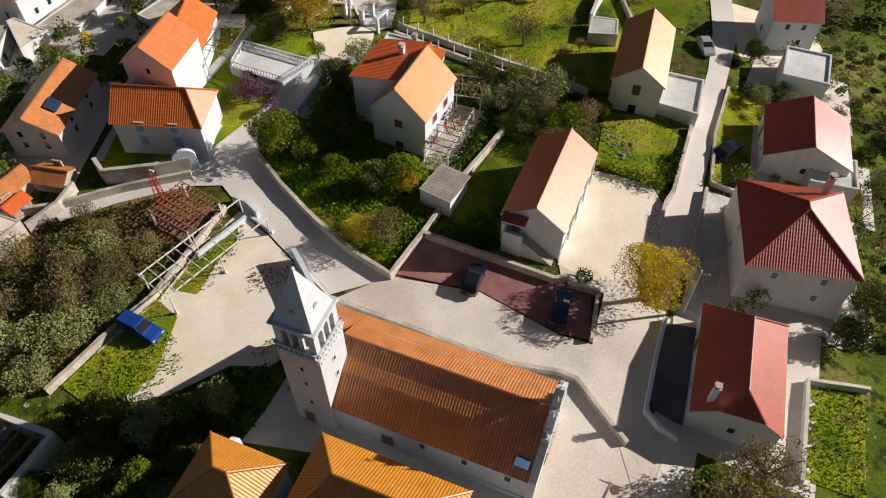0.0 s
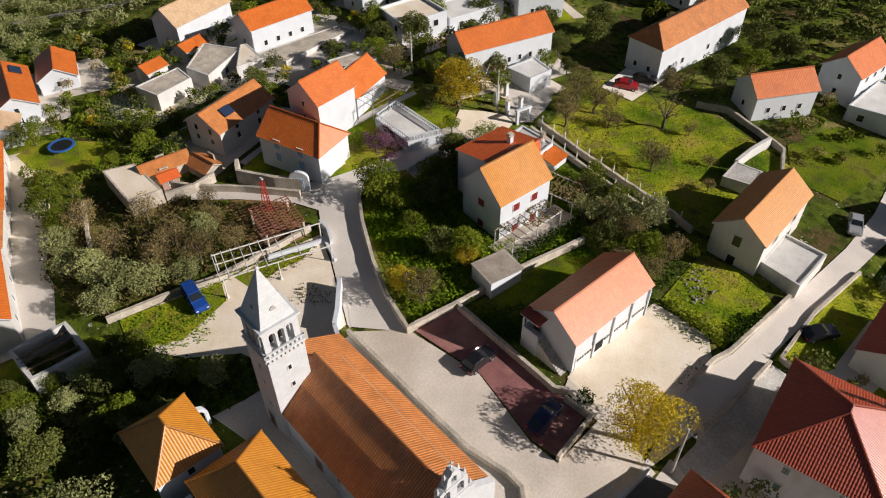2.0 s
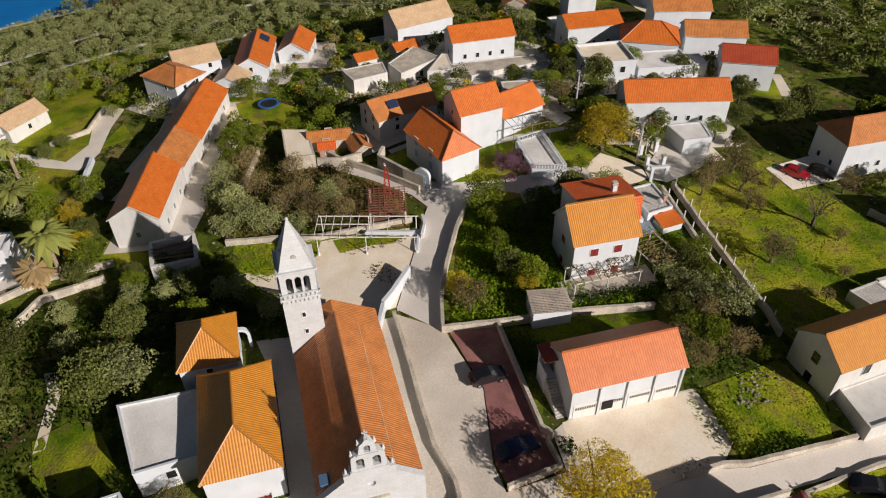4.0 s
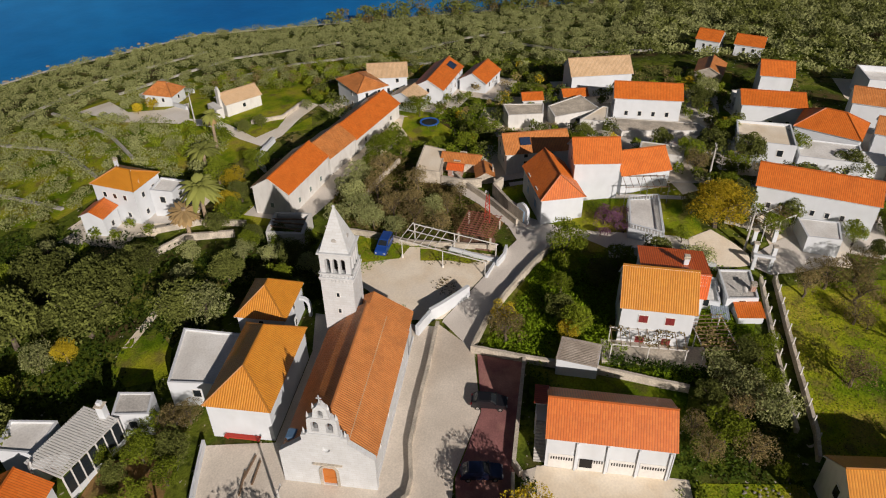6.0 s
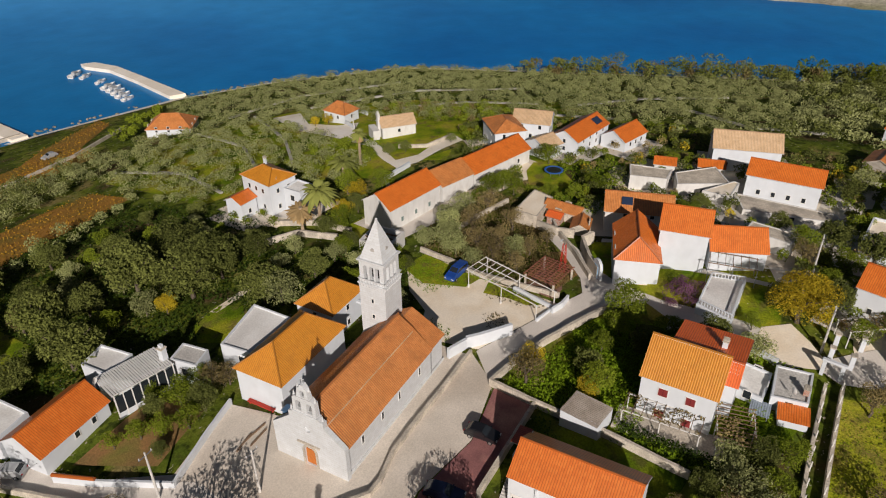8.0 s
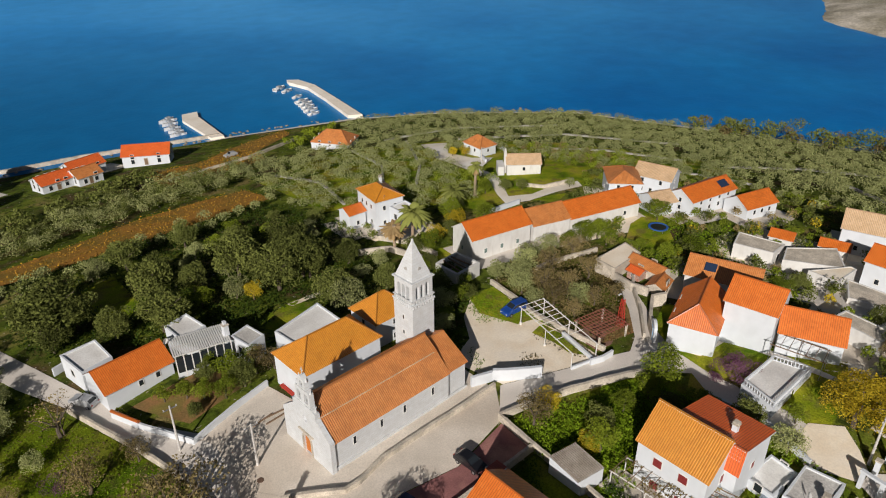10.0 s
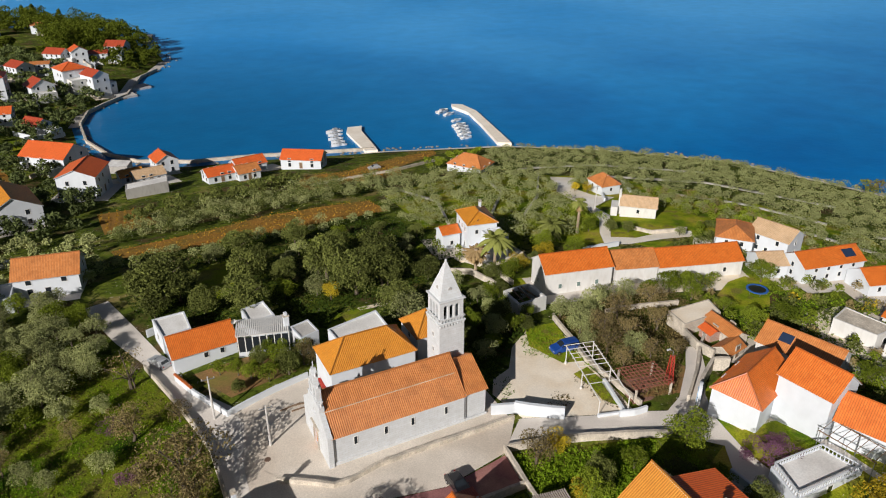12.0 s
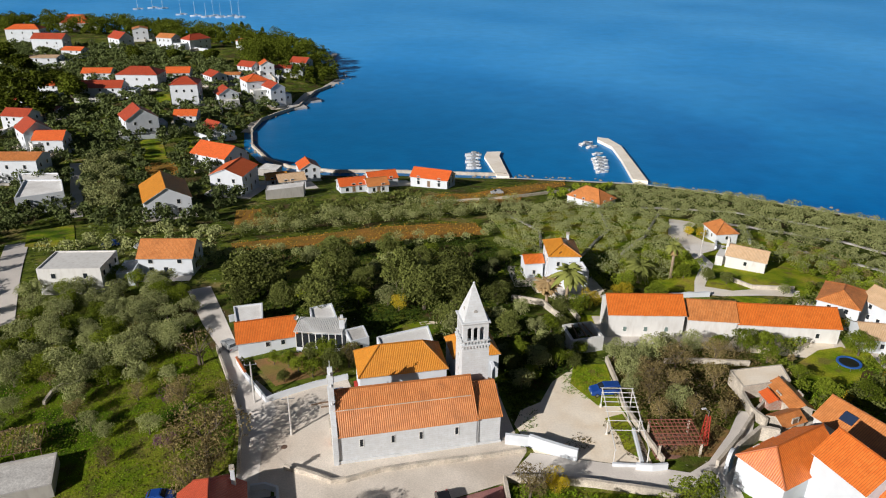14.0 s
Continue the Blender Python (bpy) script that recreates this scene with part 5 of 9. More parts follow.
# yards and courts round the village houses
rng_yard = random.Random(5)
YARDS = [(PAVING, "pale paved yard beside a house"), (ROAD, "pale concrete yard beside a house"), (DIRT, "bare sandy yard beside a house"), (GRASS, "weedy green yard beside a house"), (PAVING, "pale paved court beside a house")]
for i, (cx, cy, q, hl, hw) in enumerate(list(HOUSE_SPOTS)):
    upper = -104 < cx < -33 and -32 < cy < 90 and not (-60 < cx < -33 and -20 < cy < 8)
    lower = (20 < cx < 40 and 4 < cy < 90) or (-44 < cx < -30 and -58 < cy < -44) or (36 < cx < 62 and -96 < cy < -74)
    if not (upper or lower):
        continue
    for k in range(2):
        material, label = YARDS[rng_yard.randrange(len(YARDS))]
        a0, a1, b0, b1 = [rng_yard.uniform(0.4, 4.6) for _ in range(4)]
        ring = [(-hl - a0, -hw - b0), (hl * 0.2, -hw - b0 - rng_yard.uniform(-0.5, 1.2)), (hl + a1, -hw - b0 * 0.7), (hl + a1 * 0.8, hw + b1), (0, hw + b1 * 0.8), (-hl - a0 * 0.7, hw + b1 * 1.2)]
        sheet("pavement", [(cx + u * math.cos(q) - v * math.sin(q), cy + u * math.sin(q) + v * math.cos(q)) for u, v in ring], material, 0.03 + 0.0021 * (2 * i % 30 + k), label)

# ---- walls along lanes and gardens ----
garden_wall("wall_terrace", [(-15.4, 3.9), (-8.2, 3.9), (-2, 3.7), (4, 3.7), (8.4, 4.6), (10.2, 4.5), (11.8, 3.2), (14.2, 1.4), (16.0, 0.2)], 0.75, 0.42, label="low pale stone terrace wall beside the church")
garden_wall("wall_yard", [(-16.2, 2.8), (-17.6, 4.2), (-21.3, 7.2)], 1.9, 0.5, label="white plastered stone wall at the yard corner", material=WHITE)
garden_wall("wall_yard", [(-16.2, 2.8), (-13.2, 1.6)], 1.6, 0.45, material=WHITE, label="white plastered stone wall at the church corner")
garden_wall("wall_lane", [(-32.3, 18.3), (-27.7, 15.4), (-21.6, 12.3), (-16.3, 10.1), (-11.0, 8.8), (-10.0, 15.2), (-8.9, 25), (-7.2, 34)], 1.1, 0.42, label="rough stone garden wall along the lane")
garden_wall("wall_parking", [(-10.0, 15.2), (5.0, 14.8), (6.2, 15.6)], 1.1, 0.4, label="stone wall behind the parking strip")
garden_wall("wall_parking", [(6.4, 14.8), (9.6, 15.0), (10.4, 9.2)], 0.9, 0.35, label="low pale wall at the end of the parking strip")
garden_wall("wall_yard", [(13.8, 25.9), (13.7, 30.4), (14.2, 32.7), (14.3, 42), (14.3, 45.6)], 0.8, 0.4, label="pale stone wall along the lane")
garden_wall("wall_lane", [(16.9, 4.0), (16.7, 10), (16.7, 14.8)], 0.9, 0.35, label="low white wall of a side yard", material=WHITE)
garden_wall("wall_lane", [(16.9, 4.0), (18.4, 2.9), (20.2, 2.6)], 0.9, 0.35, label="low white wall of a side yard", material=WHITE)
garden_wall("wall_lane", [(17.6, 22.4), (17.9, 30), (17.8, 35)], 1.0, 0.35, label="stone wall of a shaded yard")
garden_wall("wall_lane", [(17.8, 57), (17.4, 46), (18.2, 36.6), (22, 36.6)], 0.7, 0.35, label="low pale wall round a lawn")
garden_wall("wall_dirt_yard", [(-31.8, 10.2), (-32.3, -2.6), (-33.7, -7.6), (-35.2, -15.1)], 0.9, 0.4, label="pale stone wall along the dirt yard")
garden_wall("wall_meadow", [(-27.2, 47.4), (-14.6, 47.0), (-3, 46.8), (0.4, 46.2)], 1.0, 0.4, label="grey stone wall with posts beside the meadow")
garden_wall("wall_meadow", [(-27.0, 45.6), (-14.6, 45.0), (-3, 44.8)], 0.8, 0.4, label="grey stone wall along a path")
garden_wall("wall_meadow", [(4.2, 62), (-1, 72), (-12, 74.5), (-16, 72)], 1.0, 0.4, label="grey stone wall at the top of the meadow")
garden_wall("wall_garden", [(23.6, -29.6), (22, -24.3)], 1.2, 0.35, material=WHITE, label="white garden wall under an orange coping")
bm = bmesh.new()
tube(bm, [(23.6, -29.6, gz(23.6, -29.6) + 1.2), (22.8, -26.95, gz(22.8, -26.95) + 1.2), (22, -24.3, gz(22, -24.3) + 1.2)], (0.24, 0.24, 0.24), 8)
tagged(part("wall_coping", bm, ORANGE, None), "orange tile coping on a garden wall", "coping", kind="structure")
garden_wall("wall_garden", [(22, -24.3), (18.6, -15.6), (6.2, -18.6)], 1.0, 0.3, material=WHITE, label="white garden wall with a gate")
garden_wall("wall_lane", [(21.9, -1.0), (22.0, -10), (24.2, -22), (27.4, -36)], 0.9, 0.35, label="pale wall between lane and meadow")
garden_wall("wall_meadow", [(53.3, -28.0), (52.9, -30.8), (51.6, -32.8), (49.0, -33.9)], 0.8, 0.45, label="low dry-stone wall in the meadow")
garden_wall("wall_lane", [(26.0, -46), (20, -47.5)], 1.4, 0.3, material=WHITE, label="white wall at the lane's bend")
garden_wall("wall_path", [(-27.5, -42), (-32.5, -38.6), (-33.6, -30.8)], 1.2, 0.4, label="pale stone wall among trees")
garden_wall("wall_path", [(-34, -46), (-37, -38), (-36.6, -30)], 1.0, 0.4, label="pale stone wall among trees")
garden_wall("wall_ruin", [(-30.6, -18.6), (-36, -18.9), (-36.4, -24.6), (-31.2, -24.2), (-30.6, -18.6)], 2.6, 0.5, material=ROW, label="roofless ruin with pale plastered walls")
for i, (x, y, yaw) in enumerate(((-32.4, -21.4, 84), (-33.8, -21.5, 88), (-34.9, -21.7, 95))):
    beam = thing("timber_beam", x, y, gz(x, y) + 2.2, yaw, "old timber beam across a roofless ruin", "beam", "beams of the ruin")
    part("beam", boxes((-2.85, 2.85, -0.1, 0.1, 0, 0.22), bevel=0.015), WOOD, beam)
garden_wall("wall_path", [(-74.6, -43.4), (-76.6, -37.2), (-84.8, -35.2)], 0.9, 0.4, label="low stone wall by the chapel plot")
garden_wall("wall_path", [(-66, -35.4), (-58, -36.4), (-54, -33)], 1.0, 0.5, material=WHITE, label="white wall behind the row houses")
garden_wall("wall_path", [(-84, -62), (-96, -80), (-102, -76), (-96, -66)], 1.0, 0.4, material=WHITE, label="white wall of a walled forecourt")
garden_wall("wall_lane", [(-37.8, 12.8), (-44, 8.2), (-49.5, 3.4), (-60, -3.5)], 1.1, 0.4, label="stone wall along the lane")
garden_wall("wall_lane", [(-38.5, 13.8), (-41.5, 11.4), (-46.5, 8.6), (-48.6, 9.8)], 2.2, 0.5, material=LIMESTONE, label="curved retaining wall of the corner house")
garden_wall("wall_garden", [(-57, -9), (-49, -11.5), (-44, -12.5)], 0.9, 0.4, label="old dry-stone wall in a garden")
garden_wall("wall_lane", [(-31.4, 26), (-31, 34), (-28.4, 40)], 1.0, 0.35, material=WHITE, label="white wall along the upper lane")
garden_wall("wall_garden", [(31.4, 3.4), (31.2, 14.2), (37.2, 16)], 1.0, 0.35, label="cream wall round a vegetable plot", material=CREAM)
for line in ([(-60, -62), (-72, -74), (-90, -100)], [(-104, -60), (-118, -48), (-126, -30)], [(-100, -88), (-128, -70), (-150, -44)], [(-96, -36), (-112, -24), (-116, -6)], [(-88, -108), (-116, -104), (-142, -84)], [(-130, -20), (-150, -8), (-168, 14)],
             [(-42, -66), (-48, -84), (-46, -104)], [(-140, 6), (-124, 24), (-126, 42)], [(-50, -62), (-66, -82), (-74, -106)]):
    garden_wall("wall_terraces", line, 0.5, 0.6, material=GREY, label="old dry-stone wall between olive terraces")
garden_wall("wall_terraces", [(-28, -127.6), (-54, -130.6), (-79, -141)], 0.9, 0.5, label="dry-stone terrace wall")

# ---- trees and undergrowth ----
LEAF = {
    "olive": foliage("olive_leaves", (0.03, 0.036, 0.0108), (0.45, 0.478, 0.19), 0.1),
    "holm": foliage("evergreen_leaves", (0.0048, 0.009, 0.0018), (0.20, 0.225, 0.055), 0.07),
    "citrus": foliage("citrus_leaves", (0.012, 0.024, 0.0024), (0.261, 0.322, 0.028), 0.15),
    "autumn": foliage("yellow_autumn_leaves", (0.14, 0.095, 0.005), (0.8, 0.62, 0.047), 0.28),
    "brown": foliage("brown_dry_leaves", (0.045, 0.0345, 0.0126), (0.422, 0.332, 0.141), 0.24),
    "pine": foliage("pine_needles", (0.0036, 0.0072, 0.0012), (0.163, 0.202, 0.019), 0.14),
    "purple": foliage("purple_flowers", (0.027, 0.015, 0.015), (0.302, 0.141, 0.221), 0.21),
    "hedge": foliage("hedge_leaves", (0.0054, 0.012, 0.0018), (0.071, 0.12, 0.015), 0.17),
    "weeds": foliage("weeds", (0.018, 0.045, 0.0024), (0.246, 0.369, 0.018), 0.24),
    "straw": foliage("dry_weeds", (0.03, 0.0225, 0.0075), (0.242, 0.191, 0.071), 0.21),
    "far_green": foliage("garden_evergreens", (0.0036, 0.0066, 0.0025), (0.17, 0.21, 0.07), 0.1),
    "vine": foliage("rust_vine_leaves", (0.072, 0.042, 0.0048), (0.688, 0.38, 0.04), 0.21),
    "palm": foliage("palm_fronds", (0.07, 0.09, 0.02), (0.36, 0.38, 0.10), 0.25),
    "dead_palm": foliage("dry_palm_skirt", (0.30, 0.19, 0.08), (0.50, 0.36, 0.18), 0.2),
}
BARK = mottled("grey_bark", (0.15, 0.12, 0.09), (0.09, 0.07, 0.05), 2.0, 9.0, 0.95, 0.8, 0.05)
PALM_BARK = mottled("pale_palm_bark", (0.40, 0.31, 0.21), (0.28, 0.21, 0.14), 2.0, 9.0, 0.95, 0.8, 0.05)


def sprays(centres, outward, size, rng, lean=0.2):
    """Small leaf sprays at the centres, turned partly outward. Returns vertices and faces."""
    count = len(centres)
    nrm = outward * lean + rng.normal(size=(count, 3)) * (1 - lean) * 0.8
    nrm /= np.linalg.norm(nrm, axis=1)[:, None] + 1e-9
    a = np.cross(nrm, rng.normal(size=(count, 3)))
    a /= np.linalg.norm(a, axis=1)[:, None] + 1e-9
    b = np.cross(nrm, a)
    s = size * rng.uniform(0.6, 1.4, (count, 1))
    verts = np.stack([centres - a * s, centres + a * s + nrm * s * 0.3, centres + b * s * 1.15], 1).reshape(-1, 3)
    return verts, np.arange(count * 3).reshape(-1, 3)


def crown_points(rng, count, radius, low, high, lobes, shell=0.75, spread=0.88, fat=0.44):
    """Points over a heap of lobes, so that the crown's outline is uneven and has gaps."""
    mid = (low + high) / 2
    c = rng.normal(size=(lobes, 3))
    c /= np.linalg.norm(c, axis=1)[:, None]
    c *= rng.uniform(spread * 0.45, spread, (lobes, 1))
    c[:, 2] = c[:, 2] * 0.8 + 0.1
    r = rng.uniform(fat * 0.56, fat, lobes)
    pick = rng.choice(lobes, count, p=r ** 2 / (r ** 2).sum())
    way = rng.normal(size=(count, 3))
    way /= np.linalg.norm(way, axis=1)[:, None]
    way[:, 2] = np.where(rng.random(count) < 0.6, np.abs(way[:, 2]), way[:, 2])
    pts = c[pick] + way * r[pick][:, None] * rng.uniform(shell, 1.08, (count, 1))
    scale = np.array([radius, radius, (high - low) / 2])
    return pts * scale + [0, 0, mid], way


def trunk_mesh(rng, height, reach, thick, limbs, twigs=0):
    bm = bmesh.new()
    fork = height * 0.38
    bend = rng.normal(size=2) * 0.12
    tube(bm, [(0, 0, -0.3), (bend[0], bend[1], fork * 0.5), (0, 0, fork)], (thick * 1.35, thick, thick * 0.8))
    for k in range(limbs):
        q = 2 * math.pi * (k + rng.random() * 0.6) / limbs
        r = reach * rng.uniform(0.5, 0.95)
        z = height * rng.uniform(0.65, 0.98)
        mid = (0.45 * r * math.cos(q), 0.45 * r * math.sin(q), fork + (z - fork) * 0.55)
        end = (r * math.cos(q), r * math.sin(q), z)
        tube(bm, [(0, 0, fork * 0.85), mid, end], (thick * 0.6, thick * 0.38, thick * 0.1), 5)
        for _ in range(twigs):
            s = rng.uniform(0.3, 0.9)
            base = Vector(mid).lerp(Vector(end), s)
            tube(bm, [tuple(base), tuple(base + Vector(rng.normal(size=3) * 0.35 * reach * 0.6) + Vector((0, 0, 0.35)))], (thick * 0.16, thick * 0.04), 3)
    return finish(bm, "trunk", BARK)


KINDS = {
    # kind: radius / height, crown from, to, sprays, size, lobes, label
    "olive": (0.54, 0.12, 1.0, 2800, 0.125, 26, "grey-green olive tree with a low spreading crown"),
    "holm": (0.50, 0.06, 1.0, 5200, 0.115, 30, "dense dark evergreen tree with a ragged crown"),
    "citrus": (0.50, 0.08, 1.0, 2800, 0.12, 22, "bright green orchard tree with a round crown"),
    "autumn": (0.46, 0.06, 1.0, 9000, 0.062, 30, "broad tree with yellow autumn leaves"),
    "brown": (0.50, 0.12, 1.0, 2400, 0.09, 22, "half-bare tree with thin brown foliage"),
    "bare": (0.55, 0.45, 1.0, 260, 0.10, 9, "leafless tree with spreading grey branches"),
    "pine": (0.42, 0.22, 1.0, 2200, 0.22, 16, "dark green pine tree with a broad crown"),
    "purple": (0.65, 0.10, 1.0, 1800, 0.11, 9, "bushy shrub with faded purple flowers"),
    "cypress": (0.15, 0.04, 1.0, 1500, 0.18, 8, "slim dark green cypress tree"),
}
LEAF_OF = {"bare": "brown", "cypress": "pine"}
TREE_MESHES = {}


def tree(kind, x, y, height, variant=0, wide=1.0, z=None):
    ratio, low, high, count, size, lobes, label = KINDS[kind]
    key = (kind, variant)
    if key not in TREE_MESHES:
        rng = np.random.default_rng(variant * 31 + len(kind) * 7 + lobes)
        ref = 5.0
        pts, way = crown_points(rng, count, ratio * ref, low * ref, high * ref, lobes)
        verts, faces = sprays(pts, way, size, rng)
        TREE_MESHES[key] = (trunk_mesh(rng, ref * 0.92, ratio * ref * 0.85, 0.17, 7 if kind in ("bare", "brown") else 4, 5 if kind in ("bare", "brown") else 0),
                            mesh_of("crown", verts, faces.tolist(), LEAF[LEAF_OF.get(kind, kind)]))
    trunk, crown = TREE_MESHES[key]
    top = thing("tree" if kind != "purple" else "shrub", x, y, (gz(x, y) if z is None else z) - 0.05, 0, label, "tree" if kind != "purple" else "shrub")
    s = height / 5.0
    top.matrix_basis = top.matrix_basis @ Matrix.Rotation(x * 3.7 + y * 1.3, 4, "Z") @ Matrix.Diagonal((s * wide, s * wide, s, 1))
    put("trunk", trunk, top)
    put("crown", crown, top)
    return top


def within(points, outline):
    x, y = points[:, 0], points[:, 1]
    inside = np.zeros(len(points), bool)
    for (ax, ay), (bx, by) in zip(outline, outline[1:] + outline[:1]):
        if by != ay:
            inside ^= ((ay > y) != (by > y)) & (x < (bx - ax) * (y - ay) / (by - ay) + ax)
    return inside


def clear_of_houses(points, margin):
    ok = np.ones(len(points), bool)
    for cx, cy, q, hl, hw in HOUSE_SPOTS:
        dx, dy = points[:, 0] - cx, points[:, 1] - cy
        u, v = dx * math.cos(q) + dy * math.sin(q), -dx * math.sin(q) + dy * math.cos(q)
        ok &= ~((np.abs(u) < hl + margin) & (np.abs(v) < hw + margin))
    for outline in PAVED:
        ok &= ~within(points, outline)
    return ok


def scatter(outline, gap, seed, margin=1.0, jitter=0.42, free=False):
    """Spots in an outline, about a gap apart, clear of houses and lanes."""
    rng = np.random.default_rng(seed)
    xs, ys = [p[0] for p in outline], [p[1] for p in outline]
    gx_, gy_ = np.meshgrid(np.arange(min(xs), max(xs), gap), np.arange(min(ys), max(ys), gap))
    pts = np.stack([gx_.ravel(), gy_.ravel()], 1) + rng.uniform(-jitter, jitter, (gx_.size, 2)) * gap
    pts = pts[within(pts, outline)]
    return pts if free else pts[clear_of_houses(pts, margin)], rng


PAVED = [
    [(-16, 4.5), (-8, 4.5), (4, 4.2), (19, -4), (17, -13), (19.5, -14.5), (17.5, -17.4), (6.3, -19), (5.2, -10.5), (-16, -12.5)],
    [(-15.5, 4.0), (-11.3, 9.0), (-10, 15.2), (4, 15.4), (4.4, 32.6), (13.6, 31), (17.4, 22), (20.6, 16), (20.6, 3), (19, -4), (4, 3.6)],
    [(-14, 4), (-11, 8.8), (-21.8, 12.8), (-28, 15.8), (-32, 19), (-36, 25), (-35, 36), (-31, 44), (-28, 40), (-30, 34), (-31.8, 26), (-41, 12), (-50, 3), (-48, 1.5), (-37.5, 11), (-34, 12.8), (-30.5, 10.6), (-16.4, 4)],
    [(13.9, 24), (13.9, 70), (10, 88), (15, 88), (18, 70), (17.8, 22)],
    [(22.2, -13), (21.9, 4), (17, -14), (21, -24), (24, -36), (27.6, -50), (31, -63), (36, -62), (31, -46), (27.8, -36), (25, -22)],
    [(-16.5, 4.4), (-30.3, 10.6), (-31.6, 4), (-31.8, -2.6), (-28, -8), (-27, -12), (-24.5, -11), (-15.6, -2)],
    [(-32, 44), (-24, 47), (-31, 66), (-28, 80), (-38, 80), (-42, 62), (-40, 48)],
    [(27.4, 2), (43, 2), (43, 18), (33, 22), (27.8, 22)],
    [(-76.3, -11.7), (-77.5, -7.4), (-70.8, -1.3), (-62.6, -1.2), (-64.9, -8.0), (-71.5, -11.3)], CLEARING,
    CHAPEL_PATH, FIELD_A, FIELD_B, FIELD_C, GLADE, CHAPEL_PLOT, STREET, FAR_ROWS, *FAR_LAWNS,
    [(66, -58), (80, -110), (86, -108), (71, -56)],
]


def grove(name, outline, gap, seed, kind, height, sprays_each, size, label, category="trees", margin=1.5, leaf=None, wide=1.0, lobes=6, spread=0.45, fat=0.72):
    """Many plants too far off or too dense to tell apart, in one mesh."""
    pts, rng = scatter(outline, gap, seed, margin)
    ratio, low, high = KINDS[kind][:3]
    all_pts, all_way = [], []
    for x, y in pts:
        h = height * rng.uniform(0.65, 1.25)
        c, w = crown_points(rng, int(sprays_each * 1.45), ratio * h * wide * rng.uniform(0.9, 1.25), low * h * 0.3, high * h, lobes, 0.8, spread, fat)
        all_pts.append(c + [x, y, gz(x, y)])
        all_way.append(w)
    if not all_pts:
        return None
    v, f = sprays(np.concatenate(all_pts), np.concatenate(all_way), size * 0.84, rng)
    return tagged(put(name, mesh_of(name, v, f.tolist(), LEAF[leaf or LEAF_OF.get(kind, kind)])), label, category, kind="stuff")


def tufts(name, outline, gap, seed, leaf, height, size, label, each=7, margin=0.4, free=False):
    """Low weeds and grass tufts in one mesh."""
    pts, rng = scatter(outline, gap, seed, margin, 0.5, free)
    if not len(pts):
        return None
    z = ground_z(pts[:, 0], pts[:, 1]) + 0.1
    keep = np.array([noise.noise(Vector((px * 0.16, py * 0.16, seed))) for px, py in pts]) > -0.55
    base = np.concatenate([pts, z[:, None]], 1)[keep]
    c = np.repeat(base, each, 0) + rng.normal(size=(len(base) * each, 3)) * [gap * 0.4, gap * 0.4, 0]
    c[:, 2] += rng.random(len(c)) ** 2 * height
    way = rng.normal(size=c.shape) * 0.5 + [0, 0, 1]
    v, f = sprays(c, way, size, rng, 0.5)
    return tagged(put(name, mesh_of(name, v, f.tolist(), LEAF[leaf])), label, "undergrowth", kind="stuff")


def vine_rows(outline, gap, seed, turn, label):
    """Straight rows of low vines in one mesh."""
    rng = np.random.default_rng(seed)
    mid = np.mean(outline, 0)
    u, v = np.meshgrid(np.arange(-60, 60, 0.32), np.arange(-60, 60, gap))
    u, v = u.ravel() + rng.normal(size=u.size) * 0.15, v.ravel() + rng.normal(size=u.size) * 0.16
    pts = np.stack([mid[0] + u * math.cos(turn) - v * math.sin(turn), mid[1] + u * math.sin(turn) + v * math.cos(turn)], 1)
    pts = pts[within(pts, outline)]
    c = np.concatenate([pts, (ground_z(pts[:, 0], pts[:, 1]) + 0.2 + rng.random(len(pts)) * 0.6)[:, None]], 1)
    verts, faces = sprays(c, rng.normal(size=c.shape) * 0.5 + [0, 0, 1], 0.2, rng, 0.5)
    return tagged(put("vines", mesh_of("vines", verts, faces.tolist(), LEAF["vine"])), label, "vineyard", kind="stuff")


# single trees
tree("autumn", 14.0, 16.4, 7.4, 0, 1.2)
tree("autumn", -37.6, 41.4, 7.6, 1, 1.3)
tree("citrus", -30.4, 20.0, 5.6, 0, 1.05)
tree("brown", 26.0, -5.0, 9.2, 0, 1.15)
tree("brown", 27.6, 1.6, 6.4, 1, 1.0)
tree("brown", 25.4, -1.0, 6.4, 2)
tree("bare", 29.8, -31.4, 6.6, 0, 1.1)
tree("brown", 30.8, -18.4, 6.0, 1)
tree("bare", -15.5, 62.4, 6.2, 1, 1.1)
tree("brown", -10.4, 52.4, 5.0, 0, 1.1)
tree("brown", -13.2, 12.6, 5.0, 2, 1.1)
tree("autumn", -16.4, 12.2, 3.6, 2, 1.0)
tree("citrus", -14.6, 21.4, 5.0, 1, 0.9)
tree("holm", -17.4, 19.4, 4.6, 0, 0.9)
tree("autumn", -14.0, 20.4, 3.8, 0, 0.9)
tree("purple", -36.4, 27.4, 3.0, 0, 1.1)
tree("purple", -35.0, 25.0, 2.4, 1, 1.1)
tree("purple", -37.8, 25.4, 2.6, 1, 1.2)
tree("purple", -38.6, 28.0, 2.4, 0, 1.2)
tree("purple", -39.6, 26.2, 2.2, 1, 1.2)
tree("citrus", -40.2, 24.4, 2.6, 0, 1.0)
tree("purple", 31.9, -9.8, 3.2, 0, 1.0)
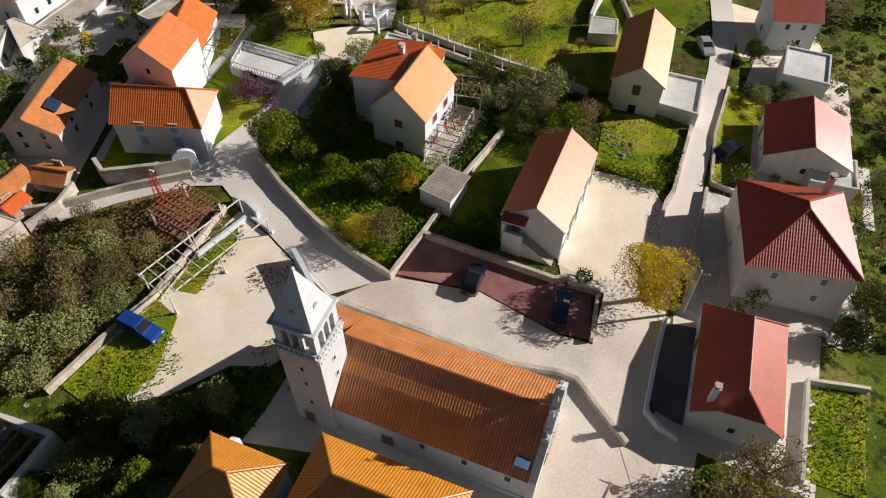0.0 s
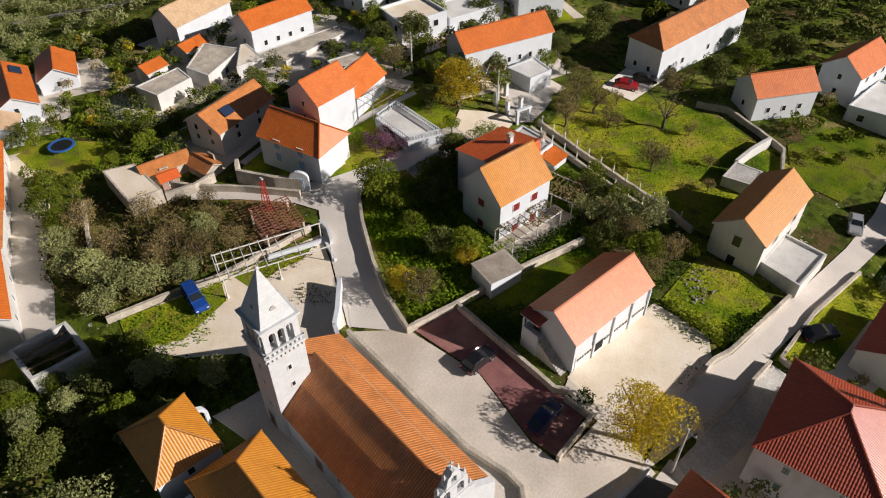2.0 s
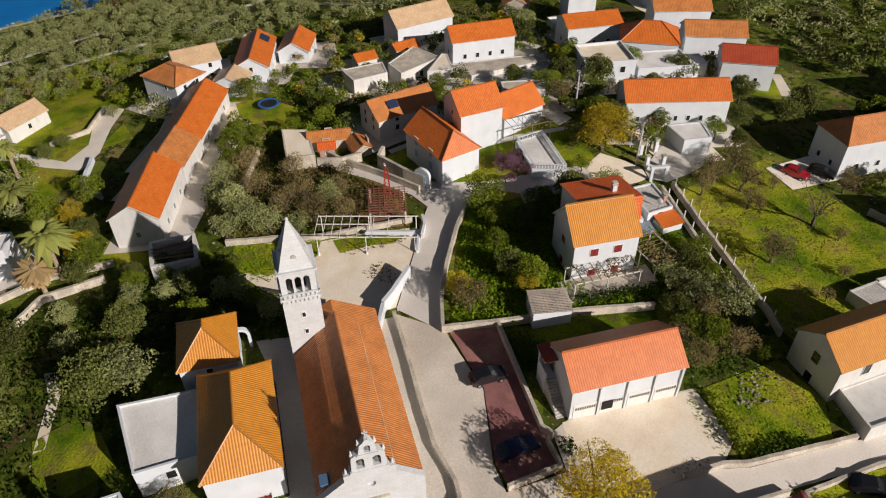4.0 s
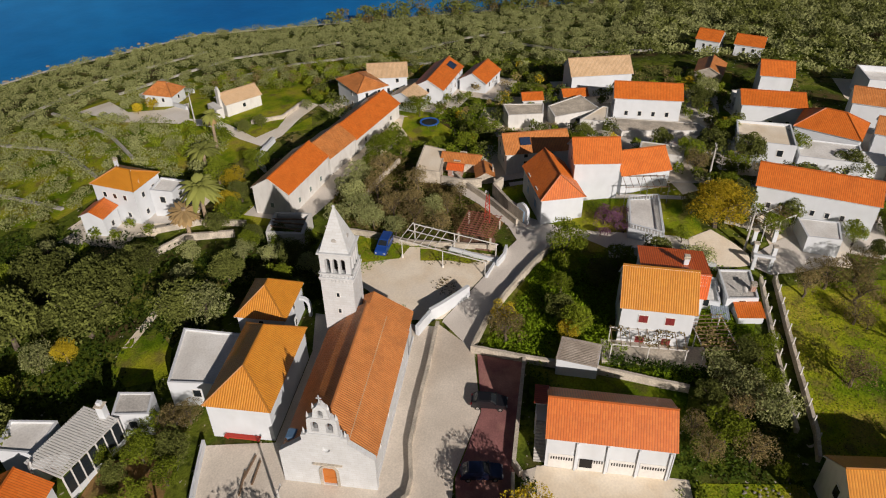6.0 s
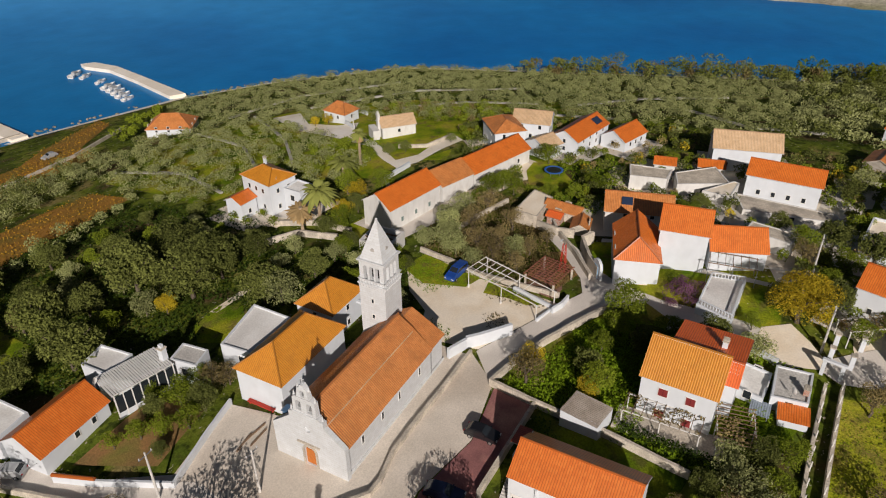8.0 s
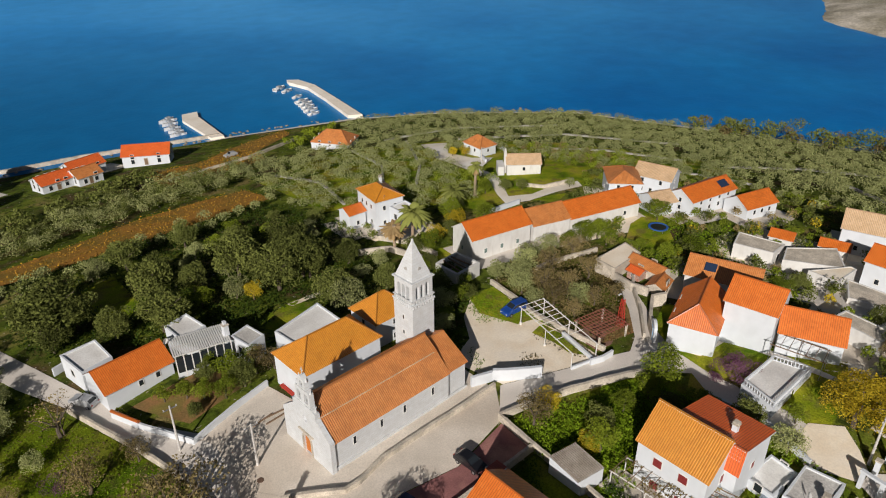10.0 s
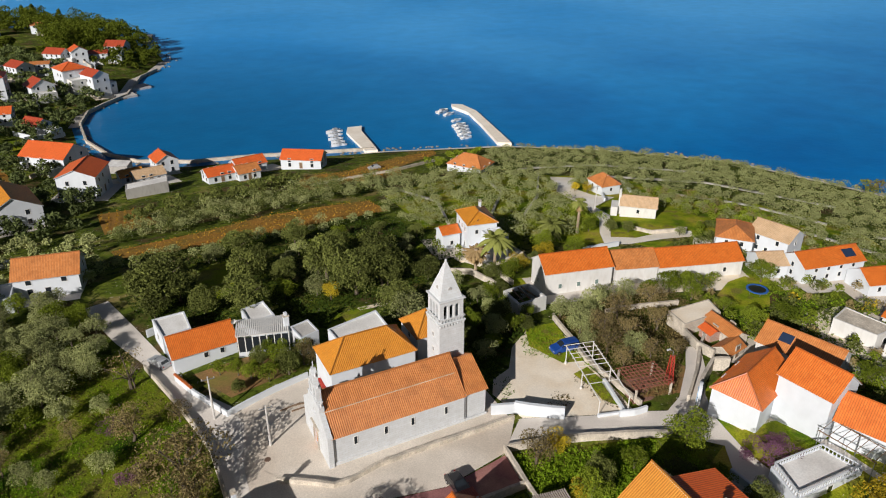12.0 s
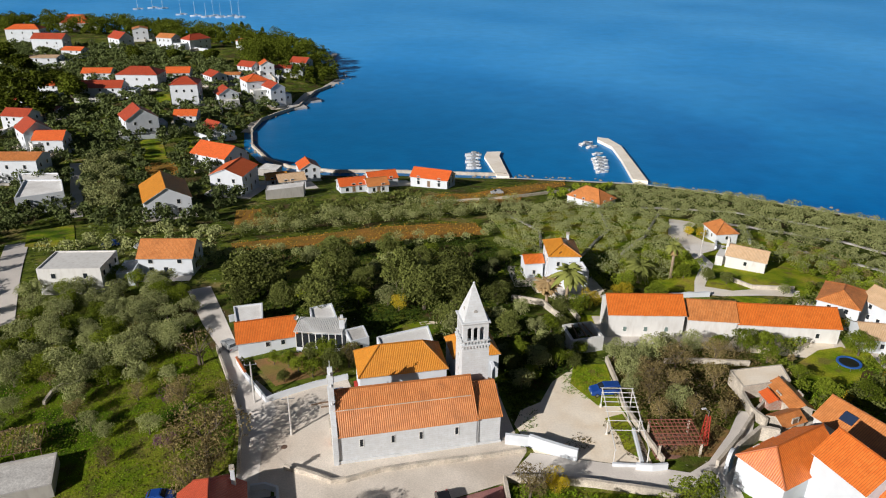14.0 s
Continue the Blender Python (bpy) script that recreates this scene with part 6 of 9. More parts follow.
for i, (x, y, h, kind) in enumerate([(-26.6, 53.6, 4.8, "brown"), (-24.2, 57.0, 5.0, "brown"), (-28.4, 58.0, 5.2, "brown"), (-20.6, 55.6, 3.6, "brown"), (-41.6, 52.6, 3.8, "holm"), (-39.4, 52.0, 2.8, "citrus"), (-42.4, 45.4, 4.8, "holm"), (-45.0, 43.4, 4.4, "citrus"), (-40.6, 38.2, 3.6, "holm")]):
    tree(kind, x, y, h, i % 3, 1.1)
tree("citrus", -33.6, 36.0, 2.8, 1, 1.0)
for i, (x, y, h) in enumerate([(-58.5, -13, 4.6), (-61.5, -12, 4.4), (-60.4, -9.4, 3.8), (-76.8, -8.6, 4.6), (-61.4, -3, 3.4), (-62, 2.5, 4.2), (-67, 4, 4.0), (-54, -13.5, 3.8)]):
    tree("citrus", x, y, h, i % 3)
for i, (x, y, h) in enumerate([(-36.4, -2.6, 5.0), (-38.5, -6.4, 5.2), (-41, -3.6, 4.6), (-44.5, -10.2, 4.8), (-35.8, 1.6, 3.6), (-47.6, -4.2, 4.4), (-52, -10.8, 4.6), (-41, 1.6, 3.6), (-45, 3.2, 3.0)]):
    tree("brown", x, y, h, i % 3, 1.05)
for i, (x, y, h) in enumerate([(-37.8, -11.4, 4.8), (-41.6, -13.4, 4.6), (-36.4, -14.8, 4.0), (-45.5, -15.2, 4.0), (-39.4, -0.4, 3.8), (-34.6, -5.2, 3.4), (-36, -9, 4.2), (-49.5, -14.4, 4)]):
    tree("olive", x, y, h, i % 3)
for i, (x, y, h) in enumerate([(-53.6, -34.2, 4.6), (-44, -33.5, 4.0), (-40.4, -34.6, 4.4), (-37.4, -32.8, 4.4), (-34.4, -34, 3.8), (-47.6, -36, 4.4), (-50, -40, 5)]):
    tree(("citrus", "holm", "autumn")[i % 3] if i else "citrus", x, y, h, i % 3)
# trees behind the garages
for i, (x, y, h, kind) in enumerate([(-6.8, 39.4, 4.6, "olive"), (-3.4, 38.6, 4.2, "brown"), (-0.4, 36.6, 5.0, "citrus"), (1.4, 39.2, 4.4, "brown"), (-3.8, 42.2, 4.8, "olive"), (-8.4, 42.4, 4.2, "citrus"), (-11.6, 40.4, 4.4, "holm"), (1.8, 34.6, 4.0, "brown"),
                                       (-9.8, 37.4, 4.0, "olive"), (-1.2, 33.6, 3.4, "brown"), (3.2, 42.4, 3.2, "citrus"), (-5.6, 36, 3.8, "holm"), (-13.4, 43.2, 3.8, "citrus"), (-24, 24.4, 4.6, "holm"), (-27.4, 27, 4.4, "citrus"), (-28.8, 32.2, 4.8, "holm"), (-26.6, 20.4, 3.8, "citrus"), (-22.6, 19.4, 3.4, "citrus"), (-28.4, 37.4, 4.0, "olive")]):
    tree(kind, x, y, h, i % 3)
# parish and garden house trees
for i, (x, y, h, kind) in enumerate([(8.4, -20.8, 4.4, "holm"), (11.4, -20.4, 3.6, "citrus"), (13.6, -22.6, 3.2, "citrus"), (9.0, -24.2, 4.2, "citrus"), (5.6, -22.2, 4.4, "brown"), (15.2, -24.6, 3.0, "citrus"), (11.6, -26.2, 3.2, "holm"), (17.6, -26.6, 2.6, "citrus"), (5.0, -24.8, 3.4, "citrus"), (3.4, -21.4, 3.4, "brown"), (9.6, -28.6, 3.0, "citrus"), (16.0, -20.4, 2.4, "holm")]):
    tree(kind, x, y, h, i % 3)
# upper village gardens
for i, (x, y, h, kind) in enumerate([(-62, 22, 3.6, "citrus"), (-66, 23, 3.6, "holm"), (-60, 44, 5.4, "holm"), (-56, 40, 4.6, "citrus"), (-52, 40.5, 4.6, "brown"), (-58, 50, 6, "holm"), (-52, 46, 4.6, "citrus"), (-62, 36, 4, "holm"), (-50, 56, 5.4, "holm"), (-36.6, 48.8, 3.8, "citrus"), (-36.8, 60, 4, "citrus"),
                                       (-34.6, 62.4, 3.4, "holm"), (-40, 66.6, 4.4, "holm"), (-21, 72, 4.2, "brown"), (-24.6, 50.4, 4.6, "brown"), (-62.4, 58, 5, "citrus"), (-58, 66, 5, "holm"), (-18, 80, 6, "holm"), (-16, 88, 5, "citrus"), (-20, 96, 6, "holm"), (-38, 74, 6, "holm"), (-42, 80, 6, "holm"), (-36, 88, 6, "pine"), (-48, 72, 5.4, "holm"), (-66, 48, 5, "citrus"), (-84, 46, 5, "holm"), (-86, 36, 4.4, "citrus"), (-98, 24, 6, "holm"), (-84, 14, 4, "citrus"), (-44, 66, 4, "citrus"),
                                       (-70, 50, 4.6, "holm"), (-88, 48, 5, "olive"), (-14, 96, 6, "holm"), (22, 56, 3, "olive"), (33, 33, 4.4, "bare"), (35, 38, 4.4, "bare"), (34.6, 20.6, 4.6, "holm"), (36, 26, 4.6, "holm"), (20, 66, 3.8, "holm"), (26, 56.6, 3.2, "brown"), (38, 46, 4, "olive"), (38, 54, 4, "holm")]):
    tree(kind, x, y, h, i % 3)

tree("holm", 21.6, -58.5, 9.4, 1, 1.35)
tree("holm", 6.6, -54.6, 9.0, 2, 0.9)
tree("holm", -7.5, -51.0, 10.0, 0, 0.95)
tree("holm", -15.8, -43.0, 9.0, 3, 0.95)
# woods below the parish house
pts, rng = scatter([(-33, -46), (-27, -32), (-20, -22), (-17, -24), (-10, -28), (2, -34), (6, -41), (17, -47), (25, -50), (28, -62), (22, -74), (-30, -76), (-34, -64)], 7.3, 5, 1.2)
for i, (x, y) in enumerate(pts):
    kind = "holm" if rng.random() < 0.42 else ("olive" if rng.random() < 0.55 else ("citrus" if rng.random() < 0.55 else ("brown" if rng.random() < 0.6 else "autumn")))
    tall = 0.62 if x < -20 else (1.0 if y > -66 else 0.75)
    tree(kind, x, y, (rng.uniform(4.6, 9.0) if kind == "holm" else rng.uniform(3.2, 5.4)) * tall, i % 4, rng.uniform(0.9, 1.2))
pts, rng = scatter([(30.5, -38), (44, -30), (54, -28), (70, -46), (66, -66), (52, -72), (35, -66)], 4.2, 6, 1.0)
for i, (x, y) in enumerate(pts):
    tree("olive" if rng.random() < 0.75 else "citrus", x, y, rng.uniform(3.2, 4.8), i % 4, 1.1)
pts, rng = scatter([(32, -30), (46, -32), (60, -36), (62, -10), (44, -4)], 8.5, 7, 1.0)
for i, (x, y) in enumerate(pts):
    tree("olive" if i % 3 else "brown", x, y, rng.uniform(2.6, 4.4), i % 4)
pts, rng = scatter([(-27, -33), (-20, -21.4), (-16.8, -22.6), (-17, -13), (-19, -8), (-25, -13), (-33, -15.5), (-33, -28)], 3.6, 8, 0.8)
for i, (x, y) in enumerate(pts):
    tree(("holm", "citrus", "olive")[i % 3], x, y, rng.uniform(2.4, 4.4), i % 4)

# groves and far woods
grove("olive_grove", [(29, -95), (10, -97), (-8, -101.5), (-36, -100), (-46, -124), (-26, -127), (16, -111), (30, -108)], 4.0, 11, "olive", 3.8, 210, 0.18, "grey-green olive grove on the slope", wide=1.3, lobes=7, spread=0.55, fat=0.62)
grove("olive_grove", [(-36, -64), (-31, -87), (-38, -98), (-47, -126), (-72, -112), (-88, -98), (-104, -84), (-84, -60), (-70, -58), (-58, -40), (-47, -45), (-50, -60)], 4.1, 12, "olive", 3.1, 240, 0.17, "grey-green olive grove west of the woods", wide=1.35, lobes=7, spread=0.55, fat=0.62)
grove("olive_grove", [(-102, -82), (-84, -104), (-84, -126), (-101, -146), (-136, -129), (-168, -99), (-186, -52), (-211, 20), (-200, 30), (-128, 40), (-108, 8), (-120, -8), (-134, -30), (-122, -64)], 4.2, 13, "olive", 3.1, 170, 0.20, "wide olive grove running down to the shore", wide=1.35, lobes=7, spread=0.55, fat=0.62)
SLOPE = [(29, -97), (10, -99), (-8, -103), (-36, -102), (-46, -122), (-26, -125), (16, -110), (30, -107)]
grove("far_woods", SLOPE, 5.2, 76, "holm", 4.6, 220, 0.18, "dark green trees between vineyards and shore", lobes=9, spread=0.7, fat=0.5)
grove("shrub_belt", [(26, -76), (27, -83), (-30, -83), (-33, -77)], 4.2, 77, "olive", 3.4, 200, 0.18, "olive bushes along the lower edge of a vineyard", "shrubs", 0.4)
WEST = [(-106, 10), (-128, 42), (-200, 30), (-218, 20), (-240, 84), (-244, 150), (-120, 170), (-60, 140), (-54, 96), (-96, 94), (-104, 70), (-118, 44)]
grove("olive_grove", WEST, 4.6, 14, "olive", 3.6, 100, 0.30, "grey-green olive trees behind the village", wide=1.3, lobes=7, spread=0.55, fat=0.62)
grove("far_woods", WEST, 11.0, 25, "holm", 6.4, 170, 0.40, "dark evergreen trees among the olives", lobes=9, spread=0.8, fat=0.45)
SHORE = [(-184, -62), (-190, -50), (-216, 22), (-237, 80), (-244, 150), (-222, 150), (-220, 80), (-200, 24), (-176, -46)]
grove("far_woods", SHORE, 7.0, 15, "holm", 8.0, 230, 0.40, "dark line of trees above the shore", lobes=9, spread=0.8, fat=0.45)
grove("far_woods", SHORE, 11.0, 26, "brown", 7.0, 230, 0.34, "brownish trees above the shore", lobes=9, spread=0.8, fat=0.45)
grove("far_woods", [(-216, 22), (-237, 80), (-244, 150), (-220, 150), (-218, 80), (-200, 30)], 16.0, 27, "pine", 11.0, 300, 0.45, "tall bright green pines above the shore", lobes=9, spread=0.8, fat=0.45)
grove("far_woods", [(-54, 96), (-60, 140), (40, 140), (60, 90), (30, 88), (12, 104), (-8, 106)], 6.0, 16, "holm", 5.4, 140, 0.42, "dark evergreen woods beyond the upper houses")
HEADLAND = [(44, -392), (6, -396), (-14, -402), (-14, -440), (10, -508), (60, -556), (150, -612), (262, -660), (262, -600), (160, -560), (100, -520), (70, -500), (40, -470)]
grove("headland_pines", HEADLAND, 13.5, 17, "pine", 14.0, 560, 0.62, "dark green pines on the headland", margin=3.0, wide=1.45, lobes=10, spread=0.8, fat=0.46)
grove("village_green", [(40, -392), (0, -396), (-18, -396), (-16, -374), (-4, -352), (8, -345), (24, -376)], 6.0, 28, "holm", 6.5, 150, 0.6, "dark evergreens behind the promenade houses", margin=1.0, leaf="pine", lobes=9, spread=0.8, fat=0.45)
grove("headland_scrub", HEADLAND, 7.0, 23, "holm", 4.0, 70, 0.8, "dark evergreen undergrowth on the headland", leaf="pine")
for x, y, h in ((152, -327, 14), (137, -311, 15), (131, -330, 12), (118, -308, 13), (132, -270, 14), (182, -415, 15), (121, -268, 13), (160, -372, 14), (60, -410, 9), (84, -420, 8), (110, -430, 9), (30, -408, 8)):
    tree("pine", x, y, h, int(x) % 4, 1.4)
for x, y, h in ((48, -560, 17), (54, -552, 15), (30, -530, 14), (112, -560, 14)):
    tree("cypress", x, y, h, 0, 1.2)
grove("olive_grove", [(87, -197), (73, -196), (66, -152), (61, -137), (73, -140), (78, -160)], 5.4, 24, "olive", 6.4, 460, 0.30, "tall olive trees beside a lane among houses", lobes=11, spread=0.85, fat=0.42)
grove("village_green", [(34, -252), (60, -230), (110, -232), (190, -330), (250, -520), (150, -500), (90, -470), (40, -380), (14, -310)], 6.4, 18, "holm", 4.4, 80, 0.7, "gardens and trees among the far houses", margin=3.0, leaf="far_green", wide=1.3, lobes=7, spread=0.55, fat=0.62)
grove("village_green", [(36, -116), (30, -150), (34, -200), (40, -250), (110, -230), (190, -300), (210, -180), (110, -100), (88, -100), (78, -130), (60, -108)], 6.2, 19, "holm", 4.6, 100, 0.56, "gardens and trees among the houses above the bay", leaf="far_green", wide=1.2)
grove("village_green", [(70, -60), (66, -40), (110, -30), (190, -120), (110, -98), (88, -98)], 6.0, 20, "olive", 4.6, 120, 0.4, "olive trees beside the lower lane")
grove("village_green", [(14, -128), (-24, -140), (-28, -128), (16, -113), (32, -114)], 4.4, 21, "holm", 3.8, 100, 0.4, "shrubs between field and shore")
grove("shrub_belt", [(-80, -142), (-60, -128), (-80, -124), (-98, -146), (-106, -152)], 4.0, 22, "citrus", 3.0, 90, 0.35, "green shrubs above the quay")

# plants too many to count in the village's gardens
UPPER = [(-33, 46), (-46, 62), (-58, 78), (-98, 66), (-110, 12), (-106, -10), (-98, -30), (-88, -36), (-78, -30), (-60, -16), (-57, 6), (-52, 38)]
grove("garden_shrubs", UPPER, 4.4, 51, "citrus", 2.4, 110, 0.22, "green garden shrubs and young fruit trees", "shrubs", 0.3)
grove("garden_shrubs", UPPER, 5.2, 52, "holm", 3.0, 120, 0.24, "dark evergreen garden shrubs", "shrubs", 0.4)
grove("garden_shrubs", UPPER, 6.5, 53, "brown", 2.4, 110, 0.18, "dry brown garden shrubs", "shrubs", 0.3)
grove("garden_shrubs", UPPER, 12.0, 54, "autumn", 3.0, 110, 0.2, "yellowing garden shrubs", "shrubs", 0.4)
LOWER = [(20.8, 62), (22, 17), (30, 16), (30.5, 3), (46, -1), (60, 20), (56, 70), (30, 90), (20.6, 84)]
grove("garden_shrubs", LOWER, 4.4, 55, "holm", 2.6, 120, 0.22, "dark evergreen garden shrubs", "shrubs", 0.3)
grove("garden_shrubs", LOWER, 6.0, 56, "brown", 2.2, 110, 0.17, "dry brown garden shrubs", "shrubs", 0.3)
grove("olive_grove", [(-88, -62), (-95, -30), (-108, 8), (-120, -8), (-134, -30), (-122, -64), (-102, -82)], 4.4, 57, "olive", 3.3, 240, 0.17, "scattered olive trees in a grassy clearing")
grove("olive_grove", [(30, -67), (28, -82), (60, -70), (60, -80), (74, -98), (66, -108), (40, -112), (31, -104), (30, -90), (36, -72)], 5.0, 58, "olive", 3.4, 140, 0.3, "olive trees and shrubs round the lower houses")
grove("shrub_belt", [(-41, -56), (-30, -60), (-26, -52), (-33, -44), (-38, -42), (-47, -44), (-56, -52), (-50, -60)], 3.4, 59, "citrus", 2.4, 130, 0.2, "bright green shrubs round the ochre-roofed house", "shrubs", 0.3)

grove("garden_shrubs", [(-24, 73), (-12, 76), (3, 72), (10, 84), (6, 102), (-24, 104)], 4.6, 71, "citrus", 2.4, 110, 0.22, "green garden shrubs", "shrubs", 0.3)
grove("garden_shrubs", [(-24, 73), (-12, 76), (3, 72), (10, 84), (6, 102), (-24, 104)], 7.0, 72, "brown", 2.6, 110, 0.2, "dry brown garden shrubs", "shrubs", 0.3)
CHAPEL_SIDE = [(-92, -48), (-97, -62), (-106, -58), (-112, -40), (-104, -24), (-90, -31), (-92, -40)]
grove("shrub_belt", CHAPEL_SIDE, 3.6, 73, "citrus", 2.8, 130, 0.2, "bright green shrubs beside the chapel", "shrubs", 0.4)
grove("shrub_belt", CHAPEL_SIDE, 5.4, 74, "brown", 2.8, 130, 0.18, "brownish bushes beside the chapel", "shrubs", 0.4)
grove("shrub_belt", [(-60, -42), (-68, -42), (-76, -53), (-77, -60), (-64, -62), (-54, -52)], 3.4, 75, "citrus", 2.8, 140, 0.2, "green shrubs below the chapel path", "shrubs", 0.4)
# low growth
tufts("undergrowth", [(-33, 5), (-32.5, 9), (-38, 11), (-44, 7), (-49, 1.5), (-58, -5), (-60, -14), (-48, -18), (-39, -17), (-35.6, -15)], 0.55, 31, "straw", 0.7, 0.16, "dry brown weeds in an old garden")
tufts("undergrowth", [(-31, 18), (-11.6, 10.2), (-9.6, 16), (-8, 33), (-14, 42), (-27, 46), (-30, 36), (-30, 22)], 0.42, 32, "weeds", 0.8, 0.16, "dense green weeds in an overgrown garden", 9)
tufts("grass", [(-26, 47.8), (-31, 66), (-13, 72), (2, 70), (4, 48), (-1, 47.2)], 0.5, 33, "weeds", 0.10, 0.10, "meadow grass tufts", 3)
tufts("grass", [(-26, 47.8), (-31, 66), (-13, 72), (2, 70), (4, 48), (-1, 47.2)], 0.9, 34, "straw", 0.12, 0.11, "yellowing meadow grass tufts", 4)
tufts("grass", [(23, -2), (22.8, -12), (25.4, -26), (31, -43), (44, -48), (62, -44), (66, -14), (52, -2), (34, 0)], 0.6, 35, "weeds", 0.12, 0.12, "meadow grass tufts", 3)
tufts("grass", [(23, -2), (22.8, -12), (25.4, -26), (31, -43), (44, -48), (62, -44), (66, -14), (52, -2), (34, 0)], 1.3, 36, "straw", 0.3, 0.15, "dry grass tufts")
tufts("grass", [(4.8, 33.5), (13.4, 32.8), (14.2, 43), (9.4, 45.5), (3.4, 44)], 0.4, 37, "weeds", 0.14, 0.10, "green grass tufts", 3)
tufts("grass", [(17.8, 36), (17.6, 57), (30, 60), (30, 52), (22, 51), (22.5, 40)], 0.5, 38, "weeds", 0.08, 0.10, "green grass tufts", 3)
tufts("grass", [(31.8, 4), (31.6, 13.8), (37, 15.6), (37.4, 4.4)], 0.4, 39, "weeds", 0.3, 0.13, "green vegetable leaves", 5, 0.0, True)
tufts("grass", [(-27.5, -1.5), (-27.3, 8.5), (-30.3, 10.4), (-31.6, 4), (-34, -14), (-29, -15), (-27, -9)], 0.6, 40, "weeds", 0.25, 0.13, "weedy grass", 6, 0.2)
# Hedge leaves serve here as a darker green, so the shade is in the colour.
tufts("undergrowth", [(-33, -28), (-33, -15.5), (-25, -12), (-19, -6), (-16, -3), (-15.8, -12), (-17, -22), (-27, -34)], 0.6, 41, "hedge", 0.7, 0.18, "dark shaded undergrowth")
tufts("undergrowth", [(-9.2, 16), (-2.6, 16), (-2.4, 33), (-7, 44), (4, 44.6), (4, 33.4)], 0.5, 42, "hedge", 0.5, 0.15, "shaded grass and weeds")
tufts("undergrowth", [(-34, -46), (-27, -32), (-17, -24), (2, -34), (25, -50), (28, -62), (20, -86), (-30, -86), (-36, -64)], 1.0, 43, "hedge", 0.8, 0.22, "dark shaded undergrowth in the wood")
tufts("undergrowth", [(-58, -4), (-74, -6), (-86, 2), (-78, 20), (-60, 26), (-58, 8)], 0.8, 44, "weeds", 0.5, 0.18, "garden weeds")
vine_rows(FIELD_A, 1.9, 45, 0.03, "rows of rust-yellow vines on a terrace")
vine_rows(FIELD_C, 2.0, 49, 0.1, "rows of golden vines near the shore")
vine_rows(FIELD_B, 2.2, 46, -0.5, "rows of rust-yellow vines above the shore")
vine_rows(FAR_ROWS, 2.4, 48, 1.2, "rows of rust-brown vines on a plot above the bay")
vine_rows([(30.5, -133.8), (19.5, -133.4), (16.9, -112.7), (29.5, -109.7)], 2.0, 47, 1.5, "rows of yellow-green vines in a small plot")

for i, patch in enumerate(([(-25.5, 3.2), (-22, 6.2), (-20, 5.2), (-23, 1.8)], [(-28, -5), (-25, -8.6), (-27, -12.6), (-31, -12), (-30.6, -6)], [(-28.4, -0.6), (-27.6, 3), (-28.4, 9), (-30.6, 9.6), (-31.4, 2)], [(-19.6, -4.6), (-17, -3), (-16.4, 0.4), (-18.6, -1.4)],
                           [(12.4, 25), (13.4, 25), (13.4, 30.2), (12.4, 29)], [(5.2, 31.4), (10.6, 32.6), (12.8, 31.2), (9, 30.6)], [(-36, 23), (-35, 24.5), (-35.6, 33), (-36.6, 30)])):
    tufts("weeds", patch, 0.55, 61 + i, "weeds" if i % 2 else "straw", 0.15, 0.12, "patchy weeds at the edge of bare ground", 5, 0.0, True)


for i, (x, y, h, kind) in enumerate([(24.6, -18.6, 3.6, "brown"), (25.6, -12.0, 3.0, "brown"), (31, -8.6, 2.6, "brown"), (35, -14, 3.4, "olive"), (40, -9, 3.0, "brown"), (44, -18, 3.4, "olive"), (38.4, -24, 3.2, "brown"), (48, -26, 3.6, "olive"), (33.6, -22, 2.6, "purple"), (52, -16, 3.2, "olive"), (29.4, -31.6, 3.8, "bare"),
                                     (-12, 64, 2.4, "brown"), (-6, 60, 2.0, "brown"), (-20, 57, 2.2, "brown"), (-3, 55, 2.2, "brown"), (-24, 62, 2.4, "brown"), (-83.6, -73.6, 2.8, "autumn"), (-85.6, -71.0, 3.0, "autumn"), (-70, -43, 3.2, "holm"), (-73, -40.6, 2.8, "holm"), (-66, -45.4, 3.4, "citrus"), (-81, -33.4, 2.4, "olive")]):
    tree(kind, x, y, h, i % 3)


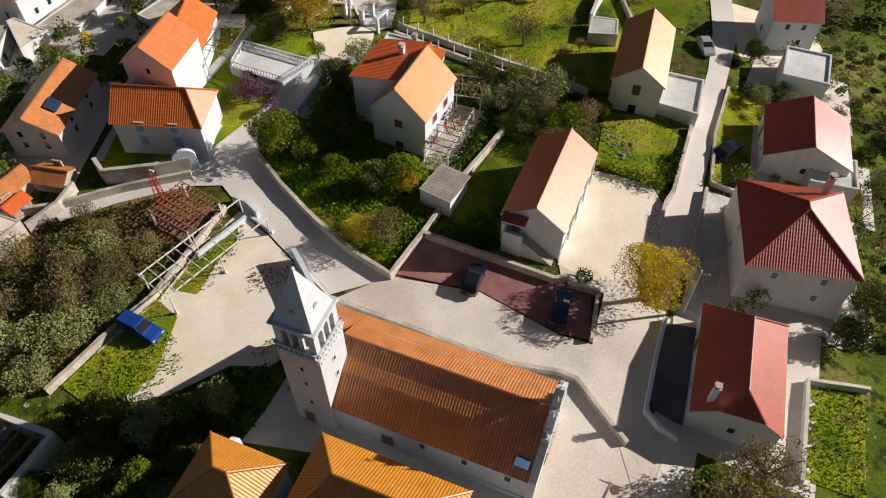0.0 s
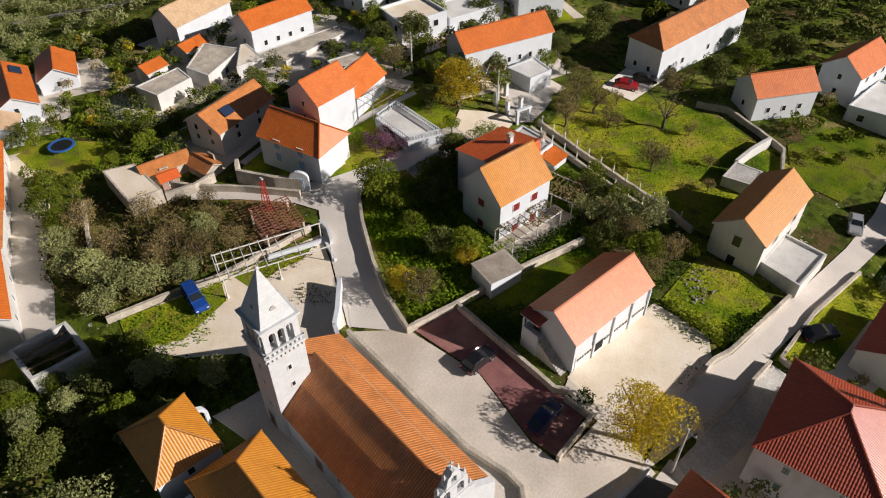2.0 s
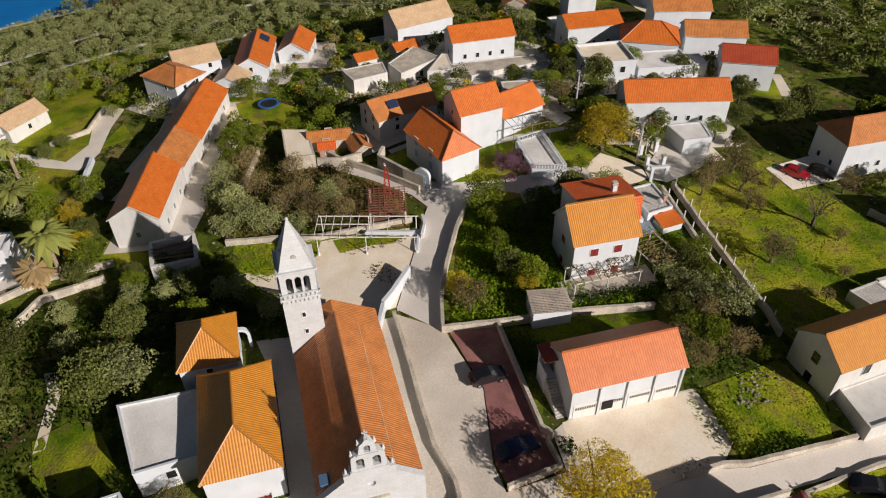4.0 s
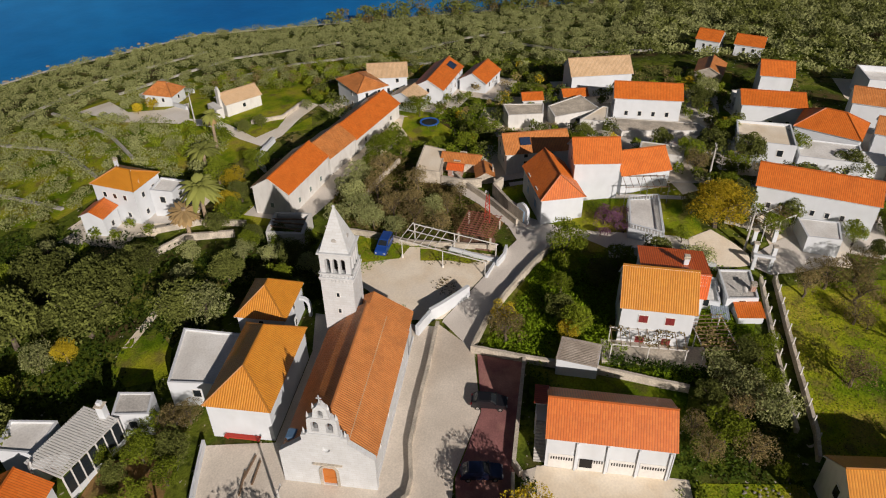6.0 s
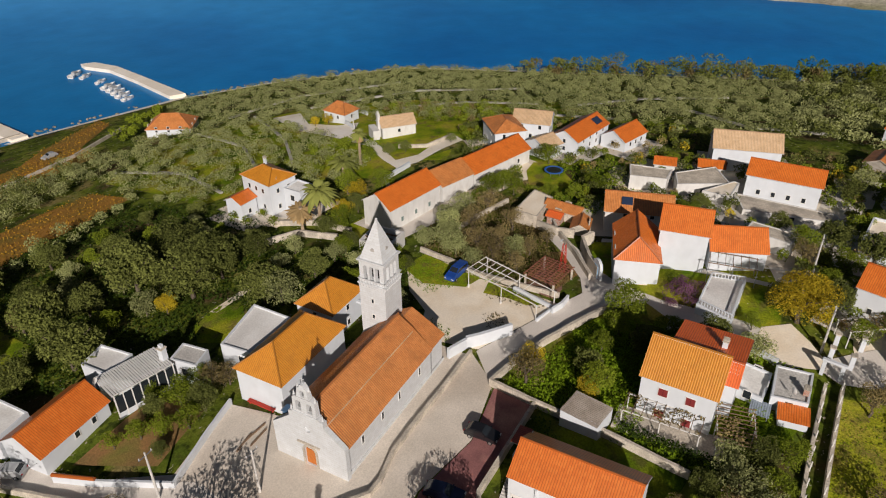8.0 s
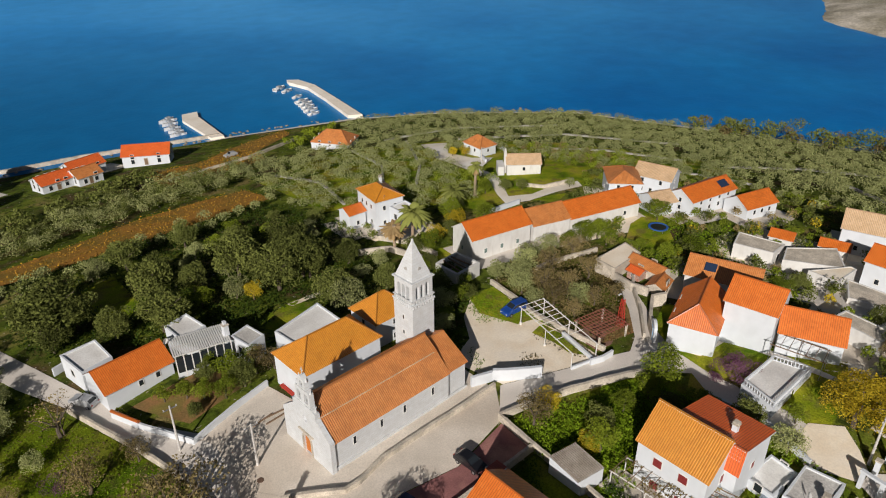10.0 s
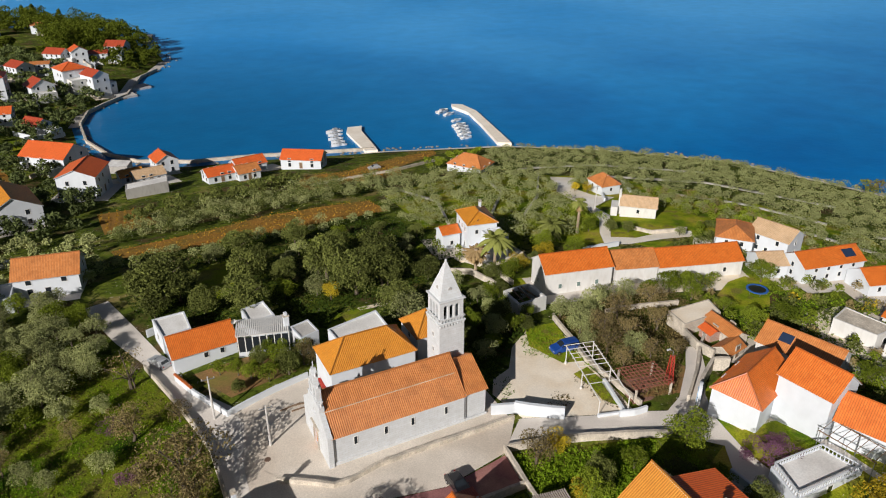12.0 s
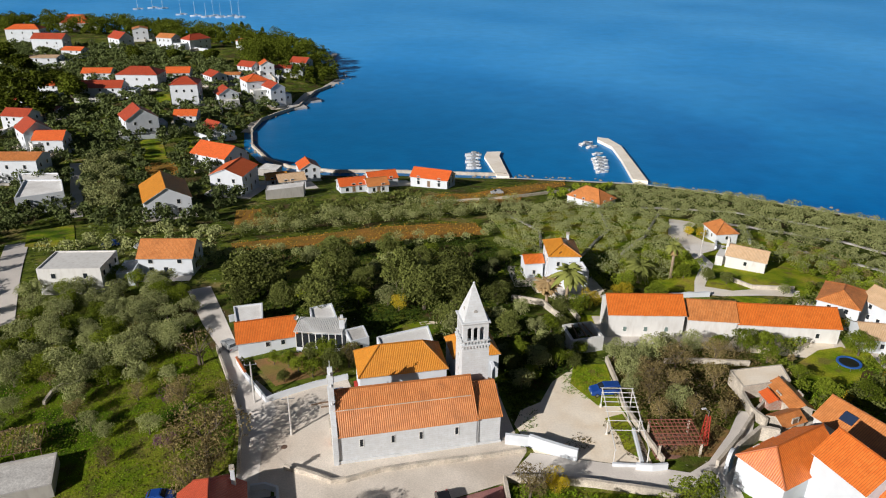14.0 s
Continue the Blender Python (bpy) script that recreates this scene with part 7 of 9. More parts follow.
# palms
def palm(x, y, height, reach, skirt, label):
    rng = np.random.default_rng(int(abs(x) * 10))
    top = thing("palm_tree", x, y, gz(x, y) - 0.05, 0, label, "palm")
    bm = tube(bmesh.new(), [(0, 0, -0.2), (0.05, 0, height * 0.3), (0, 0.05, height * 0.7), (0, 0, height)], (0.42, 0.30, 0.28, 0.36), 9)
    part("trunk", bm, PALM_BARK, top)
    for group, leaf, count, lo, hi in (("frond", "palm", 0 if skirt == 2 else 54, -0.45, 1.2), ("dry_frond", "dead_palm", 80 if skirt == 2 else (46 if skirt else 0), -1.45, 0.3 if skirt == 2 else -0.95)):
        verts, faces = [], []
        for k in range(count):
            q, e = 2 * math.pi * rng.random(), rng.uniform(lo, hi)
            length = reach * rng.uniform(0.85, 1.1) * (0.95 if leaf == "palm" else 0.8)
            out = np.array([math.cos(q), math.sin(q), 0])
            side = np.array([-math.sin(q), math.cos(q), 0])
            base = len(verts)
            for s in range(7):
                k_ = s / 6
                z = height + (0.0 if leaf == "palm" else -0.3) + length * (k_ * math.sin(e) - 0.55 * k_ * k_ * (1 if leaf == "palm" else 0.2))
                c = out * (0.15 + length * k_ * math.cos(e)) + np.array([0, 0, z])
                w = reach * 0.16 * math.sin(math.pi * (0.12 + 0.86 * k_))
                verts += [c - side * w - [0, 0, 0.35 * w], c, c + side * w - [0, 0, 0.35 * w]]
            for s in range(6):
                a = base + 3 * s
                faces += [(a, a + 1, a + 4, a + 3), (a + 1, a + 2, a + 5, a + 4)]
        if verts:
            put("crown" if leaf == "palm" else "dry_skirt", mesh_of(group, verts, faces, LEAF[leaf]), top)
    return top


palm(-36.6, -36.6, 7.6, 3.9, False, "tall palm with a full green crown")
palm(-33.2, -38.0, 5.6, 3.2, 2, "dead palm with a hanging beige crown")
palm(-55.6, -45.0, 4.2, 3.6, False, "squat palm with a wide green crown")
palm(-63.6, -46.2, 7.4, 2.0, True, "slim palm with a small crown")

# ---- the bay: piers, boats, far houses ----
def slab(name, outline, z0, z1, material, label, category):
    cx, cy = outline[0]
    bm = prism(bmesh.new(), [(x - cx, y - cy) for x, y in outline], z1 - z0, Matrix.Translation((0, 0, z0)))
    return put(name, finish(bm, name, material), None, Matrix.Translation((cx, cy, 0)))


tagged(slab("pier", [(-115, -154), (-121, -180), (-125.5, -200), (-125, -212), (-121, -215), (-119.5, -211), (-121, -199), (-117, -181), (-110.5, -157)], SEA - 2, SEA + 1.3, DUST, "", ""), "curved pale stone pier with a broad head", "pier")
tagged(slab("pier", [(-66.5, -170), (-70, -196), (-72.5, -202), (-66.5, -202.5), (-63.6, -196), (-62, -171)], SEA - 2, SEA + 1.0, DUST, "", ""), "short pale concrete jetty", "pier")
tagged(slab("pier", [(-24, -470), (-20, -470), (-14, -440), (-18, -438)], SEA - 2, SEA + 1.0, CONCRETE, "", ""), "thin dark jetty at the headland", "pier")
HULL = plain("white_boat_paint", (0.72, 0.72, 0.70), 0.35)
INNER = plain("grey_boat_deck", (0.35, 0.36, 0.37), 0.6)
BOAT_MESH = []


def boat(x, y, yaw, length):
    if not BOAT_MESH:
        bm = bmesh.new()
        rings = []
        for s in range(7):
            k = s / 6
            w = 0.36 * math.sin(math.pi * (0.28 + 0.72 * (1 - k) ** 0.8) if k > 0.3 else math.pi * 0.5) * (1 - max(0, k - 0.45) ** 1.6 * 2.6)
            w = max(w, 0.02)
            px = -1.0 + 2.0 * k
            rings.append([bm.verts.new(p) for p in ((px, -w, 0.34 + 0.12 * k), (px, -w * 0.7, -0.1), (px, w * 0.7, -0.1), (px, w, 0.34 + 0.12 * k), (px, w * 0.8, 0.3), (px, w * 0.75, 0.12), (px, -w * 0.75, 0.12), (px, -w * 0.8, 0.3))])
        for r, s in zip(rings, rings[1:]):
            for k in range(8):
                bm.faces.new((r[k], r[(k + 1) % 8], s[(k + 1) % 8], s[k]))
        bm.faces.new(rings[0][::-1]), bm.faces.new(rings[-1])
        BOAT_MESH.append(finish(bm, "hull", HULL))
        BOAT_MESH.append(finish(boxes((-0.45, 0.1, -0.2, 0.2, 0.12, 0.62), (0.1, 0.35, -0.16, 0.16, 0.12, 0.45), bevel=0.03), "cabin", INNER))
    top = thing("boat", x, y, SEA, yaw, "small white moored motor boat", "boat", "boats at the piers")
    top.matrix_basis = top.matrix_basis @ Matrix.Diagonal((length / 2, length / 2, length / 2.4, 1))
    put("hull", BOAT_MESH[0], top)
    put("cabin", BOAT_MESH[1], top)


for x, y, yaw, length in ((-113, -208, 200, 7), (-113.5, -203, 195, 5.5), (-112, -193, 190, 5), (-109.5, -186, 188, 6.5), (-108.5, -182, 186, 6.5), (-107, -178, 185, 6), (-105.5, -174, 182, 6), (-104, -170, 182, 5),
                          (-60, -201, 10, 7), (-59, -197, 8, 6), (-57.5, -192, 6, 6), (-57, -188, 4, 5.5), (-56, -184, 4, 6)):
    boat(x, y, yaw, length)


def far_house(x, y, yaw, length, width, eave, rise, roof=ORANGE, hip=False, label="white house above the bay with an orange roof", walls=WHITE, storeys=2):
    g = gz(x, y)
    q = radians(yaw)
    cut_ = width / 2 * 0.9 if hip else 0
    h = length / 2 - cut_
    house((x - h * math.cos(q), y - h * math.sin(q)), (x + h * math.cos(q), y + h * math.sin(q)), width / 2, g + eave, g + eave + rise, walls, roof, (cut_, cut_), 0.35, label, storeys=storeys, across=3, ends=2, size=(0.95, 1.3), near=False)
    k = int(abs(x * 3 + y)) % 4
    if y < -195 and k < 3:
        u, v = length / 2 + 0.2, width / 2
        ring = ((u, -v * 0.8), (u + 4.5 + k, -v * 0.8), (u + 4.5 + k, v * 0.7), (u, v * 0.7)) if k else ((-u * 0.7, v + 0.2), (u * 0.6, v + 0.2), (u * 0.6, v + 4.2), (-u * 0.7, v + 4.2))
        flat_house([(x + a * math.cos(q) - b * math.sin(q), y + a * math.sin(q) + b * math.cos(q)) for a, b in ring], g + eave * (0.5 + 0.1 * k), label="white terrace wing of a house above the bay", walls=(WHITE, ROW, WHITE)[k], rail=0.5, windows=(1, 1, 1, 1))


spots = [(7.7, -176, 100, 8, 7, 5.5, 2.0, 0, 0), (14, -164, 10, 9, 7, 3.0, 1.6, 4, 0), (19, -168, 10, 7, 6, 2.6, 1.4, 3, 0), (-6, -154, 8, 9, 7, 3.0, 1.6, 0, 0), (-14, -152, 8, 7, 7, 3.0, 1.6, 2, 0), (-17, -162, 10, 10, 7, 3.2, 1.8, 0, 0), (-34.5, -157, -32, 13.5, 8, 4.0, 2.2, 0, 0), (32, -159, 70, 13, 11, 7.4, 2.2, 0, 0), (40, -196, 140, 17, 12, 5.4, 3.4, 0, 0), (50.8, -139, 103, 17, 13, 6.4, 3.6, 3, 0),
         (40, -76, 170, 11.4, 8, 4.8, 2.6, 2, 0), 
         (206, -541, 172, 25, 12, 8.5, 3, 0, 1), (172, -480, 165, 22, 11, 9, 3, 1, 0), (184, -601, 170, 24, 12, 7, 6, 0, 1), (128, -487, 130, 15, 11, 7.5, 4, 1, 0), (122, -530, 100, 12, 11, 8.5, 1.4, 2, 0), (96, -488, 150, 13, 10, 7, 2.4, 2, 0), (76, -478, 40, 17, 11, 7, 3.2, 1, 1), (43, -484, 160, 9, 8, 5, 1.2, 2, 0),
         (162, -417, 172, 24, 12, 6, 0.8, 4, 0), (118, -367, 172, 16, 9, 4.2, 2.2, 0, 0), (105, -317, 172, 21, 10, 5.6, 2.8, 1, 0), (90, -338, 168, 22, 13, 8.2, 3.2, 1, 1), (73, -356, 175, 13, 9, 5, 2.6, 0, 0), (62.6, -300, 176, 13, 12, 10, 2.8, 1, 1), (52, -339, 120, 11, 9, 6, 2.2, 1, 0), (43, -349, 170, 9, 8, 4.6, 0.8, 2, 0),
         (35, -370, 140, 11, 8, 5.4, 2.4, 1, 0), (25, -367, 100, 9, 8, 7, 2.2, 0, 0), (15, -371, 170, 10, 8, 4.6, 1.2, 1, 0), (4, -388, 150, 11, 9, 5.6, 2.6, 1, 0), (30, -315, 110, 12, 12, 9.4, 2.6, 0, 1), (20.5, -306, 115, 11, 8, 9, 2.4, 1, 0), (44, -301, 110, 10, 10, 5.4, 3, 1, 0), (118, -275, 170, 7, 6, 4.4, 0.6, 1, 0),
         (110, -221, 120, 13, 10, 8.6, 3.6, 1, 0), (102, -214, 172, 11, 8, 6.4, 2.6, 0, 0), (76, -244, 112, 14, 13, 7, 4.2, 1, 0), (58.5, -260, 172, 10, 8, 4.6, 2, 0, 0), (46, -248, 130, 9, 7, 3.4, 2.4, 1, 0), (106, -184, 170, 20, 10, 8, 1.4, 2, 0), (130, -330, 170, 16, 10, 5, 2, 0, 0), (140, -296, 165, 13, 9, 5, 2, 1, 0), (126, -258, 160, 12, 9, 6, 2.4, 1, 0),
         (240, -470, 170, 16, 10, 6, 2, 2, 0), (200, -430, 170, 14, 9, 6, 2, 0, 0), (150, -450, 160, 14, 9, 5, 1.8, 0, 0)]
for x, y, yaw, length, width, eave, rise, tone, hip in spots:
    far_house(x, y, yaw, length, width, eave, rise, [BRICK, RED, CHURCH_TILES, YELLOW, TAN][tone], bool(hip), ("white house above the bay with an orange roof", "white house above the bay with a brick-red roof", "white house above the bay with faded tiles", "white house above the bay with an ochre roof", "white house above the bay with sandy tiles")[tone])
for i, (x, y, yaw, length, width, eave, rise, tone, hip) in enumerate(spots):
    # paved or bare terraces round the houses
    if y < -420 or -160 < y < -145 and x < 0:
        continue
    q, a, b = radians(yaw), length / 2 + 1.5 + i % 3, width / 2 + 1.0 + (i * 2) % 3
    shift = (i % 5 - 2) * 1.3
    sheet("pavement", [(x + (u * a + shift) * math.cos(q) - v * b * math.sin(q), y + (u * a + shift) * math.sin(q) + v * b * math.cos(q)) for u, v in ((-1, -1), (1, -1), (1, 1), (-1, 1))], (PAVING, ROAD, DIRT)[i % 3], 0.06 + 0.004 * (i % 12), "pale terrace round a house above the bay")
flat_house([(64.5, -67.8), (52, -65.8), (50.5, -74.5), (63, -76.5)], gz(58, -70) + 6.0, label="large pale flat-roofed house", walls=ROW, roof=ROW, windows=(2, 3, 2, 2))
flat_house([(50, -68.4), (46.6, -68.6), (46.2, -75), (49.4, -75)], gz(48, -70) + 3.2, label="small white flat-roofed annex", windows=(1, 1, 1, 1), roof=ROW)
flat_house([(96, -161), (84.6, -159), (81, -147), (93.5, -143)], gz(88, -152) + 6.2, label="large white house with flat roof terraces", rail=0.5, windows=(2, 3, 3, 3))
flat_house([(103, -176), (90, -174), (86, -162.5), (98, -163)], gz(94, -168) + 4.2, label="long low white house with a flat roof", rail=0.4, windows=(2, 3, 2, 3))
flat_house([(22, -146), (10, -148), (9.4, -153), (21.4, -151)], -12.8, walls=GREY, label="long low grey boathouse", rail=0.15)
flat_house([(23, -190), (17, -186), (19, -180), (26, -183)], -17.0, walls=GREY, label="low grey flat-roofed shed on the shore", rail=0.1)
garden_wall("wall_quay", [(30.6, -255), (29.6, -231), (23.2, -210), (14.6, -198), (-2, -189), (-24, -185), (-66, -172.8)], 1.2, 0.8, top=SEA + 1.2, label="pale stone quay wall along the bay")
garden_wall("wall_quay", [(30.6, -256), (26.6, -275.6), (18.6, -287.6), (8.4, -300), (-1.6, -337), (-11.6, -352)], 1.2, 0.8, top=SEA + 1.6, label="stone quay wall under the far houses")
PROM = [(30, -256), (26, -275), (18.5, -286.5), (8.5, -299.5), (-1.2, -336.5), (-11.4, -351.5), (-21.4, -376)]
sheet("promenade", PROM + [(x + 5.5, y + 3.0) for x, y in PROM[::-1]], ROAD, 0.5, "pale promenade along the bay", gap=4.0)
for x, y in ((14, -303), (6, -318)):
    tagged(slab("jetty", [(x, y), (x - 8, y - 3), (x - 10, y + 5), (x - 1, y + 8)], SEA - 2, SEA + 1.0, CONCRETE, "", ""), "small concrete bathing jetty", "jetty")

# rocks along the shore and the islet across the channel
def rock_mesh(seed):
    rng = np.random.default_rng(seed)
    bm = bmesh.new()
    bmesh.ops.create_icosphere(bm, subdivisions=2, radius=1.0)
    for v in bm.verts:
        v.co *= 0.75 + 0.5 * noise.noise(v.co * 1.3 + Vector((seed, 0, 0))) + rng.uniform(-0.06, 0.06)
        v.co.z *= 0.55
    return finish(bm, "rock", LIMESTONE)


ROCKS = [rock_mesh(k) for k in range(4)]
verts, faces = [], []
rng = np.random.default_rng(3)
for (ax, ay), (bx, by) in zip(COAST[:21], COAST[1:22]):
    for _ in range(int(math.hypot(bx - ax, by - ay) / 2.0)):
        k = rng.random()
        me = ROCKS[rng.integers(4)]
        s = rng.uniform(0.3, 0.9)
        turn = rng.uniform(0, 6.3)
        base = len(verts)
        ox, oy = ax + (bx - ax) * k + rng.normal() * 1.2, ay + (by - ay) * k + rng.normal() * 1.2
        verts += [(ox + s * (v.co.x * math.cos(turn) - v.co.y * math.sin(turn)), oy + s * (v.co.x * math.sin(turn) + v.co.y * math.cos(turn)), SEA + 0.1 + s * v.co.z) for v in me.vertices]
        faces += [tuple(base + i for i in f.vertices) for f in me.polygons]
tagged(put("shore_rocks", mesh_of("shore_rocks", verts, faces, mottled("weathered_shore_rock", (0.34, 0.29, 0.22), (0.20, 0.17, 0.13), 0.5, 3.0))), "brownish boulders along the waterline", "rocks", kind="stuff")
bm = bmesh.new()
bmesh.ops.create_grid(bm, x_segments=60, y_segments=60, size=1.0)
for v in bm.verts:
    x, y = v.co.x, v.co.y
    d = 1 - math.hypot(x, y) + 0.14 * noise.noise(Vector((x * 2.6, y * 2.6, 3.0)))
    v.co = (-520 + 180 * x, 40 + 190 * y, SEA - 2.5 + max(-1.0, min(d, 0.12) * 38 + max(0, d - 0.12) * 16 + 0.8 * noise.noise(Vector((x * 20, y * 20, 1)))))
tagged(part("islet", bm, mottled("pale_shore_rock", (0.55, 0.50, 0.42), (0.30, 0.27, 0.20), 0.05, 0.6, 0.95, 0.8, 0.5, (0.16, 0.17, 0.08)), None), "low rocky islet with pale shore", "islet", kind="structure")
grove("islet_scrub", [(-380, -40), (-372, 100), (-460, 170), (-600, 110), (-620, -40), (-500, -90)], 11, 60, "holm", 5.0, 60, 0.9, "low scrub on the islet", margin=0)

# garden walls and terraces among the far houses
rng_far = random.Random(12)
for x, y, yaw, length, width, eave, rise, tone, hip in spots:
    if y < -195:
        for k in range(2):
            q = radians(yaw + rng_far.choice((0, 90)) + rng_far.uniform(-8, 8))
            d = rng_far.uniform(7, 13)
            cx, cy = x + rng_far.uniform(-6, 6), y + d
            half = rng_far.uniform(4, 9)
            a, b = (cx - half * math.cos(q), cy - half * math.sin(q)), (cx + half * math.cos(q), cy + half * math.sin(q))
            if min(float(inland(*a)), float(inland(*b))) > 4:
                garden_wall("wall_garden", [a, b], rng_far.uniform(1.2, 2.4), 0.5, material=rng_far.choice((WHITE, ROW, LIMESTONE)), label="pale garden wall among the houses above the bay")

# yachts beyond the headland
YACHT = []
for i, (x, y, yaw, h) in enumerate([(92, -734, 20, 15), (85, -742, 25, 17), (77, -730, 18, 14), (66, -738, 24, 16), (58, -726, 20, 18), (148, -830, 30, 19), (160, -836, 20, 17), (174, -824, 26, 18), (104, -746, 15, 16), (120, -760, 22, 17)]):
    top = thing("sailing_yacht", x, y, SEA, yaw, "white sailing yacht moored with bare mast", "yacht", "yachts beyond the headland")
    if not YACHT:
        YACHT.append(finish(tube(bmesh.new(), [(0.6, 0, 0.3), (0.6, 0, 15)], (0.14, 0.08), 6), "mast", HULL))
        YACHT.append(finish(tube(bmesh.new(), [(0.4, 0, 1.9), (-4.2, 0, 1.9)], (0.16, 0.12), 6), "boom", HULL))
    hull = put("hull", BOAT_MESH[0], top, Matrix.Diagonal((6.0, 5.0, 3.6, 1)))
    cabin = put("cabin", BOAT_MESH[1], top, Matrix.Diagonal((5.0, 4.4, 2.6, 1)))
    put("mast", YACHT[0], top, Matrix.Diagonal((1, 1, h / 15, 1)))
    put("boom", YACHT[1], top)

# ---- garage house details ----
g = GAR
# the house's own frame: x along the ridge (north), y to the west
half_l = 6.3
for i in range(4):
    x0 = -half_l + 0.2 + i * 3.05
    opened = i == 1
    ob = part("garage_door", boxes((x0 + 0.15, x0 + 2.75, -3.26, -3.18, 0.0, 2.55 if not opened else 2.1)), FRAME, g, "white garage door")
    for k in range(9):
        if opened and k < 5:
            continue
        # Vent slots are black boxes on the door; their inner shade is colour only.
        part("vent", boxes((x0 + 0.35 + k * 0.26, x0 + 0.48 + k * 0.26, -3.29, -3.25, 1.75, 2.15)), DARK, ob)
    part("pilaster", boxes((x0 + 2.78, x0 + 2.98, -3.42, -3.18, 0, 4.6)), WHITE, g)
# Black box laid on the door in place of the unlit inside.
part("open_gap", boxes((-half_l + 3.5, -half_l + 4.8, -3.285, -3.24, 0.9, 2.2)), DARK, g, "dark gap of a half-open garage door")
for k in range(14):
    part("step", boxes((-half_l - 1.15, -half_l - 0.02, -3.0 + k * 0.27, -2.73 + k * 0.27 + 0.02, 0, 0.19 + k * 0.19)), CONCRETE, g)
part("landing", boxes((-half_l - 1.25, -half_l - 0.02, 0.78, 3.0, 0, 2.68)), WHITE, g)
part("railing", boxes((-half_l - 1.25, -half_l - 1.12, 0.78, 3.0, 2.68, 3.55), (-half_l - 1.25, -half_l - 0.02, 2.88, 3.0, 2.68, 3.55)), WHITE, g)
part("porch_post", boxes((-half_l - 1.25, -half_l - 1.07, 2.82, 3.0, 3.5, 4.75)), WHITE, g)
put("porch_roof", tiled([((-half_l - 1.55, 0.6, 5.5), (0, 1, 0), tuple(np.array([1.55, 0, 0.0]) / 1.55), 2.7, 1.5, 0, 0)], RED, courses=False), g)
part("porch_board", boxes((-half_l - 1.5, -half_l, 0.7, 3.2, 5.3, 5.42)), WHITE, g)
door(g, -half_l, 1.9, 2.68, 90, 0.9, 2.0)
part("drain_pipe", tube(bmesh.new(), [(half_l - 0.2, -3.34, 0), (half_l - 0.2, -3.34, 4.6)], (0.05, 0.05)), METAL, g)


# ---- cars ----
def car_paint(name, colour):
    n = Nodes(name)
    n.bsdf.inputs["Coat Weight"].default_value = 0.6
    return n.done(colour, 0.3, 0.2, 0.5)


TYRE = plain("tyre_rubber", (0.02, 0.02, 0.02), 0.8)
RIM = plain("alloy_rim", (0.5, 0.5, 0.5), 0.35, 0.8)
LAMP = plain("headlamp_glass", (0.6, 0.6, 0.6), 0.15)
TAIL = plain("tail_lamp", (0.35, 0.01, 0.01), 0.3)


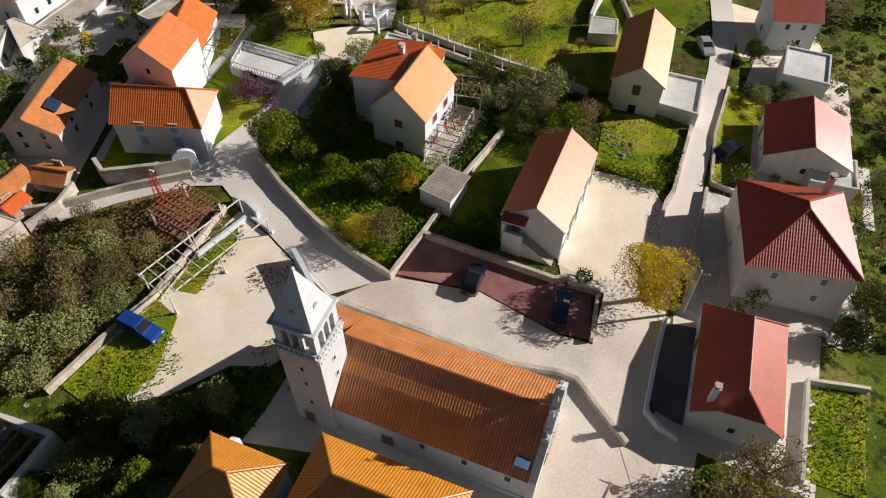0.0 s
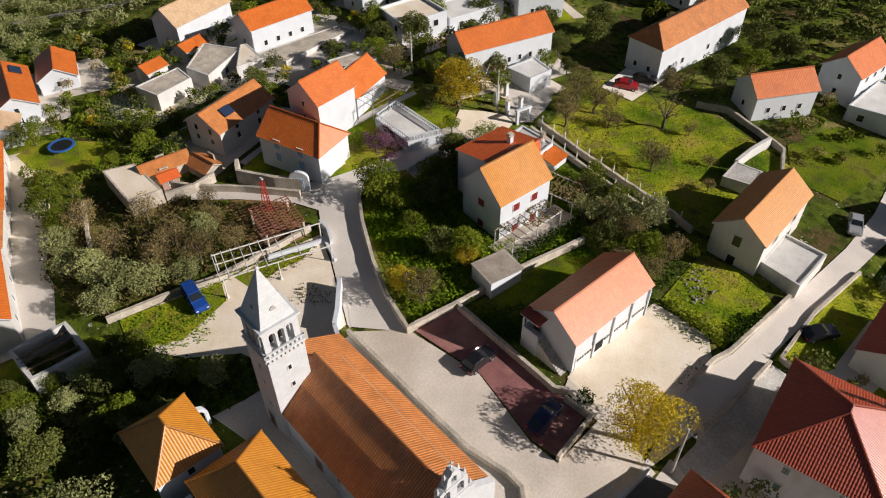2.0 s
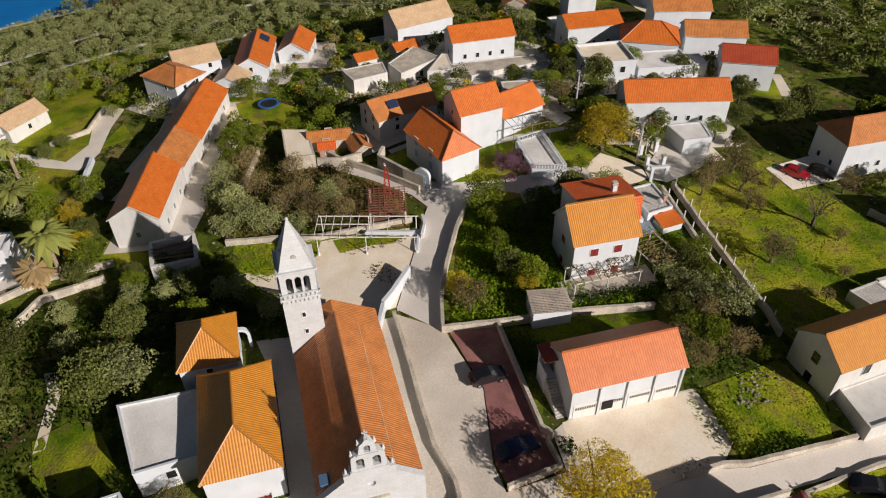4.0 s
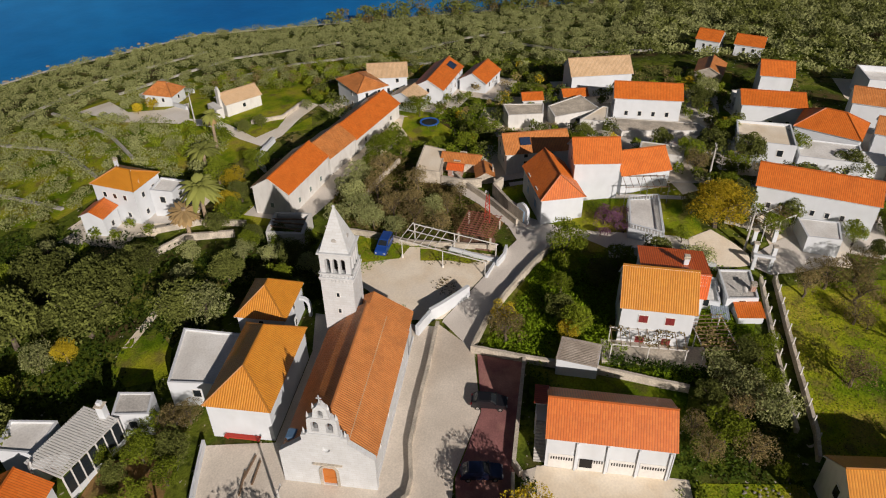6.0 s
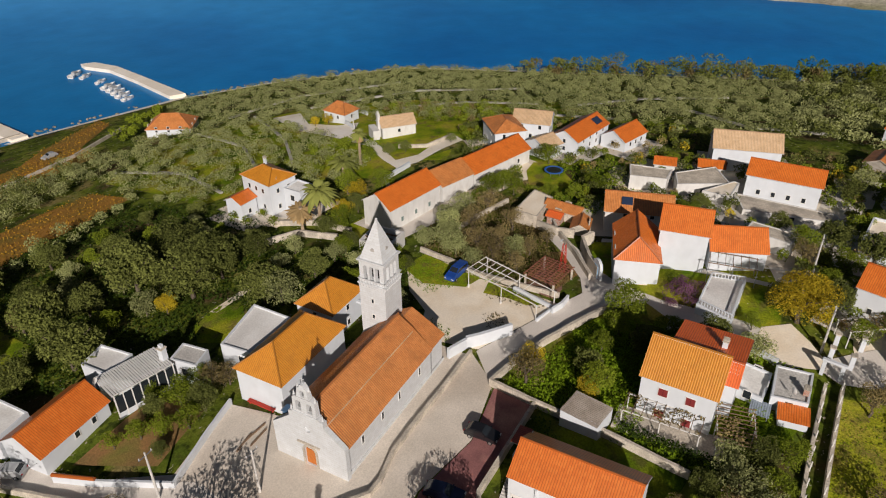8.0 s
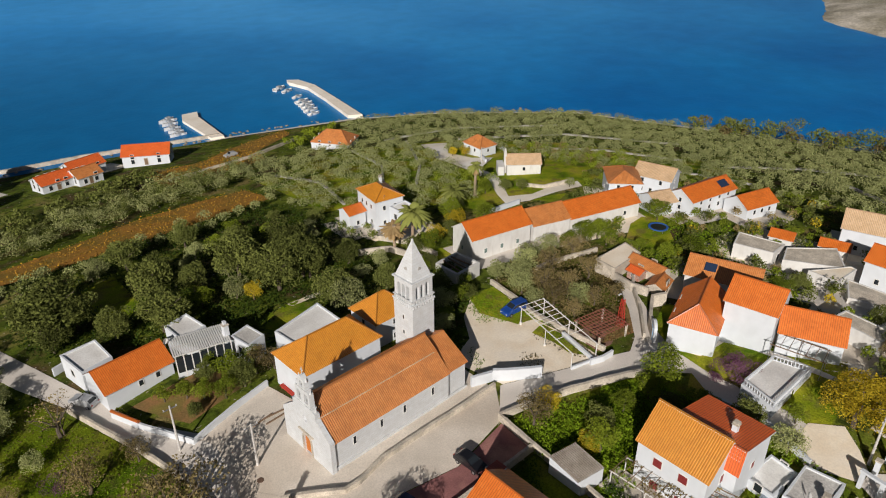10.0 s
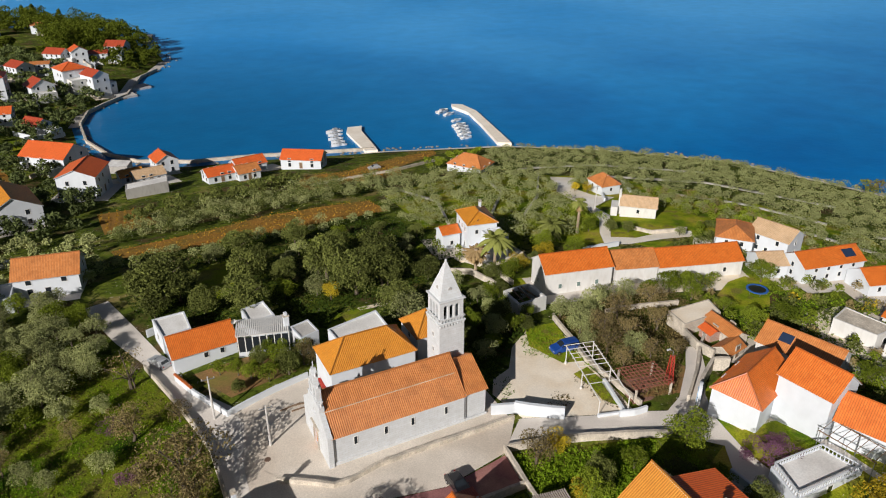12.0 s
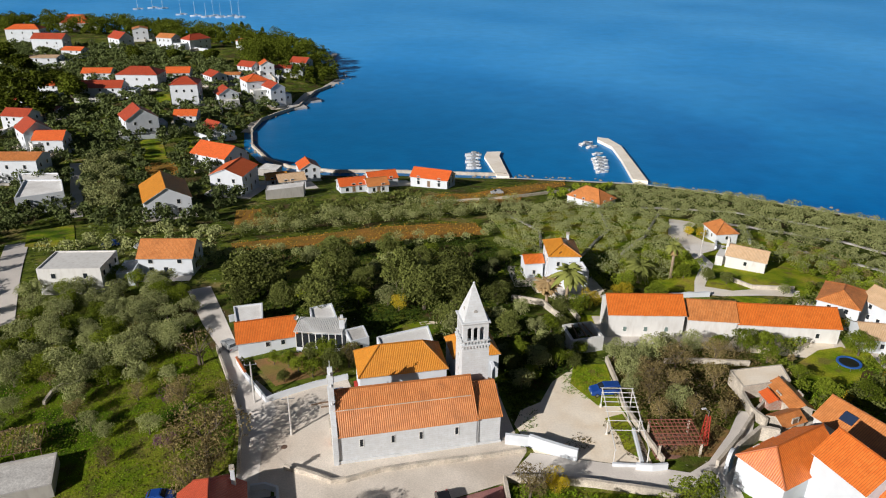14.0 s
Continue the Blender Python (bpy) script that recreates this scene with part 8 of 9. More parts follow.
def car(x, y, yaw, paint, label, length=4.2, van=False, z=None):
    top = thing("car", x, y, (gz(x, y) if z is None else z) + 0.09, yaw, label, "car")
    h, w = length / 2, 0.86
    if van:
        side = [(-h, 0.3), (-h + 0.02, 1.1), (-h + 0.12, 1.72), (h * 0.12, 1.78), (h * 0.5, 1.2), (h * 0.94, 0.98), (h, 0.7), (h - 0.02, 0.3)]
        glass = [(-h + 0.2, 1.18), (-h + 0.26, 1.62), (h * 0.1, 1.68), (h * 0.44, 1.2)]
    else:
        side = [(-h, 0.32), (-h + 0.02, 0.85), (-h + 0.28, 0.98), (-h * 0.62, 1.42), (0.1, 1.47), (h * 0.42, 0.98), (h * 0.93, 0.82), (h, 0.6), (h - 0.02, 0.32)]
        glass = [(-h + 0.5, 1.0), (-h * 0.58, 1.36), (0.08, 1.4), (h * 0.36, 1.0)]
    up = Matrix(((1, 0, 0, 0), (0, 0, -1, 0), (0, 1, 0, 0), (0, 0, 0, 1)))
    bm = prism(bmesh.new(), side, 2 * w, Matrix.Translation((0, w, 0)) @ up)
    for v in bm.verts:
        if v.co.z > 1.05:
            v.co.y *= 0.84
    bmesh.ops.bevel(bm, geom=list(bm.edges), offset=0.07, segments=2, affect="EDGES")
    body = part("body", bm, paint, top)
    bm = prism(bmesh.new(), glass, 2 * w * 0.93, Matrix.Translation((0, w * 0.93, 0)) @ up)
    for v in bm.verts:
        if v.co.z > 1.3:
            v.co.y *= 0.9
    part("side_glass", bm, GLASS, body)
    front = (h * 0.42, 0.98, 0.1, 1.47) if not van else (h * 0.5, 1.2, h * 0.12, 1.78)
    for nm, (x0, z0, x1, z1) in (("windscreen", front), ("rear_window", (-h + 0.28, 0.98, -h * 0.62, 1.42) if not van else (-h + 0.02, 1.12, -h + 0.12, 1.7))):
        way = Vector((x1 - x0, 0, z1 - z0))
        off = Vector((-way.z, 0, way.x)).normalized() * (0.03 if way.x < 0 else -0.03)
        off = off if off.z > 0 or nm == "windscreen" else -off
        a, b = Vector((x0, 0, z0)) + way * 0.12, Vector((x0, 0, z0)) + way * 0.9
        bm = bmesh.new()
        quad = [a + Vector((0, -0.66, 0)), a + Vector((0, 0.66, 0)), b + Vector((0, 0.58, 0)), b + Vector((0, -0.58, 0))]
        up_n = Vector((abs(way.z), 0, abs(way.x))).normalized() if nm == "windscreen" else Vector((-abs(way.z), 0, abs(way.x))).normalized()
        lo, hi = [bm.verts.new(q - up_n * 0.02) for q in quad], [bm.verts.new(q + up_n * 0.035) for q in quad]
        bm.faces.new(lo[::-1]), bm.faces.new(hi)
        for i in range(4):
            bm.faces.new((lo[i], lo[(i + 1) % 4], hi[(i + 1) % 4], hi[i]))
        part(nm, bm, GLASS, body)
    for sx in (-1, 1):
        for sy in (-1, 1):
            m = Matrix.Translation((sx * h * 0.62, sy * (w - 0.08), 0.31)) @ Matrix.Rotation(math.pi / 2, 4, "X")
            bm = bmesh.new()
            bmesh.ops.create_cone(bm, cap_ends=True, segments=14, radius1=0.31, radius2=0.31, depth=0.22)
            wheel = part("wheel", bm, TYRE, top, "", m)
            bm = bmesh.new()
            bmesh.ops.create_cone(bm, cap_ends=True, segments=10, radius1=0.19, radius2=0.17, depth=0.26)
            part("rim", bm, RIM, wheel)
    for sy in (-1, 1):
        part("headlight", boxes((h - 0.14, h + 0.01, sy * 0.62 - 0.16, sy * 0.62 + 0.16, 0.6, 0.76), bevel=0.03), LAMP, body)
        part("tail_light", boxes((-h - 0.01, -h + 0.08, sy * 0.66 - 0.12, sy * 0.66 + 0.12, 0.7, 0.9), bevel=0.02), TAIL, body)
        part("mirror", boxes((h * 0.3, h * 0.3 + 0.16, min(sy * w, sy * (w + 0.18)), max(sy * w, sy * (w + 0.18)), 0.95, 1.1), bevel=0.03), paint, body)
    return top


BLUE_PAINT, NAVY, RED_PAINT, SILVER, BLACK = car_paint("blue_car_paint", (0.015, 0.07, 0.32)), car_paint("navy_car_paint", (0.012, 0.02, 0.06)), car_paint("red_car_paint", (0.45, 0.012, 0.02)), car_paint("silver_car_paint", (0.42, 0.43, 0.44)), car_paint("black_car_paint", (0.015, 0.015, 0.018))
car(-31.0, -6.3, -5, BLUE_PAINT, "blue van parked on grass by a stone wall", 4.5, True)
car(6.6, 11.6, 98, NAVY, "dark blue car on the wine-red parking strip", 4.4)
car(-2.8, 11.6, 92, BLACK, "black car in the shade of the parking strip", 4.1)
car(-26.2, 67.4, 30, RED_PAINT, "bright red car in an upper yard", 3.9)
car(-25.6, 71.6, 35, BLACK, "black car in an upper yard", 4.0)
car(13.4, 64.8, -66, SILVER, "silver car parked in the upper lane", 4.3)
car(19.3, 43.3, 60, BLACK, "dark car in a shaded yard beside a house", 4.2)
car(31.4, 0.6, 176, BLUE_PAINT, "small blue car near the lower lane", 3.6)
car(25.2, -35.6, -62, SILVER, "silver car parked in the lane", 4.1)
car(49.8, -95.6, 40, SILVER, "pale car beside the lower houses", 4.2)
car(58.0, -99.0, 20, BLUE_PAINT, "blue car beside the lower houses", 4.2)
car(-52.6, -139, 0, SILVER, "pale car near the shore", 4.2)

# ---- white pergola frame over the dirt yard's edge ----
perg = thing("pergola", -29.3, 3.5, gz(-29.3, 3.5), -16.3, "bare white concrete pergola frame beside a wall", "pergola")
for y in (-6.4, 0.0, 6.4):
    part("post", tube(bmesh.new(), [(2.1, y, -0.3), (2.1, y, 0.25), (2.1, y, 0.3), (2.1, y, 2.75)], (0.18, 0.18, 0.07, 0.06), 8), WHITE_POST, perg)
    part("post", tube(bmesh.new(), [(-2.1, y, -0.3), (-2.1, y, 3.0)], (0.09, 0.08), 8), WHITE_POST, perg)
part("front_beam", boxes((2.04, 2.16, -6.8, 6.7, 2.74, 2.88), bevel=0.02), WHITE_POST, perg)
part("back_beam", boxes((-2.16, -2.04, -6.8, 6.7, 2.98, 3.12), bevel=0.02), WHITE_POST, perg)
part("middle_beam", boxes((-0.56, -0.44, -6.8, 1.0, 2.88, 3.0), bevel=0.02), WHITE_POST, perg)
for k in range(8):
    y = -6.7 + k * 1.1 + (0.9 * (k - 5) if k > 5 else 0)
    part("cross_bar", tube(bmesh.new(), [(-2.3, y, 3.12), (2.4, y, 2.92)], (0.05, 0.05), 5), WHITE_POST, perg)
part("parapet", boxes((-1.75, -1.35, -0.6, 6.5, -0.3, 0.95), (-2.2, 2.3, 6.5, 6.85, -0.3, 0.8), bevel=0.03), WHITE, perg, "low white parapet wall")
garden_wall("wall_dirt_yard", [(-27.8, 10.6), (-29.6, 11.4), (-31.6, 11.6)], 1.1, 0.35, material=WHITE, label="low white wall at the end of the pergola")

# reddish shelter and the red lattice mast
shel = thing("shelter", -34.7, 7.4, gz(-34.7, 7.4), -10.4, "open shelter with a rusty red lattice roof", "shelter")
for x in (-2.7, 2.7):
    for y in (-2.4, 2.4):
        part("post", boxes((x - 0.12, x + 0.12, y - 0.12, y + 0.12, -0.3, 2.3)), LIMESTONE, shel)
BRICKISH = plain("faded_red_brown_metal", (0.30, 0.11, 0.07), 0.8)
for k in range(11):
    part("roof_bar", boxes((-3.0 + k * 0.58, -2.92 + k * 0.58, -2.7, 2.7, 2.34, 2.42)), BRICKISH, shel)
for k in range(8):
    part("roof_lath", boxes((-3.1, 3.1, -2.6 + k * 0.72, -2.5 + k * 0.72, 2.43, 2.49)), BRICKISH, shel)
part("floor_slab", boxes((-3, 3, -2.6, 2.6, -0.3, 0.16)), mottled("reddish_slab", (0.30, 0.16, 0.11), (0.22, 0.12, 0.09), 0.8, 5.0), shel)
mast = thing("lattice_mast", -38.6, 8.2, gz(-38.6, 8.2), 0, "red painted lattice mast with a street lamp", "mast")
for sx, sy in ((-1, -1), (1, -1), (1, 1), (-1, 1)):
    part("leg", tube(bmesh.new(), [(sx * 0.45, sy * 0.45, -0.2), (sx * 0.2, sy * 0.2, 5.0)], (0.06, 0.05), 5), RUST, mast)
for k in range(8):
    z0, z1 = k * 0.62, (k + 1) * 0.62
    r0, r1 = 0.45 - 0.05 * z0, 0.45 - 0.05 * z1
    for turn in range(4):
        m = Matrix.Rotation(turn * math.pi / 2, 4, "Z")
        part("brace", tube(bmesh.new(), [m @ Vector((-r0, -r0, z0)), m @ Vector((r1, -r1, z1))], (0.035, 0.035), 4), RUST, mast)
part("lamp_arm", tube(bmesh.new(), [(0, 0, 4.8), (0, 0, 5.6), (0.5, -0.2, 5.9)], (0.05, 0.05, 0.04), 6), METAL, mast)
part("lamp_head", boxes((0.35, 1.0, -0.42, -0.14, 5.85, 6.0), bevel=0.04), LAMP, mast)


# ---- poles ----
def utility_pole(x, y, height, label="grey concrete utility pole with a cross arm"):
    top = thing("utility_pole", x, y, gz(x, y), 0, label, "pole")
    part("pole", tube(bmesh.new(), [(0, 0, -0.3), (0, 0, height)], (0.17, 0.10), 8), CONCRETE, top)
    part("cross_arm", boxes((-0.9, 0.9, -0.05, 0.05, height - 0.5, height - 0.4)), METAL, top)
    for s in (-0.8, 0.0, 0.8):
        part("insulator", boxes((s - 0.05, s + 0.05, -0.05, 0.05, height - 0.4, height - 0.2)), LAMP, top)
    return top


utility_pole(18.2, 16.5, 7.4)
utility_pole(20.3, -16.2, 7.2, "weathered utility pole beside the garden wall")
utility_pole(-33.0, 44.6, 7.0)
utility_pole(-77.0, -57.0, 6.5)
utility_pole(-49.4, 42.0, 7.0)
utility_pole(15.0, -6.5, 6.5, "street lamp pole at the edge of the church yard")

# ---- gates, arch, yard things ----
arch_t = thing("arch_gate", -15.6, -14.0, gz(-15.6, -14), 90, "white round-topped arch gate", "gate")
bm = bmesh.new()
for k in range(12):
    a0, a1 = math.pi * k / 12, math.pi * (k + 1) / 12
    prism(bm, [(0.8 * math.cos(a0), 0.8 * math.sin(a0)), (1.15 * math.cos(a0), 1.15 * math.sin(a0)), (1.15 * math.cos(a1), 1.15 * math.sin(a1)), (0.8 * math.cos(a1), 0.8 * math.sin(a1))], 0.5, Matrix.Translation((0, 0.25, 1.9)) @ Matrix.Rotation(math.pi / 2, 4, "X"))
bmesh.ops.remove_doubles(bm, verts=bm.verts, dist=0.001)
part("arch_ring", bm, WHITE, arch_t)
for s in (-1, 1):
    part("pier", boxes((min(s * 0.8, s * 1.15), max(s * 0.8, s * 1.15), -0.25, 0.25, -0.3, 1.92)), WHITE, arch_t)
arch_c = thing("arch_gate", -29.0, 46.0, gz(-29.0, 46.0), 80, "white flat-topped gate over a village path", "gate")
for s in (-1, 1):
    part("pier", boxes((s * 1.05 - 0.22, s * 1.05 + 0.22, -0.22, 0.22, -0.3, 2.2), bevel=0.02), WHITE, arch_c)
part("lintel", boxes((-1.4, 1.4, -0.26, 0.26, 2.2, 2.5), bevel=0.03), WHITE, arch_c)
arch_b = thing("arch_gate", -38.9, 13.6, gz(-38.9, 13.6), 40, "white round arch over a pale blue garden door", "gate")
bm = bmesh.new()
prism(bm, [(-1.3, -0.3), (1.3, -0.3), (1.3, 2.2)] + [(1.3 * math.cos(math.pi * k / 8), 2.2 + 1.0 * math.sin(math.pi * k / 8)) for k in range(1, 8)] + [(-1.3, 2.2)], 0.45, Matrix.Translation((0, 0.2, 0)) @ Matrix.Rotation(math.pi / 2, 4, "X"))
part("arch_wall", bm, WHITE, arch_b)
part("garden_door", boxes((-0.6, 0.6, -0.32, 0.28, 0, 2.2)), SHUTTER_BLUE, arch_b, "pale blue door")
for i, (x, y) in enumerate(((-31.8, 45.6), (-31.4, 48.0), (-34.6, 46.0), (-35.4, 49.0))):
    gp = thing("gate_pillar", x, y, gz(x, y), 0, "white stone gate pillar with a cap", "pillar", "pillars of the upper gate")
    part("shaft", boxes((-0.28, 0.28, -0.28, 0.28, -0.3, 2.2), bevel=0.02), WHITE, gp)
    part("cap", boxes((-0.38, 0.38, -0.38, 0.38, 2.2, 2.36), bevel=0.03), LIMESTONE, gp)
for i, (x, y, yaw) in enumerate(((9.2, -11.6, 3), (10.6, -12.6, 8), (8.6, -12.5, -4))):
    lg = thing("timber_beam", x, y, gz(x, y) + 0.08, yaw, "old dark timber beam lying on the paving", "beam", "beams in the church yard")
    part("beam", boxes((-1.5, 1.5, -0.09, 0.09, 0, 0.17), bevel=0.015), WOOD, lg)
mh = thing("manhole_cover", 16.0, -4.2, gz(16, -4.2) + 0.1, 0, "round rusty manhole cover in the paving", "manhole")
bm = bmesh.new()
bmesh.ops.create_cone(bm, cap_ends=True, segments=20, radius1=0.42, radius2=0.4, depth=0.04)
part("cover", bm, plain("rusty_iron", (0.16, 0.10, 0.07), 0.8, 0.3), mh)
tr = thing("trampoline", -72.8, -6.0, gz(-72.8, -6), 0, "round blue trampoline in a garden", "trampoline")
BLUE_PAD = plain("blue_pad", (0.03, 0.12, 0.40), 0.5)
bm = bmesh.new()
ring = [[bm.verts.new((r * math.cos(2 * math.pi * k / 24), r * math.sin(2 * math.pi * k / 24), z)) for k in range(24)] for r, z in ((1.9, 0.72), (1.9, 0.82), (1.5, 0.82), (1.5, 0.72))]
for i in range(4):
    for k in range(24):
        bm.faces.new((ring[i][k], ring[i][(k + 1) % 24], ring[(i + 1) % 4][(k + 1) % 24], ring[(i + 1) % 4][k]))
part("pad", bm, BLUE_PAD, tr)
bm = bmesh.new()
bmesh.ops.create_circle(bm, cap_ends=True, segments=24, radius=1.52, matrix=Matrix.Translation((0, 0, 0.76)))
part("mat", bm, BLACK, tr)
for k in range(6):
    q = 2 * math.pi * k / 6
    part("leg", tube(bmesh.new(), [(1.75 * math.cos(q), 1.75 * math.sin(q), -0.1), (1.75 * math.cos(q), 1.75 * math.sin(q), 0.74)], (0.035, 0.035), 5), METAL, tr)

# posts along the meadow walls
for k in range(12):
    x = -26.4 + k * 2.25
    fp = thing("fence_post", x, 47.3 - k * 0.07, gz(x, 47.2) + 0.6, 0, "pale concrete fence post on a stone wall", "fence post", "posts along the meadow wall")
    part("post", boxes((-0.07, 0.07, -0.07, 0.07, 0, 1.5), bevel=0.01), WHITE_POST, fp)
for k in range(10):
    x = -25.0 + k * 2.3
    fp = thing("fence_post", x, 45.5 - k * 0.06, gz(x, 45.4) + 0.4, 0, "pale concrete fence post on a stone wall", "fence post", "posts along the meadow wall")
    part("post", boxes((-0.07, 0.07, -0.07, 0.07, 0, 1.4), bevel=0.01), WHITE_POST, fp)


# ---- terraces with rails ----
def balustrade(parent, points, z, height=0.75, gap=0.42):
    """Small posts under a rail, along a line in the parent's frame."""
    for (ax, ay), (bx, by) in zip(points, points[1:]):
        length = math.hypot(bx - ax, by - ay)
        turn = math.degrees(math.atan2(by - ay, bx - ax))
        part("rail", boxes((0, length, -0.1, 0.1, height - 0.1, height)), WHITE, parent, "", pose(ax, ay, z, 0, 0, turn))
        n_ = max(2, int(length / gap))
        for k in range(n_ + 1):
            s = k / n_
            put("baluster", BALUSTER, parent, pose(ax + (bx - ax) * s, ay + (by - ay) * s, z))


BALUSTER = finish(tube(bmesh.new(), [(0, 0, 0), (0, 0, 0.18), (0, 0, 0.4), (0, 0, 0.66)], (0.05, 0.09, 0.05, 0.07), 6), "baluster", WHITE)
tc = TERRACE.location
corners = [(x - tc.x, y - tc.y) for x, y in ((-42.2, 29.3), (-34.7, 28.95), (-33.1, 33.4), (-43.2, 33.7), (-42.2, 29.3))]
balustrade(TERRACE, corners, 4.5 - tc.z)
arb = thing("arbour", -44.2, 31.6, 4.4, 98, "rusty iron arbour frame over a terrace", "arbour")
for k in range(7):
    part("rafter", tube(bmesh.new(), [(-3.2 + k * 1.05, -1.6, 2.3), (-3.2 + k * 1.05, 1.6, 2.5)], (0.04, 0.04), 4), WOOD, arb)
for s in (-1, 1):
    part("beam", boxes((-3.4, 3.4, s * 1.6 - 0.05, s * 1.6 + 0.05, 2.26, 2.36)), WOOD, arb)
    for x in (-3.2, 0, 3.2):
        part("post", tube(bmesh.new(), [(x, s * 1.6, -1.5), (x, s * 1.6, 2.3)], (0.05, 0.05), 5), METAL, arb)


# arbours round the two-roofed house
def arbour(x, y, z, yaw, length, width, height, label, bars=8, material=None, leaf=None):
    top = thing("arbour", x, y, z, yaw, label, "arbour")
    material = material or WHITE_POST
    for sx in (-1, 0, 1):
        for sy in (-1, 1):
            part("post", tube(bmesh.new(), [(sx * length / 2, sy * width / 2, -0.6), (sx * length / 2, sy * width / 2, height)], (0.08, 0.07), 6), material, top)
    for sy in (-1, 1):
        part("beam", boxes((-length / 2 - 0.2, length / 2 + 0.2, sy * width / 2 - 0.05, sy * width / 2 + 0.05, height, height + 0.12)), material, top)
    for k in range(bars):
        px = -length / 2 + k * length / (bars - 1)
        part("rafter", boxes((px - 0.035, px + 0.035, -width / 2 - 0.2, width / 2 + 0.2, height + 0.12, height + 0.2)), WOOD, top)
    if leaf:
        rng = np.random.default_rng(int(abs(x * 10)))
        count = int(length * width * 22)
        c = rng.uniform(-1, 1, (count, 3)) * [length / 2, width / 2, 0.15] + [0, 0, height + 0.25]
        c = c[np.array([noise.noise(Vector(q) * 0.6) for q in c]) > -0.12]
        v, f = sprays(c, rng.normal(size=c.shape) * 0.4 + [0, 0, 1], 0.16, rng, 0.5)
        put("vine", mesh_of("vine", v, f.tolist(), LEAF[leaf]), top)
    return top


arbour(-12.6, 29.6, gz(-12.6, 29.6), 90, 8.6, 3.0, 2.5, "white arbour with thin brown vines before the house", 9, leaf="brown")
arbour(-38.0, 49.0, gz(-38.0, 49.0), 125, 6.0, 2.6, 2.4, "white arbour with brown vines beside the gate", 8, leaf="brown")
arbour(-14.2, 37.2, gz(-14.2, 37.2), 10, 6.0, 4.0, 2.6, "timber arbour overgrown with brown vines", 10, leaf="brown")
arbour(53.0, -15.6, gz(53.0, -15.6), 10, 6.6, 6.0, 2.6, "low timber arbour overgrown with bare dark vines", 12, WOOD, "brown")
terrace_slab = thing("terrace", -12.4, 30.0, gz(-12.4, 30), 0, "pale paved terrace on a low wall", "terrace")
part("slab", boxes((-1.9, 1.9, -5.6, 6.6, -0.5, 0.35)), LIMESTONE, terrace_slab)

# slatted white roof of the garden house
slat = thing("veranda", 9.5, -31.0, gz(9.5, -31), -14.5, "white veranda with a slatted roof and glazed front", "veranda")
vz = 2.35 - gz(9.5, -31)
part("back_wall", boxes((-3.9, 3.9, -2.3, -2.1, -0.5, vz + 0.2)), WHITE, slat)
for k in range(26):
    x = -3.95 + k * 0.315
    part("slat", boxes((x, x + 0.22, -2.45, 2.5, vz + 0.16, vz + 0.24)), FRAME, slat)
for y in (-2.2, 0.0, 2.3):
    part("beam", boxes((-4.0, 4.1, y - 0.07, y + 0.07, vz, vz + 0.15)), FRAME, slat)
for k in range(8):
    x = -3.9 + k * 1.11
    part("post", boxes((x - 0.07, x + 0.07, 2.22, 2.36, -0.5, vz)), FRAME, slat)
    if k < 7:
        part("glazing", boxes((x + 0.07, x + 1.04, 2.27, 2.3, 0.95, vz - 0.3)), GLASS, slat)
        part("apron", boxes((x + 0.07, x + 1.04, 2.24, 2.33, -0.5, 0.95)), WHITE, slat)
th = thing("chimney_stack", 6.1, -29.4, gz(6.1, -29.4), 0, "white square chimney with a pot", "chimney")
part("brick_shaft", boxes((-0.4, 0.4, -0.4, 0.4, -0.3, 5.6), bevel=0.02), WHITE, th)
part("cap", boxes((-0.5, 0.5, -0.5, 0.5, 5.6, 5.72)), LIMESTONE, th)
part("pot", boxes((-0.25, 0.25, -0.25, 0.25, 5.72, 6.2), bevel=0.03), WHITE, th)
# hedges
def hedge(x0, y0, x1, y1, width, height, label="clipped dark green hedge", leaf="hedge"):
    rng = np.random.default_rng(int(abs(x0 * 7 + y0)))
    length = math.hypot(x1 - x0, y1 - y0)
    top = thing("hedge", (x0 + x1) / 2, (y0 + y1) / 2, gz((x0 + x1) / 2, (y0 + y1) / 2), math.degrees(math.atan2(y1 - y0, x1 - x0)), label, "hedge")
    count = int(length * (width + 2 * height) * 26)
    c = rng.uniform(-1, 1, (count, 3)) * [length / 2, width / 2, height / 2] + [0, 0, height / 2]
    v, f = sprays(c, rng.normal(size=c.shape), 0.17, rng, 0.4)
    put("leaves", mesh_of("leaves", v, f.tolist(), LEAF[leaf]), top)


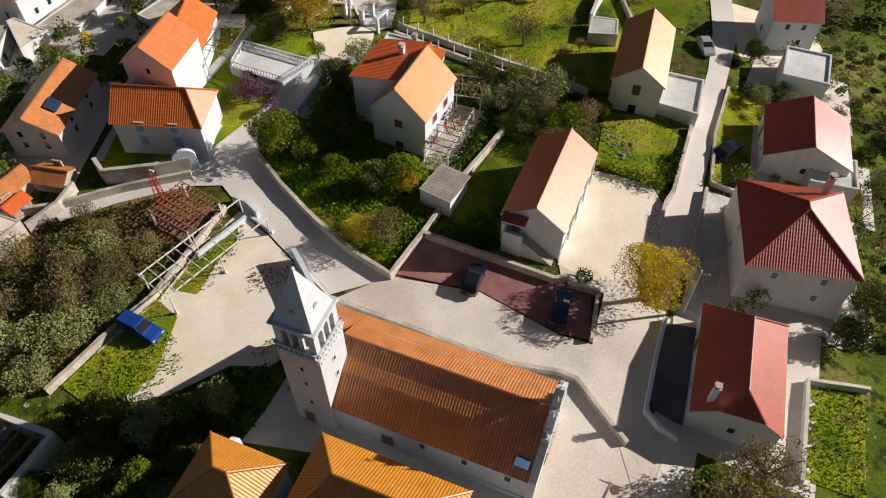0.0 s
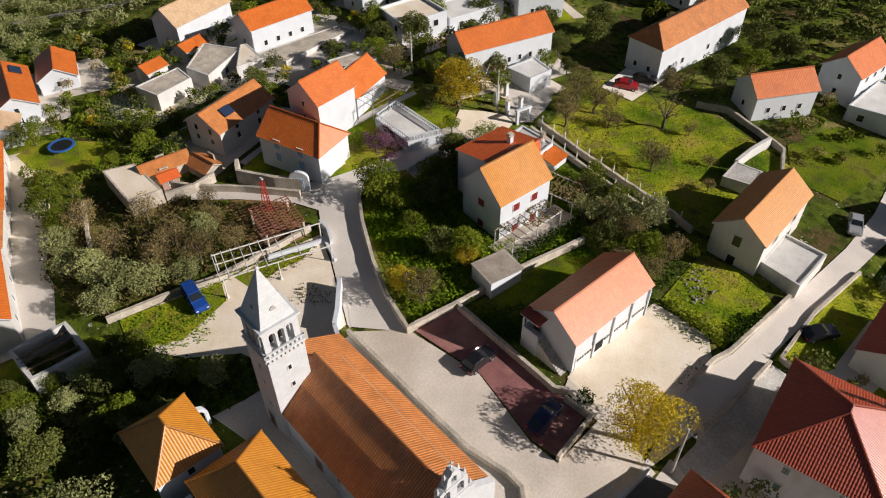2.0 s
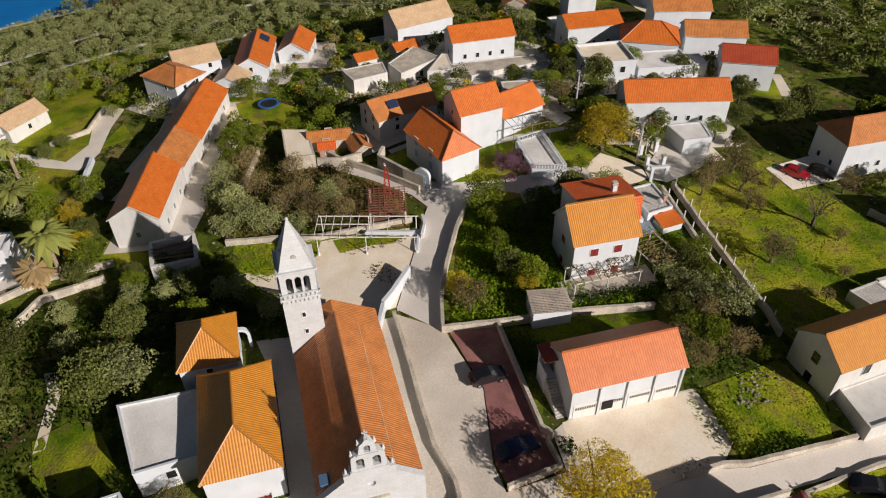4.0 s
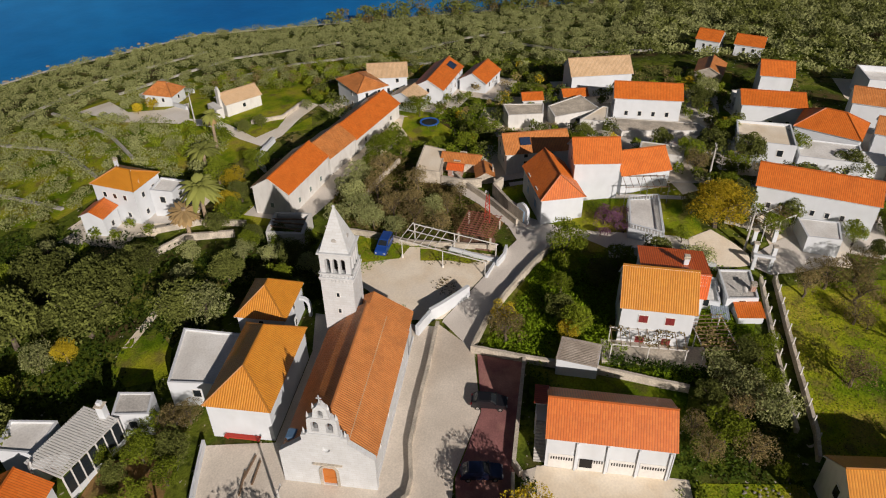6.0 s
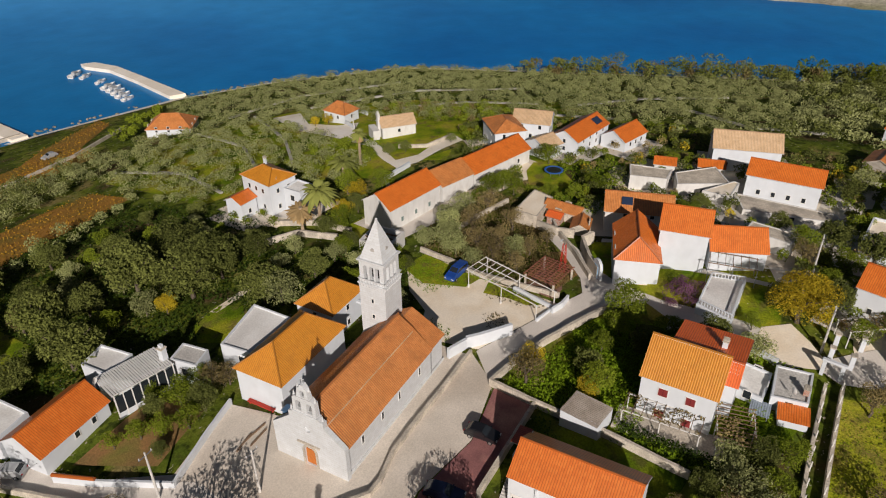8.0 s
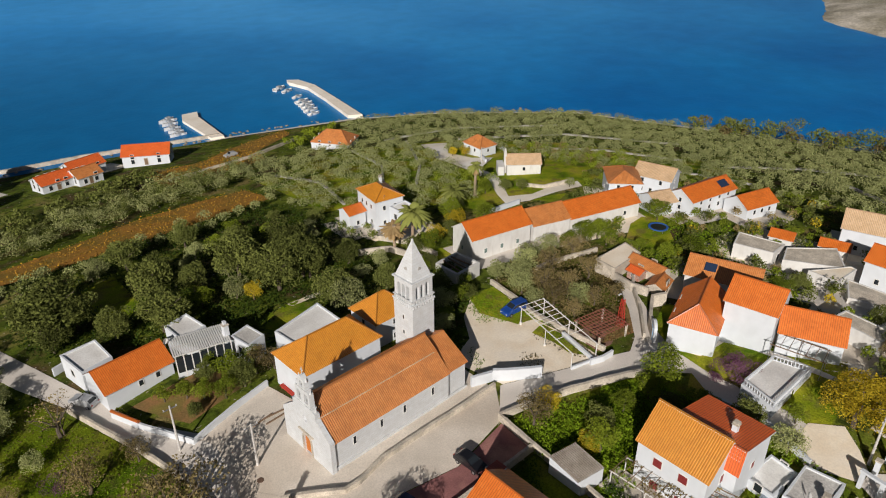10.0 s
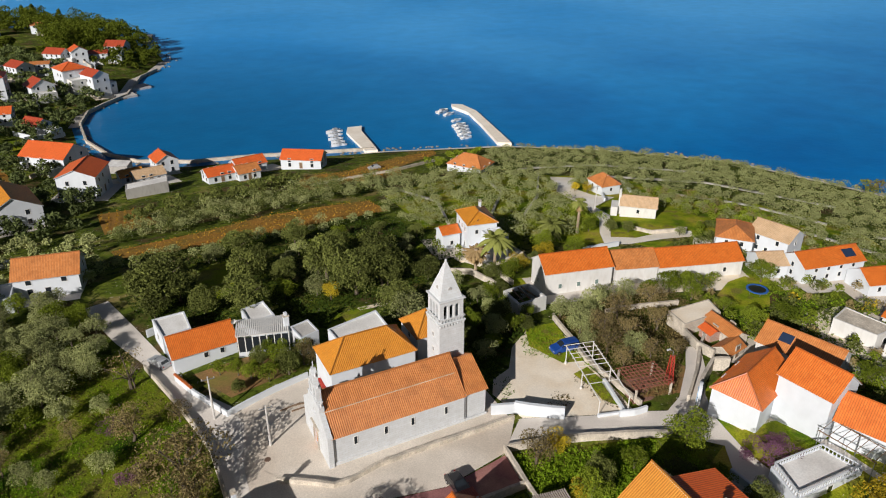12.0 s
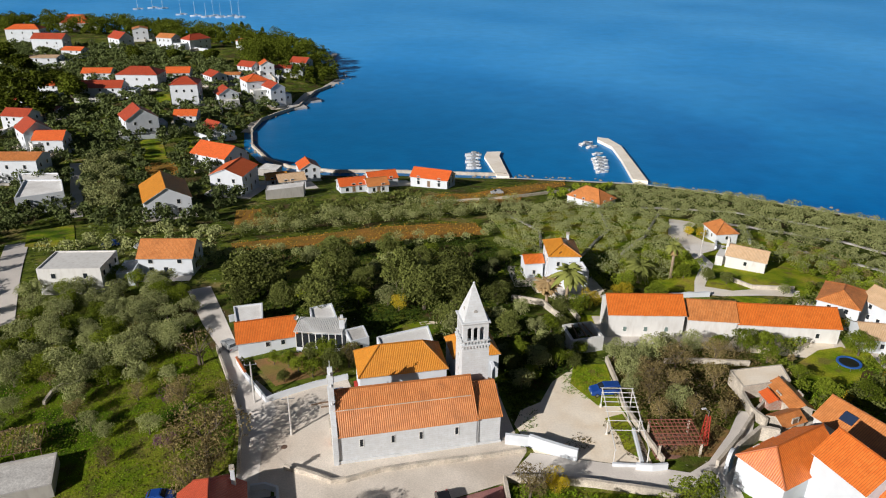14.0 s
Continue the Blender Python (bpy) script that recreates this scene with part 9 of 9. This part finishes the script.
hedge(-10.4, 25.4, -9.6, 36.4, 1.2, 1.5)
hedge(5.2, 33.6, 13.0, 33.0, 1.3, 1.3, "loose hedge of green shrubs above the yard", "citrus")
hedge(13.4, 33.5, 13.6, 40.0, 1.2, 1.2, "loose hedge of green shrubs above the yard", "hedge")
hedge(7.0, 16.4, 8.6, 16.6, 1.4, 1.2, "dense shrub at the yard corner", "hedge")
hedge(19.6, 57.6, 25.0, 58.4, 1.6, 1.8, "dark hedge behind a lawn", "hedge")
hedge(20, -19.5, 23, -30, 0.8, 0.6, "low green planting along a garden wall", "citrus")
hedge(8.0, -29.6, 13.0, -25.6, 1.0, 1.0, "green shrubs before the veranda", "citrus")
# stone heaps
verts, faces = [], []
rng = np.random.default_rng(8)
for _ in range(90):
    k = rng.random()
    cx, cy = (7.4 + rng.normal() * 1.0 - 2.5 * k, 36.0 + 6.5 * k + rng.normal() * 0.5) if rng.random() < 0.75 else (20.6 + rng.normal() * 0.8, 38 + rng.normal() * 1.4)
    me = ROCKS[rng.integers(4)]
    s, base = rng.uniform(0.10, 0.24), len(verts)
    z = gz(cx, cy) + s * 0.2 + rng.random() * 0.3
    verts += [(cx + s * v.co.x, cy + s * v.co.y, z + s * v.co.z) for v in me.vertices]
    faces += [tuple(base + i for i in f.vertices) for f in me.polygons]
tagged(put("stone_heap", mesh_of("stone_heap", verts, faces, mottled("lichened_stone", (0.36, 0.33, 0.27), (0.22, 0.20, 0.16), 1.2, 6.0))), "tumbled pale stones of an old wall on the grass", "stones", kind="stuff")


# dishes and water heaters on roofs
def dish(x, y, z, yaw):
    top = thing("satellite_dish", x, y, z, yaw, "small white satellite dish on a roof", "satellite dish")
    bm = bmesh.new()
    rings = []
    for r, d in ((0.02, 0.0), (0.2, 0.03), (0.36, 0.1), (0.44, 0.16)):
        rings.append([bm.verts.new((r * math.cos(2 * math.pi * k / 14), d, 0.8 + r * math.sin(2 * math.pi * k / 14))) for k in range(14)])
    for a, b in zip(rings, rings[1:]):
        for k in range(14):
            bm.faces.new((a[k], a[(k + 1) % 14], b[(k + 1) % 14], b[k]))
    part("dish", bm, FRAME, top)
    part("mount", tube(bmesh.new(), [(0, -0.05, -0.4), (0, -0.05, 0.8)], (0.03, 0.03), 5), METAL, top)


dish(13.6, -33.2, 2.4, 20)
dish(-21.9, 42.1, 3.95, 40)
dish(-39.4, -48.4, 3.0, 30)
